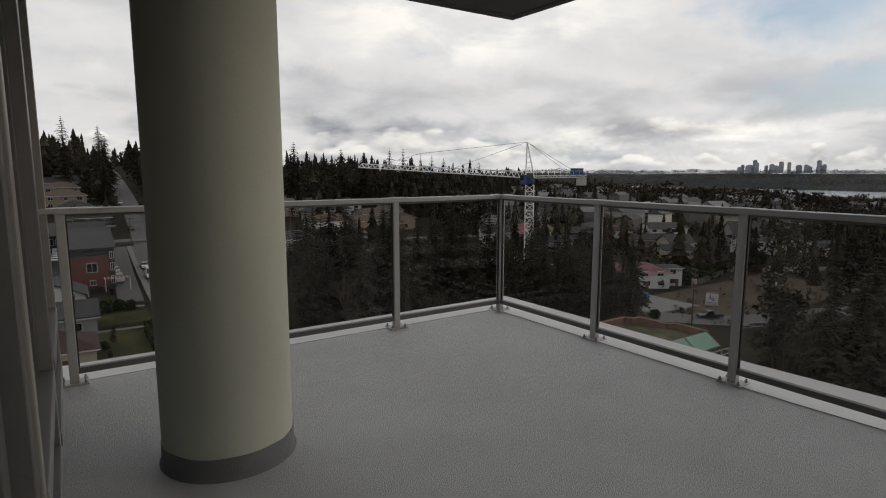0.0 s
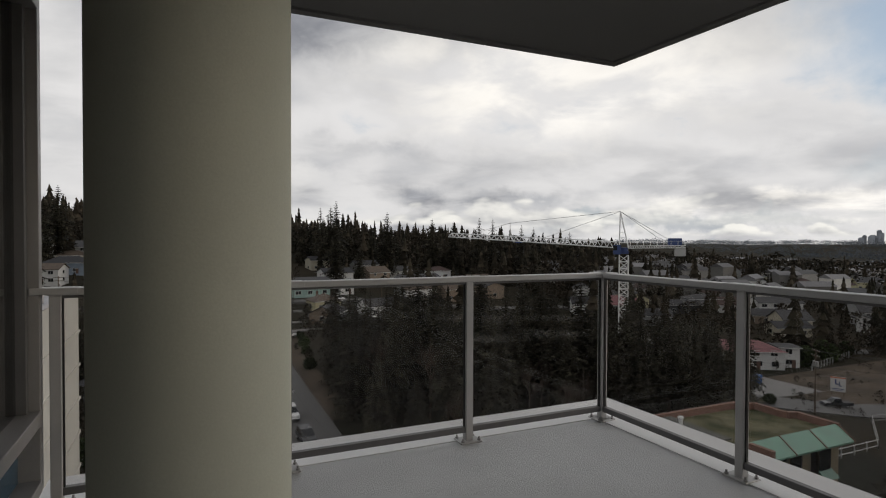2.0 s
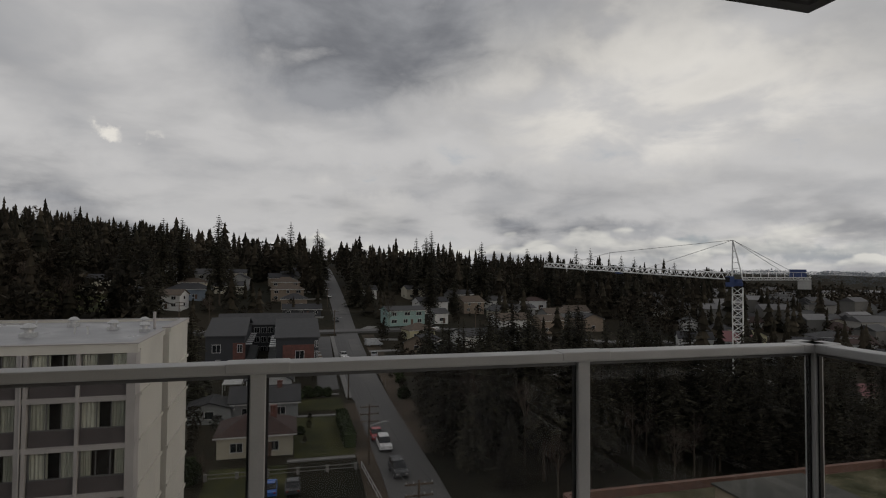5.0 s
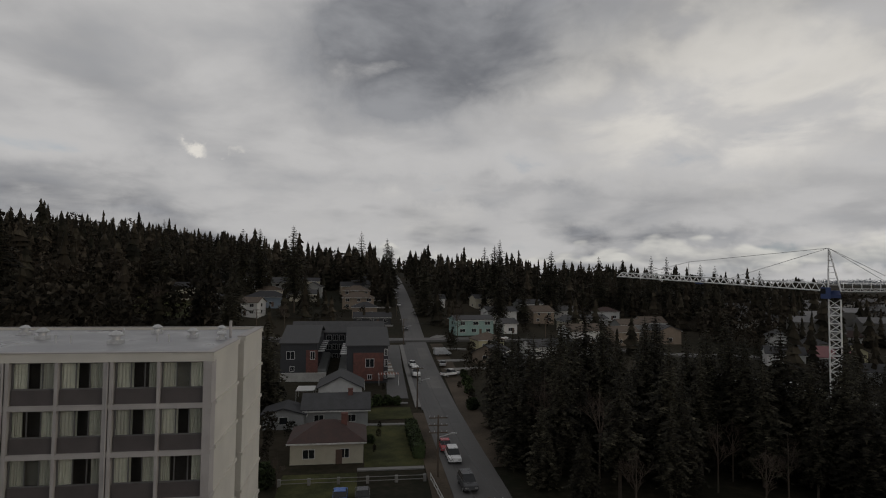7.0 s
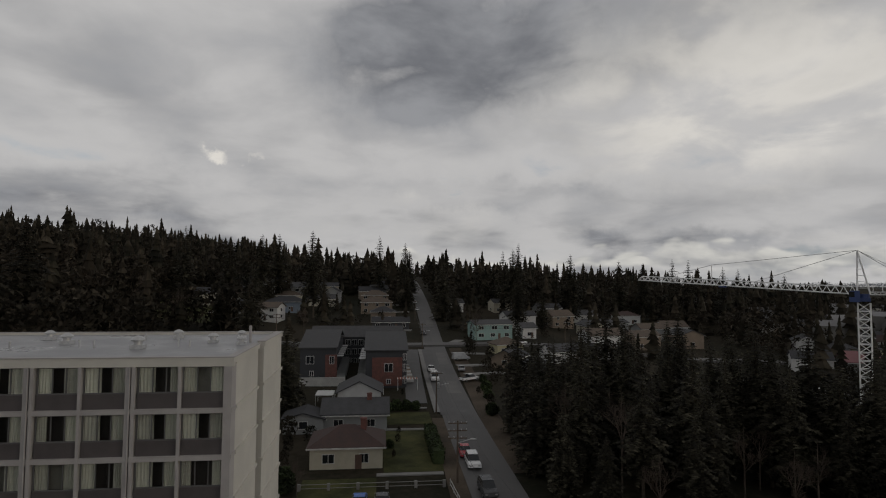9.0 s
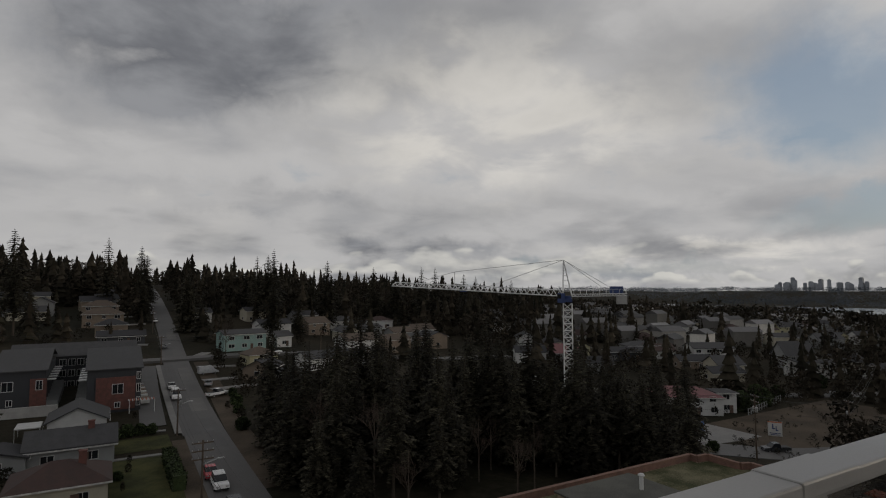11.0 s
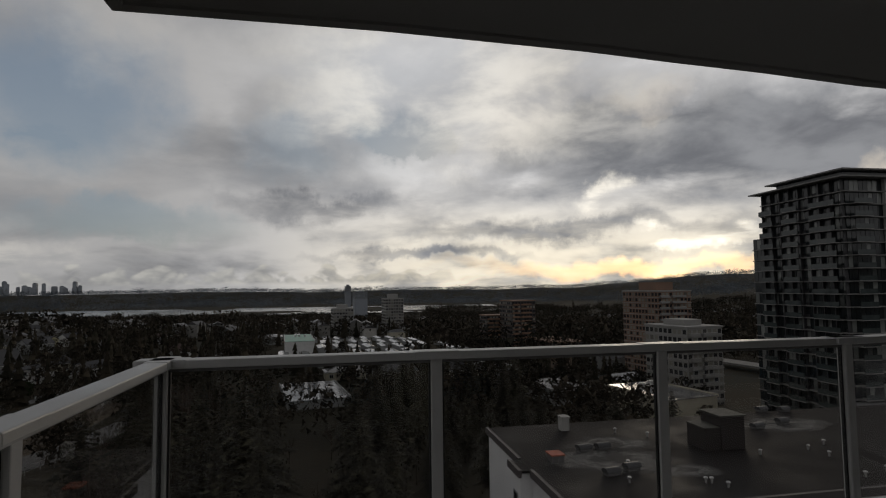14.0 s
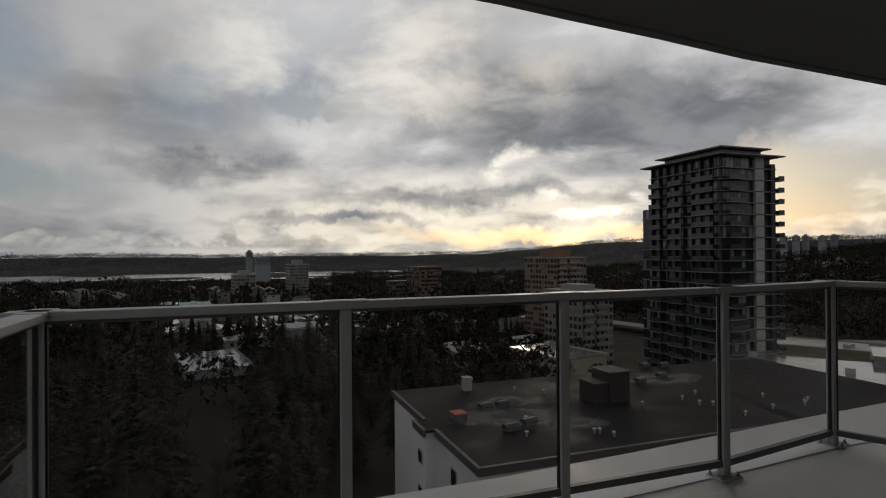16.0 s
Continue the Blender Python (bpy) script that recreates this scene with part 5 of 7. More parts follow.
def curtain_mesh(w, h):
    g = Geo()
    n = 16
    vs = []
    for i in range(n + 1):
        y = 0.035 * math.sin(i * 1.9) + 0.012 * math.sin(i * 4.7)
        vs += [(w * i / n, y, 0), (w * i / n, y * 0.8, h), (w * i / n, y + 0.02, 0), (w * i / n, y * 0.8 + 0.02, h)]
    fs = [f for i in range(n) for f in ((4 * i, 4 * i + 4, 4 * i + 5, 4 * i + 1), (4 * i + 2, 4 * i + 3, 4 * i + 7, 4 * i + 6))]
    return g.add(vs, fs).mesh("curtain", M["curtain"])


CURTAINS = [curtain_mesh(w, 1.42) for w in (0.55, 0.75, 0.9, 0.35)]
M["sheer"] = material("grey_sheer_curtain", (0.22, 0.21, 0.19), 0.9, 0.2, 2, 50, 0.1)
for lv in range(5):
    z0 = TOP - 0.28 - lv * ST
    for k, x1 in enumerate(bays):
        x0 = x1 - 2.30
        w = part("window", Geo().ring(x0, x1, z0 - 1.50, z0, 0.06, 0.12, 0.20), M["alu_dark"], flats)
        for mx in (0.78, 1.50):
            part("mullion", Geo().box(x0 + mx, x0 + mx + 0.05, 0.12, 0.20, z0 - 1.44, z0 - 0.06), M["alu_dark"], w)
        part("pane", Geo().box(x0 + 0.06, x1 - 0.06, 0.15, 0.16, z0 - 1.42, z0 - 0.06), M["flat_glass"], w)
        part("spandrel_panel", Geo().box(x0, x1, 0.06, 0.2, z0 - ST + 0.28, z0 - 1.50), M["spandrel"], flats)
        part("curtain", CURTAINS[cr.choice((0, 1, 1, 2))], None, w, at=pose(x0 + 0.03, 0.225, z0 - 1.45))
        c = cr.choice((0, 1, 1, 2))
        part("curtain", CURTAINS[c], None, w, at=pose(x1 - 0.03 - (0.55, 0.75, 0.9, 0.35)[c], 0.225, z0 - 1.45))
        if cr.random() < 0.4:
            part("sheer", Geo().box(x0 + 0.75, x1 - 0.75, 0.36, 0.37, z0 - 1.45, z0), M["sheer"], w)
for vx, vy, s in ((-3.6, 9.0, 1.0), (-1.3, 7.6, 0.9), (-2.3, 12.0, 0.9), (-7.0, 12.0, 1.0), (-7.4, 5.6, 1.2), (-13.3, 8.6, 1.1), (-16.0, 11.6, 1.0), (-21, 9, 1.0)):
    v = thing("roof_vent", "galvanised mushroom-capped roof ventilator", "roof vent", pose(vx - 7.25, vy + 37.2, TOP + 0.08), "vents on the apartment roof")
    v.scale = (s, s, s)
    part("base", Geo().box(-0.32, 0.32, -0.32, 0.32, 0, 0.22), M["zinc"], v)
    part("stack", Geo().lathe([(0.22, 0.22), (0.22, 0.45)], 14), M["zinc"], v, smooth=True)
    part("cap", Geo().lathe([(0.36, 0.42), (0.38, 0.5), (0.2, 0.66), (0.05, 0.70)], 16), M["zinc"], v, smooth=True)
for vx, vy in ((-4.4, 6.4), (-5.2, 6.6), (-10.3, 6.0), (-11.3, 6.2), (-9.0, 11.0), (-15.2, 5.6), (-18.4, 6.2), (-19.2, 6.8)):
    part("vent_pipe", Geo().tube((vx, vy, TOP), (vx, vy, TOP + 0.55), 0.06, n=8).tube((vx, vy, TOP + 0.55), (vx, vy, TOP + 0.60), 0.085, n=8), M["zinc"], flats)
part("vent_pipe", Geo().tube((-1.0, 9.0, TOP), (-1.0, 9.0, TOP + 1.3), 0.10, n=10), M["stucco_trim"], flats)

# ---- low brick building with a mossy roof ----
low = thing("low_brick_building", "tan brick building with a mossy flat roof and green metal eaves", "building", pose(0, 0, 0))
RZ = -16.6
W_SAND = paint("sand_stucco", (0.30, 0.25, 0.175), 0.85, var=0.12, scale=0.5, fine=12)
outline = [(21.7, 31.0), (44.0, 31.0), (44.0, 33.2), (56.3, 33.2), (56.3, 37.2), (55.3, 37.6), (55.3, 41.2), (53.8, 41.4), (53.8, 42.2), (21.7, 42.2)]
part("wall", Geo().prism(outline, -32.5, RZ), W_SAND, low)
part("roof_deck", Geo().prism([(x + (0.3 if x < 40 else -0.3), y + (0.3 if y < 38 else -0.3)) for x, y in outline], RZ, RZ + 0.05), M["moss"], low, "flat roof overgrown with moss")
for (x0, y0), (x1, y1) in zip(outline, outline[1:] + outline[:1]):
    if y0 == y1 == 33.2 or y0 == y1 == 31.0:
        continue
    n = max(1, int(math.hypot(x1 - x0, y1 - y0) / 0.6))
    dx, dy = (x1 - x0) / n, (y1 - y0) / n
    nx, ny = dy / math.hypot(dx, dy) * 0.16, -dx / math.hypot(dx, dy) * 0.16
    part("parapet", Geo().prism([(x0 - nx, y0 - ny), (x1 - nx, y1 - ny), (x1 + nx, y1 + ny), (x0 + nx, y0 + ny)], RZ - 0.5, RZ + 0.6), M["brick"], low, "brown brick parapet")
    part("parapet_cap", Geo().prism([(x0 - nx * 1.3, y0 - ny * 1.3), (x1 - nx * 1.3, y1 - ny * 1.3), (x1 + nx * 1.3, y1 + ny * 1.3), (x0 + nx * 1.3, y0 + ny * 1.3)], RZ + 0.6, RZ + 0.68), M["brick"], low)
for k in range(3):
    xa, xb = 44.0 + k * 4.1, 44.0 + (k + 1) * 4.1 - 0.08
    part("eaves_panel", Geo().add([(xa, 33.4, RZ + 0.62), (xb, 33.4, RZ + 0.62), (xb, 31.8, RZ - 0.5), (xa, 31.8, RZ - 0.5), (xa, 33.4, RZ + 0.5), (xb, 33.4, RZ + 0.5), (xb, 31.8, RZ - 0.65), (xa, 31.8, RZ - 0.65)], [(0, 1, 2, 3), (7, 6, 5, 4), (3, 2, 6, 7), (0, 3, 7, 4), (1, 5, 6, 2)]), M["green_metal"], low, "weathered green sheet-metal eaves")
    part("eaves_rib", Geo().add([(xb, 33.4, RZ + 0.70), (xb + 0.08, 33.4, RZ + 0.70), (xb + 0.08, 31.75, RZ - 0.45), (xb, 31.75, RZ - 0.45), (xb, 33.4, RZ + 0.5), (xb + 0.08, 33.4, RZ + 0.5), (xb + 0.08, 31.75, RZ - 0.6), (xb, 31.75, RZ - 0.6)], [(0, 1, 2, 3), (3, 2, 6, 7), (0, 3, 7, 4), (1, 5, 6, 2)]), M["brick"], low)
    for lv in (-19.9, -23.2):
        part("recess", Geo().box(xa + 1.2, xa + 2.7, 33.05, 33.26, lv, lv + 2.2), M["dark_glass"], low)
        part("recess_sill", Geo().add([(xa + 1.0, 33.2, lv + 0.1), (xa + 2.9, 33.2, lv + 0.1), (xa + 2.9, 32.3, lv - 0.6), (xa + 1.0, 32.3, lv - 0.6), (xa + 1.0, 33.2, lv - 0.6), (xa + 2.9, 33.2, lv - 0.6)], [(0, 1, 2, 3), (0, 3, 4), (1, 5, 2)]), M["green_metal"], low)
        part("pier", Geo().box(xa, xa + 0.35, 32.7, 33.2, -31, RZ - 0.5), W_SAND, low)
pent = thing("roof_plant_room", "low tan plant room with a louvred side", "plant room", pose(36.9, 35.6, RZ + 0.05))
part("wall", Geo().box(-4.4, 3.9, -2.8, 3.2, 0, 1.5), W_SAND, pent)
part("roof", Geo().box(-4.6, 4.1, -3.0, 3.4, 1.5, 1.65), M["tar_roof"], pent)
for k in range(7):
    part("louvre", Geo().box(-0.6, 3.4, -2.88, -2.8, 0.35 + k * 0.14, 0.43 + k * 0.14), W_WHITE, pent)
for x, y, z in ((28.3, 33.2, RZ), (29.0, 33.4, RZ), (38.6, 35.6, RZ + 1.65)):
    v = thing("roof_flue", "white capped metal roof flue", "flue", pose(x, y, z))
    part("pipe", Geo().lathe([(0.17, 0), (0.17, 1.15)], 14), W_WHITE, v, smooth=True)
    part("cap", Geo().lathe([(0.27, 1.13), (0.28, 1.2), (0.2, 1.3)], 14), W_WHITE, v, smooth=True)
stub = thing("low_brick_building", "lower brick wing beside the street", "building", pose(0, 0, 0))
part("wall", Geo().box(12.5 + 8, 21.6, 33, 40.5, -28, RZ - 0.9), W_SAND, stub)
part("parapet", Geo().box(20.4, 21.6, 40.3, 40.7, RZ - 1.2, RZ - 0.3).box(20.3, 20.7, 33, 40.3, RZ - 1.2, RZ - 0.3), M["brick"], stub)

# ---- white block with a black roof ----
blk = thing("white_apartment_block", "white metal-clad block with a wet black roof", "apartment building", pose(33.65, -10.7, 0, 0, 0, 0.4))
BZ = -12.5


def on_roof(x, y, turn=radians(-4.1)):
    """A place on the black roof, turned with the block about its corner."""
    x, y = x - 33.65, y + 10.7
    return 33.65 + x * math.cos(turn) - y * math.sin(turn), -10.7 + x * math.sin(turn) + y * math.cos(turn)


W_CLAD = paint("white_metal_cladding", (0.74, 0.74, 0.75), 0.6, var=0.06, scale=0.4, fine=10)
part("wall", Geo().box(0.05, 20.6, -46, 0, -33, BZ), W_CLAD, blk, "white ribbed wall")
part("wall_bay", Geo().box(8.2, 10.6, 0, 0.9, -33, BZ), W_CLAD, blk)
g = Geo()
for i in range(50):
    g.box(0.1 + i * 0.16, 0.16 + i * 0.16, 0, 0.03, -33, BZ - 0.2)
part("cladding_ribs", g, W_CLAD, blk)
part("roof_deck", Geo().box(-0.4, 20.9, -46.4, 0.2, BZ, BZ + 0.18).box(8.0, 10.8, 0.2, 1.1, BZ, BZ + 0.18), M["black_roof"], blk, "wet black roof membrane")
part("roof_edge", Geo().box(-0.45, -0.2, -46.4, 0.25, BZ - 0.3, BZ + 0.26).box(-0.2, 8.0, 0.0, 0.25, BZ - 0.3, BZ + 0.26).box(10.8, 20.9, 0.0, 0.25, BZ - 0.3, BZ + 0.26).box(7.95, 10.85, 0.9, 1.15, BZ - 0.3, BZ + 0.26), M["spandrel"], blk)
for x in (4.4, 12.6):
    for lv in range(4):
        z = BZ - 2.2 - lv * 2.8
        f = part("window", Geo().box(x - 0.55, x + 0.55, 0.0, 0.07, z - 0.65, z + 0.65), W_GREY, blk)
        part("pane", Geo().box(x - 0.45, x + 0.45, 0.02, 0.09, z - 0.55, z + 0.55), M["dark_glass"], f)
for lv in range(4):
    z = BZ - 2.2 - lv * 2.8
    f = part("window", Geo().box(8.9, 9.9, 0.9, 0.97, z - 0.5, z + 0.5), W_GREY, blk)
    part("pane", Geo().box(9.0, 9.8, 0.92, 0.99, z - 0.4, z + 0.4), M["dark_glass"], f)
    for i in range(11):
        y = -2.5 - i * 4.0
        part("balcony_recess", Geo().box(-0.06, 0.1, y - 3.0, y, z - 1.2, z + 1.2), M["dark_glass"], blk)
        part("balcony_panel", Geo().box(-0.9, -0.8, y - 3.0, y, z - 1.3, z - 0.2).box(-0.9, 0.05, y - 3.0, y, z - 1.45, z - 1.3), W_CREAM, blk)
        part("blind", Geo().box(-0.08, -0.06, y - 1.4, y - 0.5, z - 0.9, z + 0.9), M["curtain"], blk)


M["tower_dark"] = material("dark_metal_cladding", (0.035, 0.035, 0.038), 0.5, 0.2, 0.3, 8, 0.1)


def duct_hood(x, y, rot):
    v = thing("roof_duct_hood", "dark curved sheet-metal roof duct hood", "duct hood", pose(*on_roof(x, y), BZ + 0.18, 0, 0, rot), "duct hoods on the black roof")
    v.scale = (0.62, 0.7, 0.75)
    n = 10
    arch = [(0.55 * math.cos(math.pi * i / n), 0.30 + 0.42 * math.sin(math.pi * i / n)) for i in range(n + 1)]
    vs = [(-1.0, a, b) for a, b in arch] + [(1.0, a, b) for a, b in arch]
    g = Geo().add(vs, [(i, i + 1, n + 2 + i, n + 1 + i) for i in range(n)] + [tuple(range(n + 1)), tuple(range(n + 1, 2 * n + 2))[::-1]])
    part("hood", g, M["tower_dark"], v, smooth=True)
    part("curb", Geo().box(-0.85, 0.85, -0.45, 0.45, 0, 0.32), M["alu_dark"], v)


for x, y in ((45.9, -15.5), (46.2, -17.2), (39.9, -15.4), (40.8, -17.3)):
    duct_hood(x, y, -80)
for x, y in ((57.0, -39.0), (56.6, -41.2), (52.0, -37.6), (50.5, -34)):
    duct_hood(x, y, -80)
red = thing("roof_hatch", "small red-topped roof hatch box", "roof hatch", pose(*on_roof(43.7, -12.4), BZ + 0.18, 0, 0, 1))
part("box", Geo().box(-0.6, 0.6, -0.5, 0.5, 0, 0.5), M["alu_dark"], red)
part("lid", Geo().box(-0.66, 0.66, -0.56, 0.56, 0.5, 0.6), paint("red_lid", (0.36, 0.10, 0.06)), red)
ch = thing("chimney_stack", "square concrete chimney stack on the roof", "chimney", pose(*on_roof(52.7, -16.0), BZ + 0.18))
ch.scale = (0.75, 0.75, 0.9)
part("stack", Geo().box(-0.6, 0.6, -0.5, 0.5, -0.1, 1.3), M["concrete"], ch)
part("cap", Geo().box(-0.7, 0.7, -0.6, 0.6, 1.3, 1.45), M["concrete"], ch)
lift_house = thing("lift_motor_house", "dark brown lift motor house on the roof", "roof house", pose(*on_roof(45.8, -27.6), BZ + 0.18, 0, 0, 1))
lift_house.scale = (0.6, 0.6, 0.8)
part("wall", Geo().box(-2.2, 2.2, -1.8, 1.8, -0.1, 3.3), paint("dark_brown_cladding", (0.022, 0.017, 0.016)), lift_house)
part("lower_room", Geo().box(-2.0, 2.0, 1.8, 4.2, -0.1, 2.2), paint("dark_brown_cladding", (0.022, 0.017, 0.016)), lift_house)
part("roof", Geo().box(-2.4, 2.4, -2.0, 2.0, 3.3, 3.45).box(-2.1, 2.1, 1.9, 4.3, 2.2, 2.3), M["tar_roof"], lift_house)
def sheen_ring(cx, cy, rin, rout, seed):
    """An uneven ring of pale colour that stands for sky reflected in a wet patch."""
    n, g = 48, Geo()
    cx, cy = on_roof(cx, cy)
    vs = []
    for i in range(n):
        a = 6.283 * i / n
        k = 1 + 0.35 * noise.noise((2 * math.cos(a) + seed, 2 * math.sin(a), seed))
        q = 1 + 0.30 * noise.noise((2.5 * math.cos(a), 2.5 * math.sin(a) - seed, seed))
        vs += [(cx + rin * k * math.cos(a) * 0.8, cy + rin * k * math.sin(a) * 1.3, BZ + 0.184), (cx + rout * q * math.cos(a) * 0.8, cy + rout * q * math.sin(a) * 1.3, BZ + 0.184)]
    g.add(vs, [(2 * i, 2 * i + 1, (2 * i + 3) % (2 * n), (2 * i + 2) % (2 * n)) for i in range(n)])
    tagged(part("roof_stain", g, M["roof_sheen"]), "pale ring painted for wet sheen on the black roof", "stain", "stains on the black roof")


sheen_ring(43.2, -17.0, 0.05, 4.6, 1.0)
sheen_ring(47.6, -18.4, 0.05, 3.2, 2.3)
sheen_ring(51.5, -37.0, 0.05, 4.0, 4.1)
sheen_ring(40.0, -21.5, 0.05, 2.2, 6.1)
vr = random.Random(8)
for i in range(22):
    x, y = 34 + vr.uniform(2, 17), -14 - vr.uniform(0, 30)
    v = thing("roof_vent_pipe", "small metal vent pipe on the black roof", "vent pipe", pose(*on_roof(x, y), BZ + 0.18), "vent pipes on the black roof")
    part("pipe", Geo().tube((0, 0, -0.05), (0, 0, 0.35), 0.07, n=8), M["zinc"], v)
    part("cap", Geo().lathe([(0.15, 0.33), (0.16, 0.38), (0.05, 0.46)], 10), M["zinc"], v, smooth=True)

# ---- towers ----


def facade_glass(name, dark, light, share):
    """Window glass whose single panes differ, some with blinds behind."""
    m = bpy.data.materials.new(name)
    m.use_nodes = True
    n = Nodes(m.node_tree)
    island = n.add("ShaderNodeNewGeometry").outputs["Random Per Island"]
    island = n.math("FRACT", n.math("ADD", island, n.add("ShaderNodeObjectInfo").outputs["Random"]))
    c = n.mix(n.ramp(island, share, share + 0.25), (*light, 1), (*dark, 1))
    b = n.add("ShaderNodeBsdfPrincipled", None, Base_Color=c, Roughness=0.12)
    n.add("ShaderNodeOutputMaterial", None, Surface=b)
    return m


M["tower_glass"] = facade_glass("tower_glass", (0.02, 0.024, 0.026), (0.22, 0.23, 0.22), 0.05)
M["apt_glass"] = facade_glass("apartment_glass", (0.03, 0.03, 0.032), (0.24, 0.23, 0.2), 0.2)
M["slab"] = material("tower_slab_edge", (0.20, 0.195, 0.19), 0.8, 0.12, 0.3, 8, 0.1)
tower = thing("residential_tower", "tall dark glass residential tower with balconies", "tower", pose(107.2, -105.7, 1.6))
TW, TD, TF, TB = 24.5, 17.0, 2.84, -38.0
nf = int((22.6 - TB) / TF)
part("core", Geo().box(0.6, TW - 0.6, -TD + 0.6, -0.6, TB, 22.6), M["tower_dark"], tower)
part("fin_wall", Geo().box(-0.5, 0.3, -13.2, -10.4, TB, 23.0), M["concrete"], tower, "bare concrete fin wall")
part("fin_wall", Geo().box(-0.3, 0.5, -TD - 0.2, -TD + 1.2, TB, 21.0), M["tower_dark"], tower)
low_windows = Geo()
PANE_TALL = Geo().box(0, 1.07, 0, 0.05, 0, TF - 0.35).mesh("window_pane", M["tower_glass"])
PANE_SHORT = Geo().box(0, 1.07, 0, 0.05, 0, TF - 1.0).mesh("window_pane", M["tower_glass"])
PANE_SIDE = Geo().box(0, 0.05, 0, 1.1, 0, TF - 0.35).mesh("window_pane", M["tower_glass"])
for f in range(nf):
    z = 22.6 - (f + 1) * TF
    part("floor_slab", Geo().box(-0.5, TW + 0.3, -TD - 0.3, 0.5, z - 0.22, z), M["slab"], tower)
    near = f < 10
    for i in range(20):
        low = z + 0.05 if i % 3 else z + 0.7
        if near:
            part("window_pane", PANE_TALL if i % 3 else PANE_SHORT, None, tower, at=pose(0.55 + i * 1.2, -0.45, low))
        else:
            low_windows.box(0.55 + i * 1.2, 1.62 + i * 1.2, -0.45, -0.40, low, z + TF - 0.3)
    for i in range(8):
        y = -0.8 - i * 1.2
        if near:
            part("window_pane", PANE_SIDE, None, tower, at=pose(0.40, y - 1.1, z + 0.05))
        else:
            low_windows.box(0.40, 0.45, y - 1.1, y, z + 0.05, z + TF - 0.3)
    if f > 0:
        for x0, x1 in ((1.0, 8.0), (11.5, 16.5), (19.5, 24.0)):
            part("balcony", Geo().box(x0, x1, 0.5, 1.7, z - 0.2, z), M["slab"], tower)
            part("balcony_guard", Geo().box(x0, x1, 1.64, 1.68, z, z + 1.05), M["guard"], tower)
        part("balcony", Geo().box(-1.9, -0.5, -5.5, -1.0, z - 0.2, z), M["slab"], tower)
        part("balcony_guard", Geo().box(-1.88, -1.84, -5.5, -1.0, z, z + 1.05), M["guard"], tower)
        part("balcony", Geo().box(-1.2, 2.0, -TD - 2.2, -TD - 0.3, z - 0.2, z), M["slab"], tower)
        part("balcony_guard", Geo().box(-1.2, 2.0, -TD - 2.2, -TD - 2.16, z, z + 1.05).box(-1.2, -1.16, -TD - 2.2, -TD - 0.3, z, z + 1.05), M["guard"], tower)
for i in range(9):
    x = 0.3 + i * 3.0
    part("mullion", Geo().box(x, x + 0.22, -0.42, 0.30, TB, 22.6), M["tower_dark"], tower)
for f in range(nf - 4):
    z = 22.6 - (f + 5) * TF
    part("wing_slab", Geo().box(TW + 0.3, TW + 5.2, -8, -0.6, z - 0.22, z), M["slab"], tower)
    for i in range(3):
        low_windows.box(TW + 0.6 + i * 1.45, TW + 1.9 + i * 1.45, -0.75, -0.7, z + 0.1, z + TF - 0.35)
tagged(part("lower_windows", low_windows, M["tower_glass"], tower), "", "", "", "stuff")
part("wing", Geo().box(TW - 0.6, TW + 4.9, -7.8, -0.8, TB, 22.6 - 4 * TF), M["tower_dark"], tower)
part("roof", Geo().box(-2.2, TW + 2.4, -TD - 1.5, 2.2, 22.6, 22.9), M["slab"], tower, "thin overhanging roof slab")
part("penthouse", Geo().box(1.5, TW - 3.5, -TD + 2.5, -1.5, 22.9, 24.6), M["tower_glass"], tower)
part("penthouse_roof", Geo().box(-0.3, TW - 1.5, -TD + 1.0, 0.3, 24.6, 24.9), M["slab"], tower)
part("roof_plant", Geo().box(6, 12, -9, -5, 24.9, 25.9), M["tower_dark"], tower)


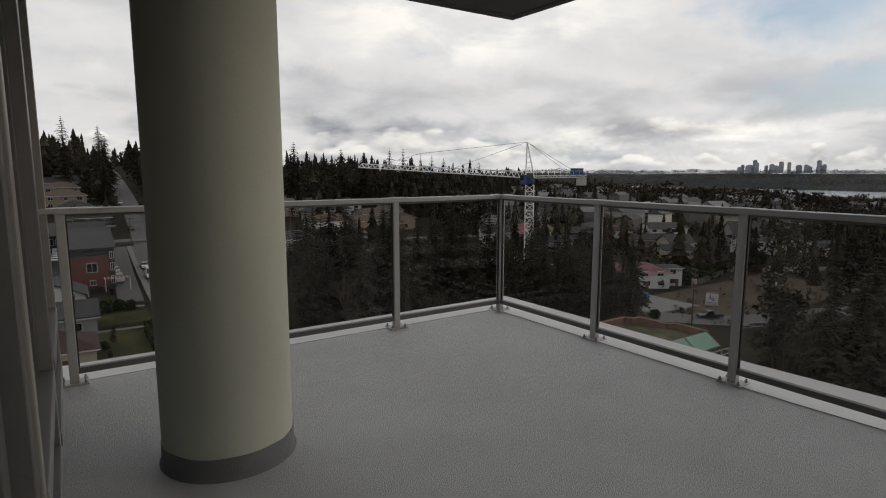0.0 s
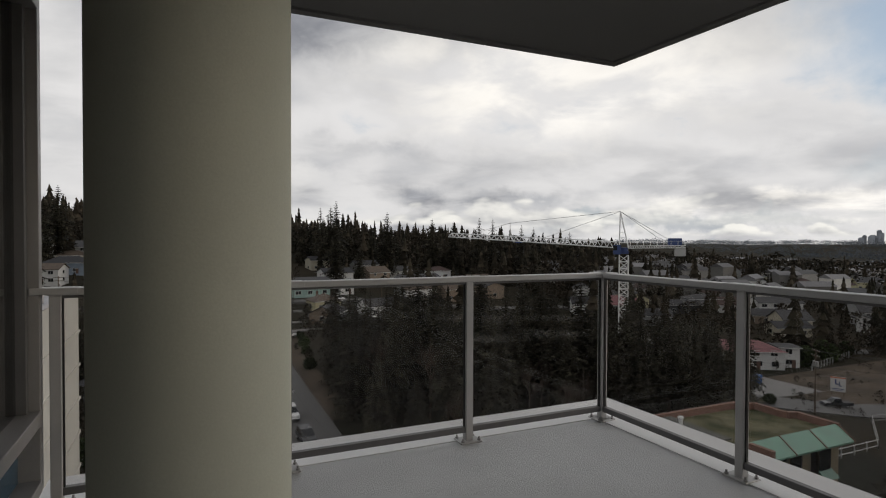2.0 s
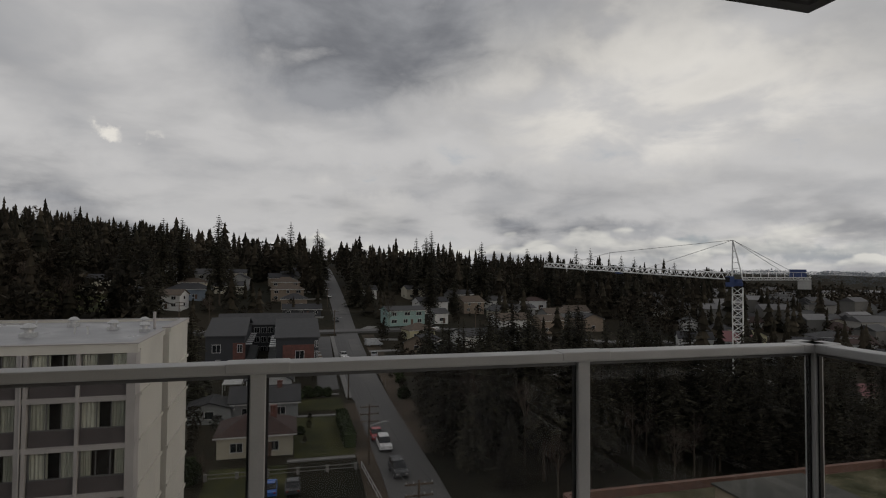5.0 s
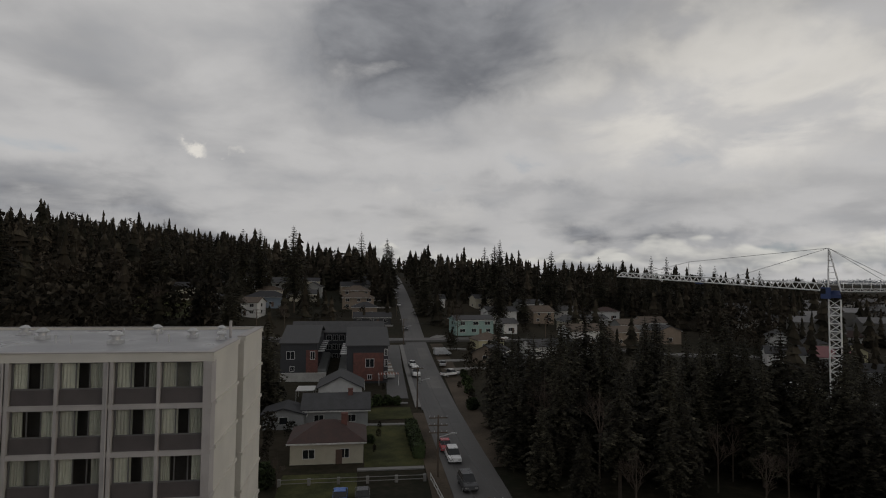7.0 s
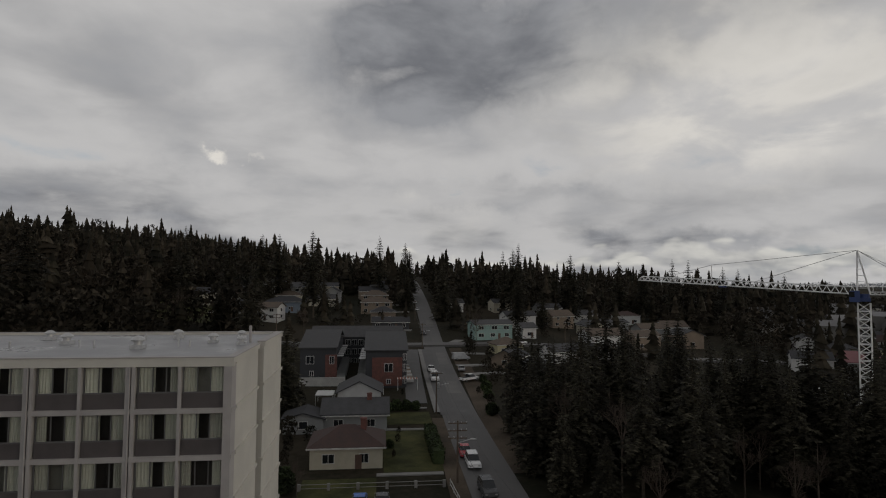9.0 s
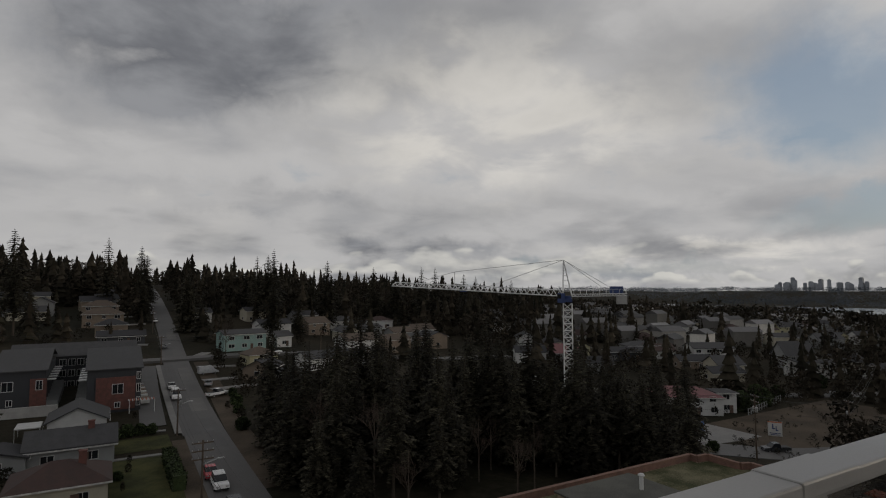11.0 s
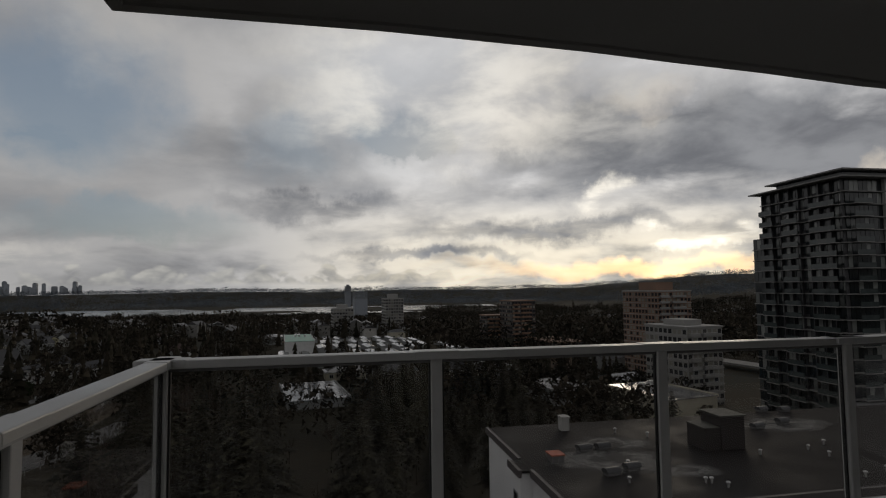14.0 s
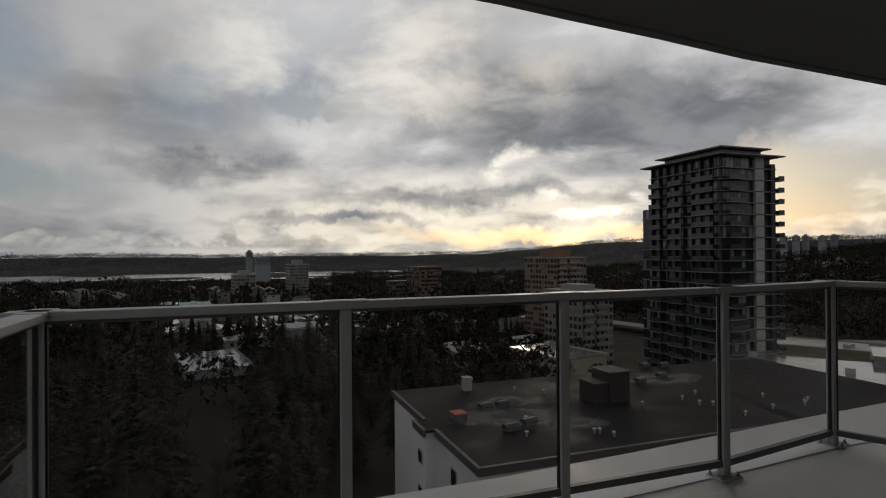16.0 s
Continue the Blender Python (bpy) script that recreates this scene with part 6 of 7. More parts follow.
def slab_block(name, label, az, r, rot, w, d, top, base, wall, floors, glass, cap=0, bands=None):
    """A point block of flats: walls, storey bands, rows of windows, a roof house."""
    x, y = r * math.sin(radians(az)), r * math.cos(radians(az))
    th = thing(name, label, "apartment tower", pose(x, y, 0, 0, 0, rot))
    part("wall", Geo().box(-w / 2, w / 2, -d / 2, d / 2, base, top), wall, th)
    fh = 2.8
    g = Geo()
    for f in range(floors):
        z = top - (f + 1) * fh
        for s in (-1, 1):
            k = int(w / 2.2)
            for i in range(k):
                cx = -w / 2 + (i + 0.5) * w / k
                g.box(cx - 0.75, cx + 0.75, s * d / 2 - 0.05, s * d / 2 + 0.05, z + 0.7, z + 2.2)
            k = int(d / 2.2)
            for i in range(k):
                cy = -d / 2 + (i + 0.5) * d / k
                g.box(s * w / 2 - 0.05, s * w / 2 + 0.05, cy - 0.75, cy + 0.75, z + 0.7, z + 2.2)
        part("storey_band", Geo().box(-w / 2 - 0.25, w / 2 + 0.25, -d / 2 - 0.25, d / 2 + 0.25, z - 0.15, z + 0.1), bands or wall, th)
        part("balcony", Geo().box(-w / 2 - 1.3, -w / 2, -d * 0.3, d * 0.1, z - 0.1, z + 1.0).box(-w / 2 - 1.3, -w / 2, d * 0.2, d * 0.45, z - 0.1, z + 1.0), bands or wall, th)
    tagged(part("windows", g, glass, th), "", "", "", "stuff")
    part("parapet", Geo().box(-w / 2 - 0.3, w / 2 + 0.3, -d / 2 - 0.3, d / 2 + 0.3, top - 0.1, top + 0.5), bands or wall, th)
    if cap:
        part("roof_house", Geo().box(-w * 0.25, w * 0.25, -d * 0.25, d * 0.25, top + 0.5, top + 0.5 + cap), wall, th)
    return th


C_PALE = paint("pale_tower_concrete", (0.25, 0.245, 0.235), 0.85, var=0.12, scale=0.1, fine=2)
C_BRICK = paint("brown_tower_brick", (0.20, 0.125, 0.09), 0.85, var=0.15, scale=0.1, fine=2)
C_RAW = paint("raw_orange_formwork", (0.20, 0.12, 0.08), 0.85, var=0.3, scale=0.15, fine=2)
slab_block("apartment_tower", "pale concrete apartment tower in the valley", 89.6, 505, 8, 19, 17, -17, -52, C_PALE, 11, M["apt_glass"], 3)
slab_block("apartment_tower", "pale concrete apartment tower among trees", 94.6, 548, 8, 19, 17, -10.0, -56, C_PALE, 13, M["apt_glass"], 4)
slab_block("apartment_tower", "brown brick apartment tower with white window bays", 120.0, 305, 10, 26, 20, -2.5, -56, C_BRICK, 17, M["apt_glass"], 4, C_PALE)
slab_block("apartment_tower", "pale concrete slab block behind the flat roof", 122.0, 222, 12, 20, 16, -14, -48, C_PALE, 11, M["apt_glass"], 2)
slab_block("unfinished_tower", "unfinished concrete tower with orange slab edges", 107.0, 402, 10, 19, 18, -9.5, -52, M["tower_dark"], 14, M["apt_glass"], 0, C_RAW)
slab_block("unfinished_tower", "lower unfinished concrete block beside the tower", 104.6, 412, 10, 12, 16, -20, -52, M["tower_dark"], 9, M["apt_glass"], 0, C_RAW)
slab_block("unfinished_podium", "long low unfinished concrete podium", 110.5, 395, 10, 40, 22, -36, -55, M["tower_dark"], 4, M["apt_glass"], 0, C_RAW)
for az, r, w, top, lab in ((90.4, 1500, 17, 4, "dark unfinished tower far down the valley"), (91.6, 1540, 40, -12, "broad office block far down the valley"), (140.4, 1900, 15, 38, "distant apartment tower beyond the ridge"), (141.3, 1900, 15, 38, "distant apartment tower beyond the ridge"), (142.0, 1920, 14, 39, "distant apartment tower beyond the ridge"), (143.2, 1950, 17, 37, "distant apartment tower beyond the ridge"), (144.0, 1950, 14, 39, "distant apartment tower beyond the ridge")):
    slab_block("distant_tower", lab, az, r, 10, w, w * 0.8, top, -90, M["far_wall"], 6, M["apt_glass"], 4)
sr = random.Random(21)
for i in range(26):
    az = 61.0 + 7.0 * sr.random() ** 1.1
    hgt = 12 + 20 * sr.random() + (30 if 0 < i < 6 else 0)
    x, y = 4200 * math.sin(radians(az)), 4200 * math.cos(radians(az))
    t = thing("skyscraper", "pale skyscraper of a distant city skyline", "skyscraper", pose(x, y, -20, 0, 0, sr.uniform(0, 40)), "distant skyline")
    w = sr.uniform(16, 30)
    part("shaft", Geo().box(-w / 2, w / 2, -w / 2, w / 2, 0, 20 + hgt), M["far_wall"], t)
    part("crown", Geo().box(-w / 3, w / 3, -w / 3, w / 3, 20 + hgt, 24 + hgt), M["far_wall"], t)

# ---- roofs, car parks and shops in the valley ----
def shed(x, y, rot, w, d, h, label, roof_mat, wall_mat, category="building", name="flat_roofed_building"):
    th = thing(name, label, category, pose(x, y, ground_z(x, y), 0, 0, rot))
    part("wall", Geo().box(-w / 2, w / 2, -d / 2, d / 2, -1.5, h), wall_mat, th)
    part("roof", Geo().box(-w / 2 - 0.2, w / 2 + 0.2, -d / 2 - 0.2, d / 2 + 0.2, h, h + 0.15), roof_mat, th)
    part("parapet", Geo().box(-w / 2 - 0.25, w / 2 + 0.25, -d / 2 - 0.3, -d / 2 - 0.05, h - 0.3, h + 0.5).box(-w / 2 - 0.25, w / 2 + 0.25, d / 2 + 0.05, d / 2 + 0.3, h - 0.3, h + 0.5), wall_mat, th)
    rr = random.Random(int(x * 3 + y))
    for i in range(3):
        px, py = rr.uniform(-0.35, 0.35) * w, rr.uniform(-0.35, 0.35) * d
        part("roof_unit", Geo().box(px - 0.9, px + 0.9, py - 0.6, py + 0.6, h + 0.15, h + 1.2), M["zinc"], th)
    return th


shed(178, 12, 10, 30, 17, 2.4, "low building with a wet pale flat roof", M["wet_roof"], W_GREY)
shed(310, 26, 6, 42, 14, 8, "white building with a green roof band", M["green_metal"], W_WHITE)
shed(88, -116, 40, 46, 30, 4.5, "wide shop building with a wet grey roof", M["wet_roof"], W_TAN)
shed(122, -158, 30, 44, 18, 6.5, "beige flat-roofed shop building", M["gravel_roof"], W_SAND)
shed(78, -150, 36, 40, 20, 5.0, "pale shop building with a grey roof", M["wet_roof"], W_GREY)
shed(142, -80, 12, 24, 16, 7.0, "pale flat-roofed shop building below the tower", M["wet_roof"], W_CREAM)
shed(170, -62, 12, 20, 14, 5.0, "low commercial building with a grey roof", M["gravel_roof"], W_GREY)
mr = random.Random(9)
for i in range(13):
    for j in range(5):
        x, y = 252 + j * 34 + mr.uniform(-3, 3), -72 + i * 8.6 + mr.uniform(-1, 1)
        if mr.random() < 0.12:
            continue
        t = thing("mobile_home", "long mobile home with a wet pale roof", "mobile home", pose(x, y, ground_z(x, y), 0, 0, 8 + mr.uniform(-3, 3)), "mobile homes in the valley")
        part("wall", Geo().box(-9, 9, -2.2, 2.2, -1, 2.6), W_GREY, t)
        part("roof", Geo().add([(-9.3, -2.5, 2.6), (9.3, -2.5, 2.6), (9.3, 0, 3.1), (-9.3, 0, 3.1), (9.3, 2.5, 2.6), (-9.3, 2.5, 2.6)], [(0, 1, 2, 3), (3, 2, 4, 5)]), M["wet_roof"], t)
for x, y, w, d in ((205, -30, 50, 16), (232, -62, 60, 14), (240, -95, 70, 14), (330, -110, 90, 16), (120, -190, 90, 22), (300, 70, 40, 10), (480, 40, 90, 14), (560, -70, 80, 16)):
    patch("car_park", x - w / 2, x + w / 2, y - d / 2, y + d / 2, M["wet_roof"], "wet asphalt car park", "car park", 0.4)
for i in range(60):
    a, r = radians(mr.uniform(82, 122)), mr.uniform(190, 620)
    x, y = r * math.sin(a), r * math.cos(a)
    if 236 < x < 430 and -78 < y < 42:
        continue
    house(x, y, mr.choice((10, 100)) + mr.uniform(-8, 8), mr.uniform(11, 20), mr.uniform(8, 11), mr.choice((3.2, 5.4, 7.5)), mr.uniform(1.0, 2.2), mr.choice((W_GREY, W_TAN, W_CREAM)), mr.choice((M["wet_roof"], R_GREY, R_GREY)), "valley building with a wet grey pitched roof", mr.random() < 0.5)

# ---- tower crane ----
CX, CY, CB = 90.2, 99.1, -31.0
JZ = -0.6
crane = thing("tower_crane", "white lattice tower crane with a blue slewing ring", "crane", pose(CX, CY, 0, 0, 0, math.degrees(math.atan2(27.4, -30.2))))


def lattice(g, p0, p1, side, wide, bays, r):
    """A square lattice boom between two points, side and wide its cross directions."""
    p0, p1 = Vector(p0), Vector(p1)
    cs = [(-1, -1), (1, -1), (1, 1), (-1, 1)]
    at = lambda u, k: p0.lerp(p1, u) + side * cs[k][0] + wide * cs[k][1]
    for k in range(4):
        g.tube(at(0, k), at(1, k), r, n=4)
        for b in range(bays):
            u0, u1 = b / bays, (b + 1) / bays
            g.tube(at(u0, k), at(u0, (k + 1) % 4), r * 0.6, n=4)
            a, c = (k, (k + 1) % 4) if b % 2 else ((k + 1) % 4, k)
            g.tube(at(u0, a), at(u1, c), r * 0.6, n=4)


g = Geo()
lattice(g, (0, 0, CB), (0, 0, JZ - 1.6), Vector((0.95, 0, 0)), Vector((0, 0.95, 0)), 19, 0.13)
part("mast", g, M["crane"], crane)
part("slewing_ring", Geo().box(-1.0, 1.0, -1.0, 1.0, JZ - 1.3, JZ - 0.6).tube((0, 0, JZ - 0.6), (0, 0, JZ + 0.1), 0.9, n=16), M["crane_blue"], crane, "blue slewing platform")
cab = part("cab", Geo().box(0.6, 2.2, 1.1, 2.4, JZ - 1.4, JZ + 0.7), M["crane_blue"], crane)
part("cab_window", Geo().box(1.4, 2.24, 1.2, 2.44, JZ - 0.5, JZ + 0.5), M["dark_glass"], cab)
g = Geo()
J0, J1 = Vector((1.0, 0, JZ)), Vector((41.0, 0, JZ + 2.4))
bays = 30
for b in range(bays):
    u0, u1 = b / bays, (b + 1) / bays
    p, q = J0.lerp(J1, u0), J0.lerp(J1, u1)
    hh = 1.35 * (1 - 0.35 * u0)
    m = (p + q) / 2 + Vector((0, 0, hh))
    for s in (-0.65, 0.65):
        o = Vector((0, s, 0))
        g.tube(p + o, q + o, 0.12, n=4)
        g.tube(p + o, m, 0.08, n=4)
        g.tube(q + o, m, 0.08, n=4)
    g.tube(p + Vector((0, 0.65, 0)), p - Vector((0, 0.65, 0)), 0.04, n=4)
    if b < bays - 1:
        m2 = m + (q - p)
        g.tube(m, m2, 0.12, n=4)
part("jib", g, M["crane"], crane)
g = Geo()
lattice(g, (-1.0, 0, JZ + 0.2), (-12.8, 0, JZ + 0.4), Vector((0, 0.8, 0)), Vector((0, 0, 0.25)), 8, 0.06)
for i in range(9):
    for s in (-0.8, 0.8):
        g.tube((-1.4 - i * 1.4, s, JZ + 0.4), (-1.4 - i * 1.4, s, JZ + 1.5), 0.03, n=4)
for s in (-0.8, 0.8):
    g.tube((-1.4, s, JZ + 1.5), (-12.6, s, JZ + 1.6), 0.03, n=4)
part("counter_jib", g, M["crane"], crane)
part("winch", Geo().box(-12.0, -9.2, -0.7, 0.7, JZ + 0.7, JZ + 2.2), M["crane_blue"], crane, "blue winch housing")
part("counterweight", Geo().box(-12.8, -10.6, -0.6, 0.6, JZ - 1.7, JZ + 0.1), M["concrete"], crane)
g = Geo()
apex = Vector((0.8, 0, JZ + 8.2))
for s in (-0.8, 0.8):
    g.tube((1.0, s, JZ), apex, 0.14, n=5)
    g.tube((-1.0, s, JZ), apex, 0.14, n=5)
for k in range(1, 7):
    u = k / 7
    for s in (-0.8, 0.8):
        g.tube(Vector((1.0, s, JZ)).lerp(apex, u), Vector((-1.0, s, JZ)).lerp(apex, u), 0.05, n=4)
part("tower_head", g, M["crane"], crane)
for name, a, b in (("tie_bar", apex, J0.lerp(J1, 0.42) + Vector((0, 0, 1.2))), ("tie_bar", apex, J0.lerp(J1, 0.62) + Vector((0, 0, 4.2))), ("tie_bar", J0.lerp(J1, 0.62) + Vector((0, 0, 4.2)), J0.lerp(J1, 0.86) + Vector((0, 0, 1.0))), ("tie_bar", apex, (-11.5, 0.5, JZ + 0.6)), ("tie_bar", apex, (-9.5, -0.5, JZ + 0.6))):
    part(name, Geo().tube(a, b, 0.045, n=4), M["alu"], crane)
part("strut", Geo().tube(J0.lerp(J1, 0.62) + Vector((0, 0, 1.1)), J0.lerp(J1, 0.62) + Vector((0, 0, 4.2)), 0.07, n=4), M["crane"], crane)
part("trolley", Geo().box(23, 24.4, -0.7, 0.7, JZ + 1.0, JZ + 1.35), M["crane_blue"], crane)

# building site at its foot
site = thing("timber_formwork", "pale timber formwork deck of a building site", "formwork", pose(100, 128, ground_z(100, 128), 0, 0, -35))
part("deck", Geo().box(-7, 7, -4, 4, 0.2, 0.5), M["lumber"], site)
for i in range(10):
    part("stud", Geo().box(-7 + i * 1.5, -6.8 + i * 1.5, 3.8, 4.0, 0.5, 2.6), M["lumber"], site)
for z in (1.2, 2.2):
    part("rail", Geo().box(-7, 7, 3.8, 3.95, z, z + 0.15).box(6.9, 7.05, -4, 4, z, z + 0.15), M["lumber"], site)
for i in range(4):
    part("timber_stack", Geo().box(-5 + i * 2.8, -3 + i * 2.8, -2.5, -0.5, 0.5, 1.1), M["lumber"], site)


# ---- vehicles ----
def car(x, y, rot, col, label, kind="saloon"):
    L, Wd, H = {"saloon": (4.5, 1.8, 1.45), "suv": (4.7, 1.9, 1.75), "van": (5.4, 2.0, 2.3), "pickup": (5.5, 1.95, 1.8)}[kind]
    th = thing("van" if kind == "van" else "pickup_truck" if kind == "pickup" else "car", label, "car", pose(x, y, ground_z(x, y) + 0.17, 0, 0, rot), "parked vehicles")
    body = paint(label.split()[0] + "_car_paint", col, 0.3, var=0.06, scale=1, fine=20, bump=0.0)
    prof = {"saloon": [(-2.25, .4), (-2.2, .85), (-1.3, .98), (0.95, .98), (2.1, .8), (2.25, .4)], "suv": [(-2.35, .45), (-2.32, 1.05), (0.9, 1.08), (2.2, .92), (2.35, .45)],
            "van": [(-2.7, .45), (-2.68, 1.3), (1.7, 1.3), (2.6, 1.0), (2.7, .45)], "pickup": [(-2.75, .5), (-2.73, 1.05), (1.1, 1.08), (2.6, .98), (2.75, .5)]}[kind]
    cab = {"saloon": [(-1.6, .97), (-0.9, H), (0.35, H), (1.15, .97)], "suv": [(-2.25, 1.05), (-1.9, H), (0.2, H), (1.1, 1.05)],
           "van": [(-2.66, 1.28), (-2.6, H), (0.9, H), (1.75, 1.28)], "pickup": [(-0.7, 1.05), (-0.5, H), (0.6, H), (1.4, 1.05)]}[kind]

    def loft(pr, w0, w1):
        n = len(pr)
        zs = [p[1] for p in pr]
        zl, zh = min(zs), max(zs)
        half = lambda z: w0 + (w1 - w0) * (z - zl) / (zh - zl)
        vs = [(px, s * half(pz), pz) for s in (-1, 1) for px, pz in pr]
        return Geo().add(vs, [tuple(range(n)), tuple(range(n, 2 * n))[::-1]] + [(i, n + i, n + (i + 1) % n, (i + 1) % n) for i in range(n)])
    part("body", loft(prof, Wd / 2, Wd / 2 * 0.95), body, th)
    part("cabin", loft(cab, Wd / 2 * 0.93, Wd / 2 * 0.76), body if kind == "van" else M["dark_glass"], th)
    t = cab[1][0], cab[2][0]
    part("roof_panel", Geo().box(t[0] - 0.03, t[1] + 0.03, -Wd * 0.385, Wd * 0.385, H - 0.02, H + 0.03), body, th)
    if kind == "van":
        part("windscreen", Geo().add([(0.95, -0.74, H - 0.05), (0.95, 0.74, H - 0.05), (1.78, 0.88, 1.32), (1.78, -0.88, 1.32)], [(0, 3, 2, 1)]), M["dark_glass"], th)
    if kind == "pickup":
        part("load_bed", Geo().box(-2.6, -0.8, -0.8, 0.8, 1.0, 1.09), M["rubber"], th)
    for wx in (-L * 0.3, L * 0.31):
        for s in (-1, 1):
            wl = part("wheel", Geo().tube((wx, s * (Wd / 2 - 0.2), 0.33), (wx, s * (Wd / 2 + 0.01), 0.33), 0.33, n=14), M["tyre"], th)
            part("rim", Geo().tube((wx, s * (Wd / 2 + 0.005), 0.33), (wx, s * (Wd / 2 + 0.02), 0.33), 0.2, n=10), M["rim"], wl)
    for s in (-1, 1):
        part("headlight", Geo().box(prof[-1][0] - 0.12, prof[-1][0] - 0.01, s * Wd * 0.33 - 0.18, s * Wd * 0.33 + 0.18, 0.62, 0.76), M["rim"], th)
        part("tail_light", Geo().box(prof[0][0] - 0.005, prof[0][0] + 0.08, s * Wd * 0.36 - 0.12, s * Wd * 0.36 + 0.12, 0.7, 0.85), paint("red_lens", (0.3, 0.02, 0.02), 0.3), th)
    return th


WHITE, BLACK, SILVER, RED, BLUE = (0.72, 0.72, 0.72), (0.03, 0.032, 0.035), (0.36, 0.37, 0.38), (0.42, 0.04, 0.05), (0.03, 0.12, 0.42)
for args in ((15.1, 87.6, -91, WHITE, "white estate car parked at the kerb", "suv"), (14.7, 93.0, -91, RED, "red car parked behind a white one", "saloon"), (15.2, 76.6, -88, BLACK, "black car parked by the kerb", "suv"),
             (15.6, 151, -90, WHITE, "white van parked on the street", "van"), (15.8, 163, -90, WHITE, "white car parked behind a van", "saloon"), (24.6, 150, 30, WHITE, "white pickup parked on the verge", "pickup"),
             (24.5, 163, 80, SILVER, "silver car parked on the verge", "saloon"), (26.5, 178, 10, SILVER, "silver camper van on the verge", "van"), (18.6, 226, -90, BLACK, "black car driving down the hill", "saloon"),
             (20.4, 292, -90, WHITE, "white car parked on the hill", "saloon"), (21, 318, -90, SILVER, "silver car parked on the hill", "saloon"), (21.5, 340, -90, WHITE, "white car far up the hill", "saloon"), (52, 206, 0, WHITE, "white pickup on the cross street", "pickup"),
             (-1.0, 74, 90, BLUE, "blue car parked behind a low fence", "saloon"), (1.7, 74, 90, BLACK, "black car parked beside a blue one", "saloon"),
             (124, 152, 160, WHITE, "white van in the site yard", "van"), (127, 147, 160, WHITE, "white car in the site yard", "suv"), (117, 158, 130, BLACK, "black car in the site yard", "suv"),
             (117, 69, 152, BLACK, "black pickup on the lower street", "pickup"), (197, 94, 150, SILVER, "silver estate car on the upper street", "suv"), (214, 158, 150, WHITE, "white pickup in a driveway", "pickup"),
             (-68, 252, 40, WHITE, "white car on the hillside road", "saloon"), (-62, 258, 40, WHITE, "white car on the hillside road", "saloon")):
    car(*args)
for i in range(40):
    x, y = 76 + (i % 10) * 5.2 + mr.uniform(-1, 1), -184 - (i // 10) * 6.0
    if mr.random() < 0.8:
        c = mr.choice(((WHITE, "white"), (BLACK, "black"), (SILVER, "silver"), (RED, "red")))
        car(x, y, 90, c[0], c[1] + " car in the shopping centre's car park", "saloon")
mixer = thing("concrete_mixer_truck", "blue and white concrete mixer truck", "truck", pose(112.5, 86.5, ground_z(112.5, 86.5) + 0.15, 0, 0, -20))
part("chassis", Geo().box(-4, 3.8, -1.1, 1.1, 0.6, 1.1), M["tyre"], mixer)
part("cab", Geo().soft(2.2, 4.2, -1.2, 1.2, 0.7, 2.9, 0.15), paint("mixer_blue", (0.04, 0.12, 0.34), 0.4), mixer)
dr = Geo().lathe([(0.5, -2.6), (1.1, -1.6), (1.25, 0.2), (0.95, 1.5), (0.6, 2.1)], 18)
dr.v = [(-0.6 - z * 0.95 - 0.0, yv, 2.3 + xv - z * -0.18) for xv, yv, z in dr.v]
part("drum", dr, paint("mixer_drum", (0.09, 0.15, 0.27), 0.5), mixer, smooth=True)
for wx in (-3.2, -2.0, 2.9):
    for s in (-1, 1):
        part("wheel", Geo().tube((wx, s * 0.8, 0.5), (wx, s * 1.2, 0.5), 0.5, n=14), M["tyre"], mixer)


# ---- poles, wires, sign, fences ----
def utility_pole(x, y, h, rot, arms=2, cans=1, lamp=False):
    z = ground_z(x, y)
    th = thing("utility_pole", "weathered wooden utility pole with crossarms", "utility pole", pose(x, y, z, 0, 0, rot), "utility poles")
    part("pole", Geo().tube((0, 0, -0.5), (0, 0, h), 0.17, 0.11, 10), M["wood_pole"], th)
    for k in range(arms):
        zz = h - 0.35 - k * 1.0
        arm = part("crossarm", Geo().box(-1.3, 1.3, -0.07, 0.07, zz - 0.07, zz + 0.07), M["wood_pole"], th)
        for s in (-1.2, -0.5, 0.5, 1.2):
            part("insulator", Geo().tube((s, 0, zz + 0.07), (s, 0, zz + 0.25), 0.05, n=8), M["zinc"], arm)
    for k in range(cans):
        part("transformer", Geo().lathe([(0.24, h - 3.2), (0.26, h - 3.1), (0.26, h - 2.3), (0.12, h - 2.2)], 14, (0.42 * (1 if k % 2 == 0 else -1), 0, 0)), M["zinc"], th, smooth=True)
    if lamp:
        part("lamp_arm", Geo().tube((0, 0, h - 3.0), (1.8, -0.4, h - 2.4), 0.05, n=6), M["zinc"], th)
        part("lamp_head", Geo().soft(1.7, 2.5, -0.55, -0.3, h - 2.45, h - 2.3, 0.03), M["zinc"], th)
    return Vector((x, y, z + h - 0.2))


P1 = utility_pole(11.9, 81, 8.4, 0, 3, 0, True)
P2 = utility_pole(12.9, 119.6, 8.5, 0, 1, 1, True)
P3 = utility_pole(16.0, 199, 8.5, 0, 1, 0, True)
P4 = utility_pole(12.4, 52, 8.4, 0, 2, 0)
P5 = utility_pole(17.5, 262, 9, 0, 1, 0)
P6 = utility_pole(-34, 205, 10, 0, 2, 1)
P7 = utility_pole(70, 209, 9, 90, 1, 0)
E1 = utility_pole(106.5, 66.6, 12.2, 60, 2, 2)
E2 = utility_pole(130.8, 61.7, 10.5, 60, 1, 1)
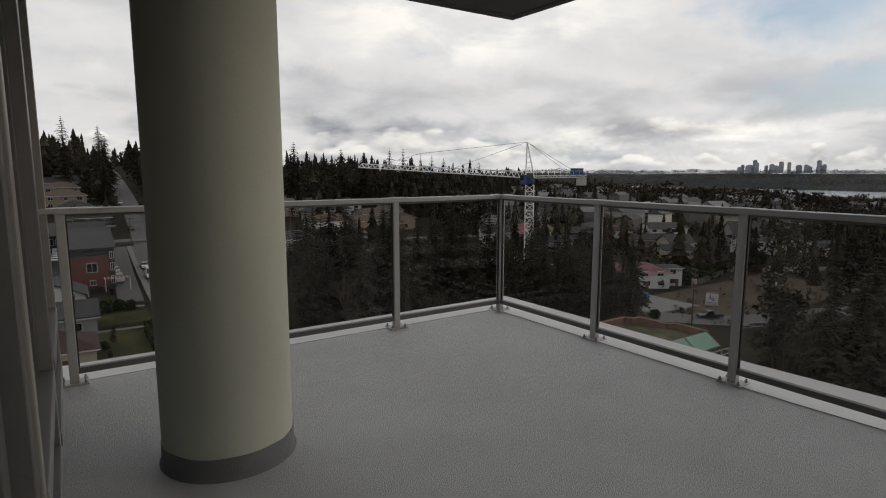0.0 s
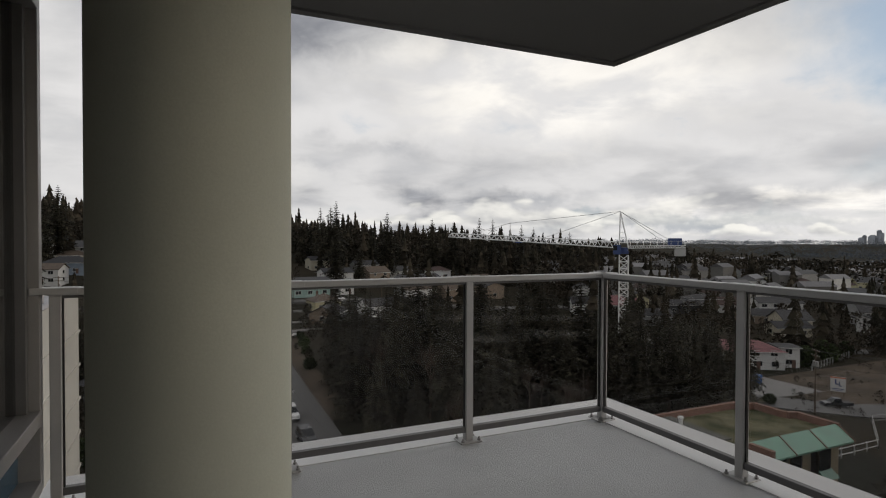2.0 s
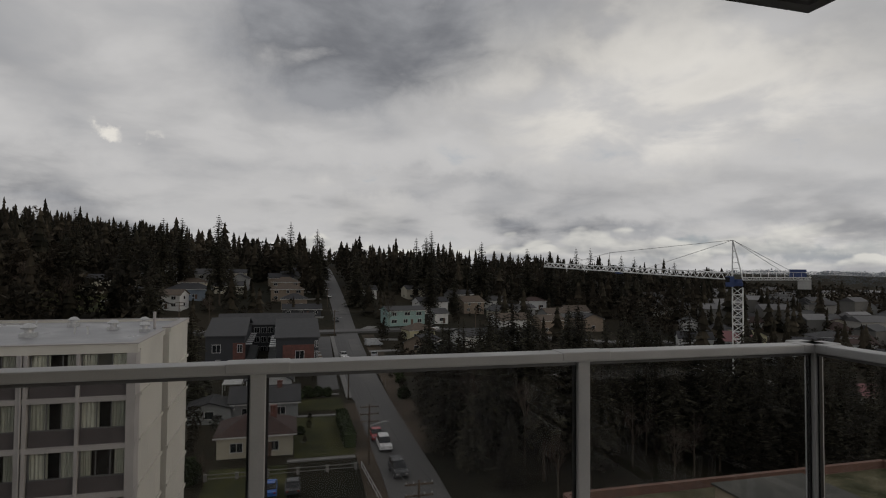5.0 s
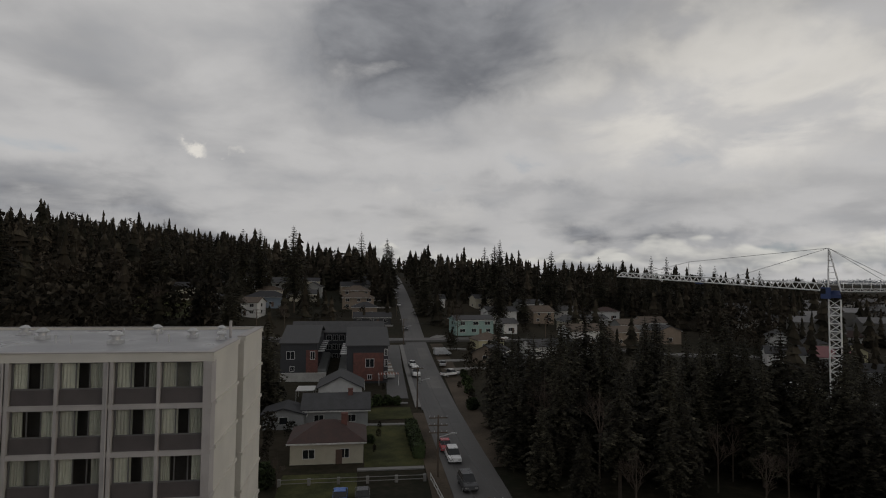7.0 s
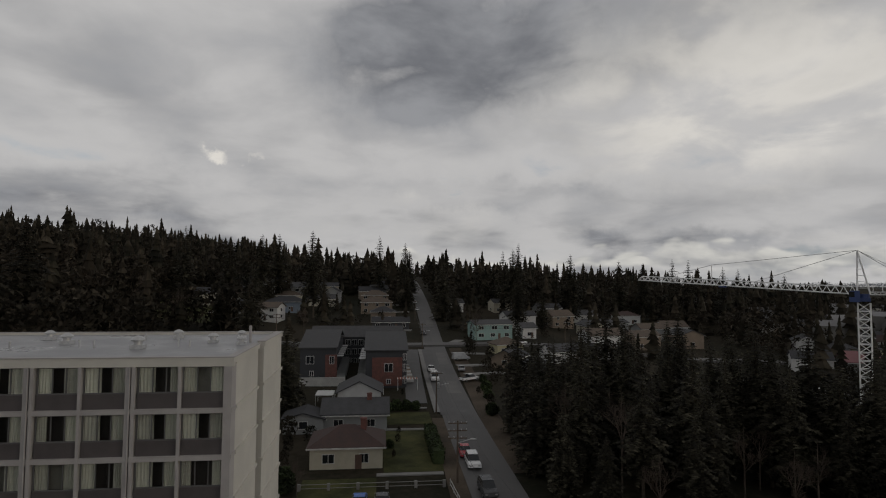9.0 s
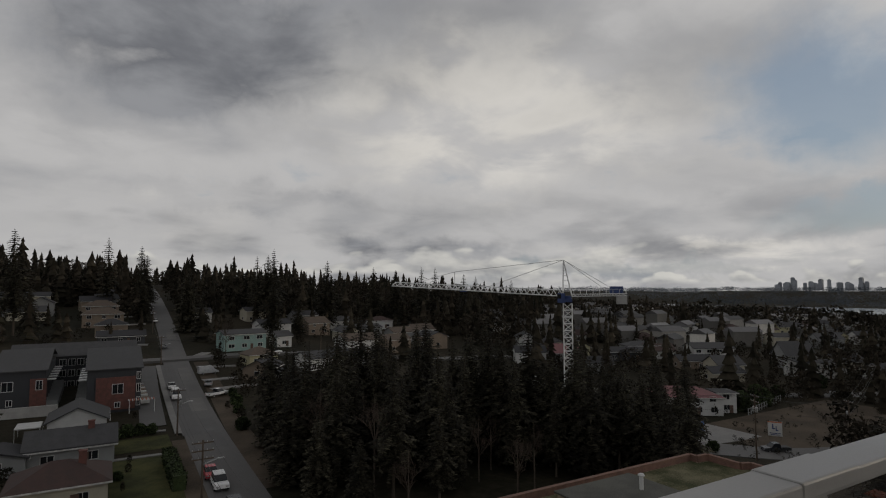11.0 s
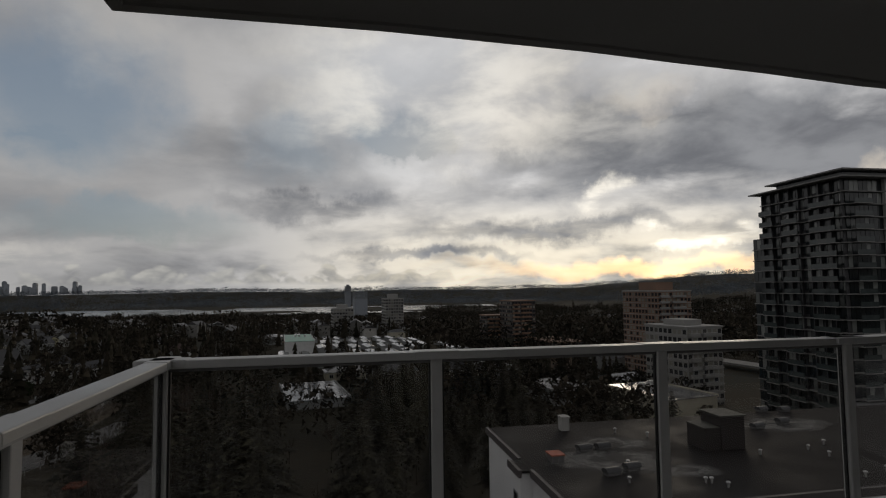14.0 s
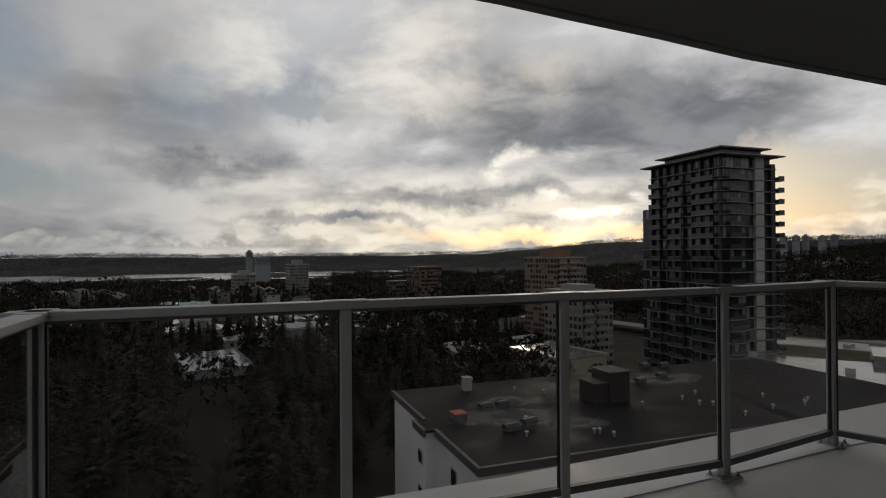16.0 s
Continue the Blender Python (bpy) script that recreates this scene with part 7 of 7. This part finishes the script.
E3 = utility_pole(196, 84, 10.5, 60, 1, 1)
E4 = utility_pole(86, 92, 10.5, 60, 1, 0)


def wires(a, b, offs, sag=0.7):
    for o in offs:
        g = Geo()
        o = Vector(o)
        last = None
        for i in range(13):
            u = i / 12
            p = a.lerp(b, u) + o - Vector((0, 0, sag * 4 * u * (1 - u)))
            if last is not None:
                g.tube(last, p, 0.022, n=4, caps=False)
            last = p
        tagged(part("power_line", g, M["wire"]), "thin black overhead power line", "power line", "overhead lines")


for a, b in ((P4, P1), (P1, P2), (P2, P3), (P3, P5)):
    wires(a, b, ((-1.2, 0, 0), (1.2, 0, 0), (0, 0, -1.6)))
wires(P3, P7, ((0, 0, 0), (0, 0, -1.2)))
wires(P6, P3, ((0, 0, 0), (0, 0, -1.2)))
for a, b in ((E4, E1), (E1, E2), (E2, E3)):
    wires(a, b, ((0, 0.8, 0), (0, -0.8, 0), (0, 0, -2.6)), 0.9)

sign = thing("site_sign", "white billboard sign with blue lettering on posts", "sign", pose(127.6, 74.9, ground_z(127.6, 74.9), 0, 0, -58))
sign.scale = (0.62, 0.62, 0.75)
part("panel", Geo().soft(-2.2, 2.2, -0.06, 0.06, 1.2, 5.4, 0.02), W_WHITE, sign)
part("logo_block", Geo().box(-0.9, -0.5, -0.09, -0.06, 3.2, 4.6).box(-0.5, 0.1, -0.09, -0.06, 3.2, 3.5).box(0.2, 0.5, -0.09, -0.06, 2.7, 4.0).box(0.5, 1.0, -0.09, -0.06, 2.7, 3.0), paint("sign_blue", (0.03, 0.05, 0.16)), sign)
part("text_bar", Geo().box(-1.7, 1.7, -0.09, -0.06, 1.9, 2.1).box(-1.4, 1.4, -0.09, -0.06, 1.5, 1.65), paint("sign_blue", (0.03, 0.05, 0.16)), sign)
part("top_band", Geo().box(-2.2, 2.2, -0.085, -0.06, 5.0, 5.35), paint("sign_orange", (0.5, 0.16, 0.08)), sign)
for s in (-1.7, 1.7):
    part("post", Geo().box(s - 0.1, s + 0.1, 0.06, 0.26, -0.4, 5.2), M["wood_pole"], sign)


def fence(points, h, gap, label, mat, rail=True, pier=0.12, white=False):
    for (x0, y0), (x1, y1) in zip(points, points[1:]):
        th = thing("fence", label, "fence", pose(0, 0, 0))
        n = max(1, int(math.hypot(x1 - x0, y1 - y0) / gap))
        for i in range(n + 1):
            x, y = x0 + (x1 - x0) * i / n, y0 + (y1 - y0) * i / n
            z = ground_z(x, y)
            part("post", Geo().box(x - pier, x + pier, y - pier, y + pier, z - 0.3, z + h), mat, th)
        if rail:
            za, zb = ground_z(x0, y0), ground_z(x1, y1)
            for k in (0.35, 0.9):
                part("rail", Geo().tube((x0, y0, za + h * k), (x1, y1, zb + h * k), 0.05, n=4), mat, th)


fence([(-9, 80), (10, 80)], 0.9, 3.2, "low fence with pale square posts", M["pavement"], True, 0.2)
fence([(10.8, 80), (12, 60)], 1.0, 2.5, "thin metal fence along the verge", M["zinc"], True, 0.05)
fence([(62, 45), (95, 50), (112, 60), (124, 58)], 1.6, 4.0, "wire fence on thin posts by the lower street", M["zinc"], True, 0.05)
fence([(146, 92), (172, 98)], 1.8, 2.0, "grey timber fence beside a house", W_GREY, True, 0.1)
structure("house_path", Geo().box(1, 10.5, 84.6, 85.6, -26.6, ground_z(6, 85) + 0.16), M["pavement"], "pale concrete path to a bungalow", "path")
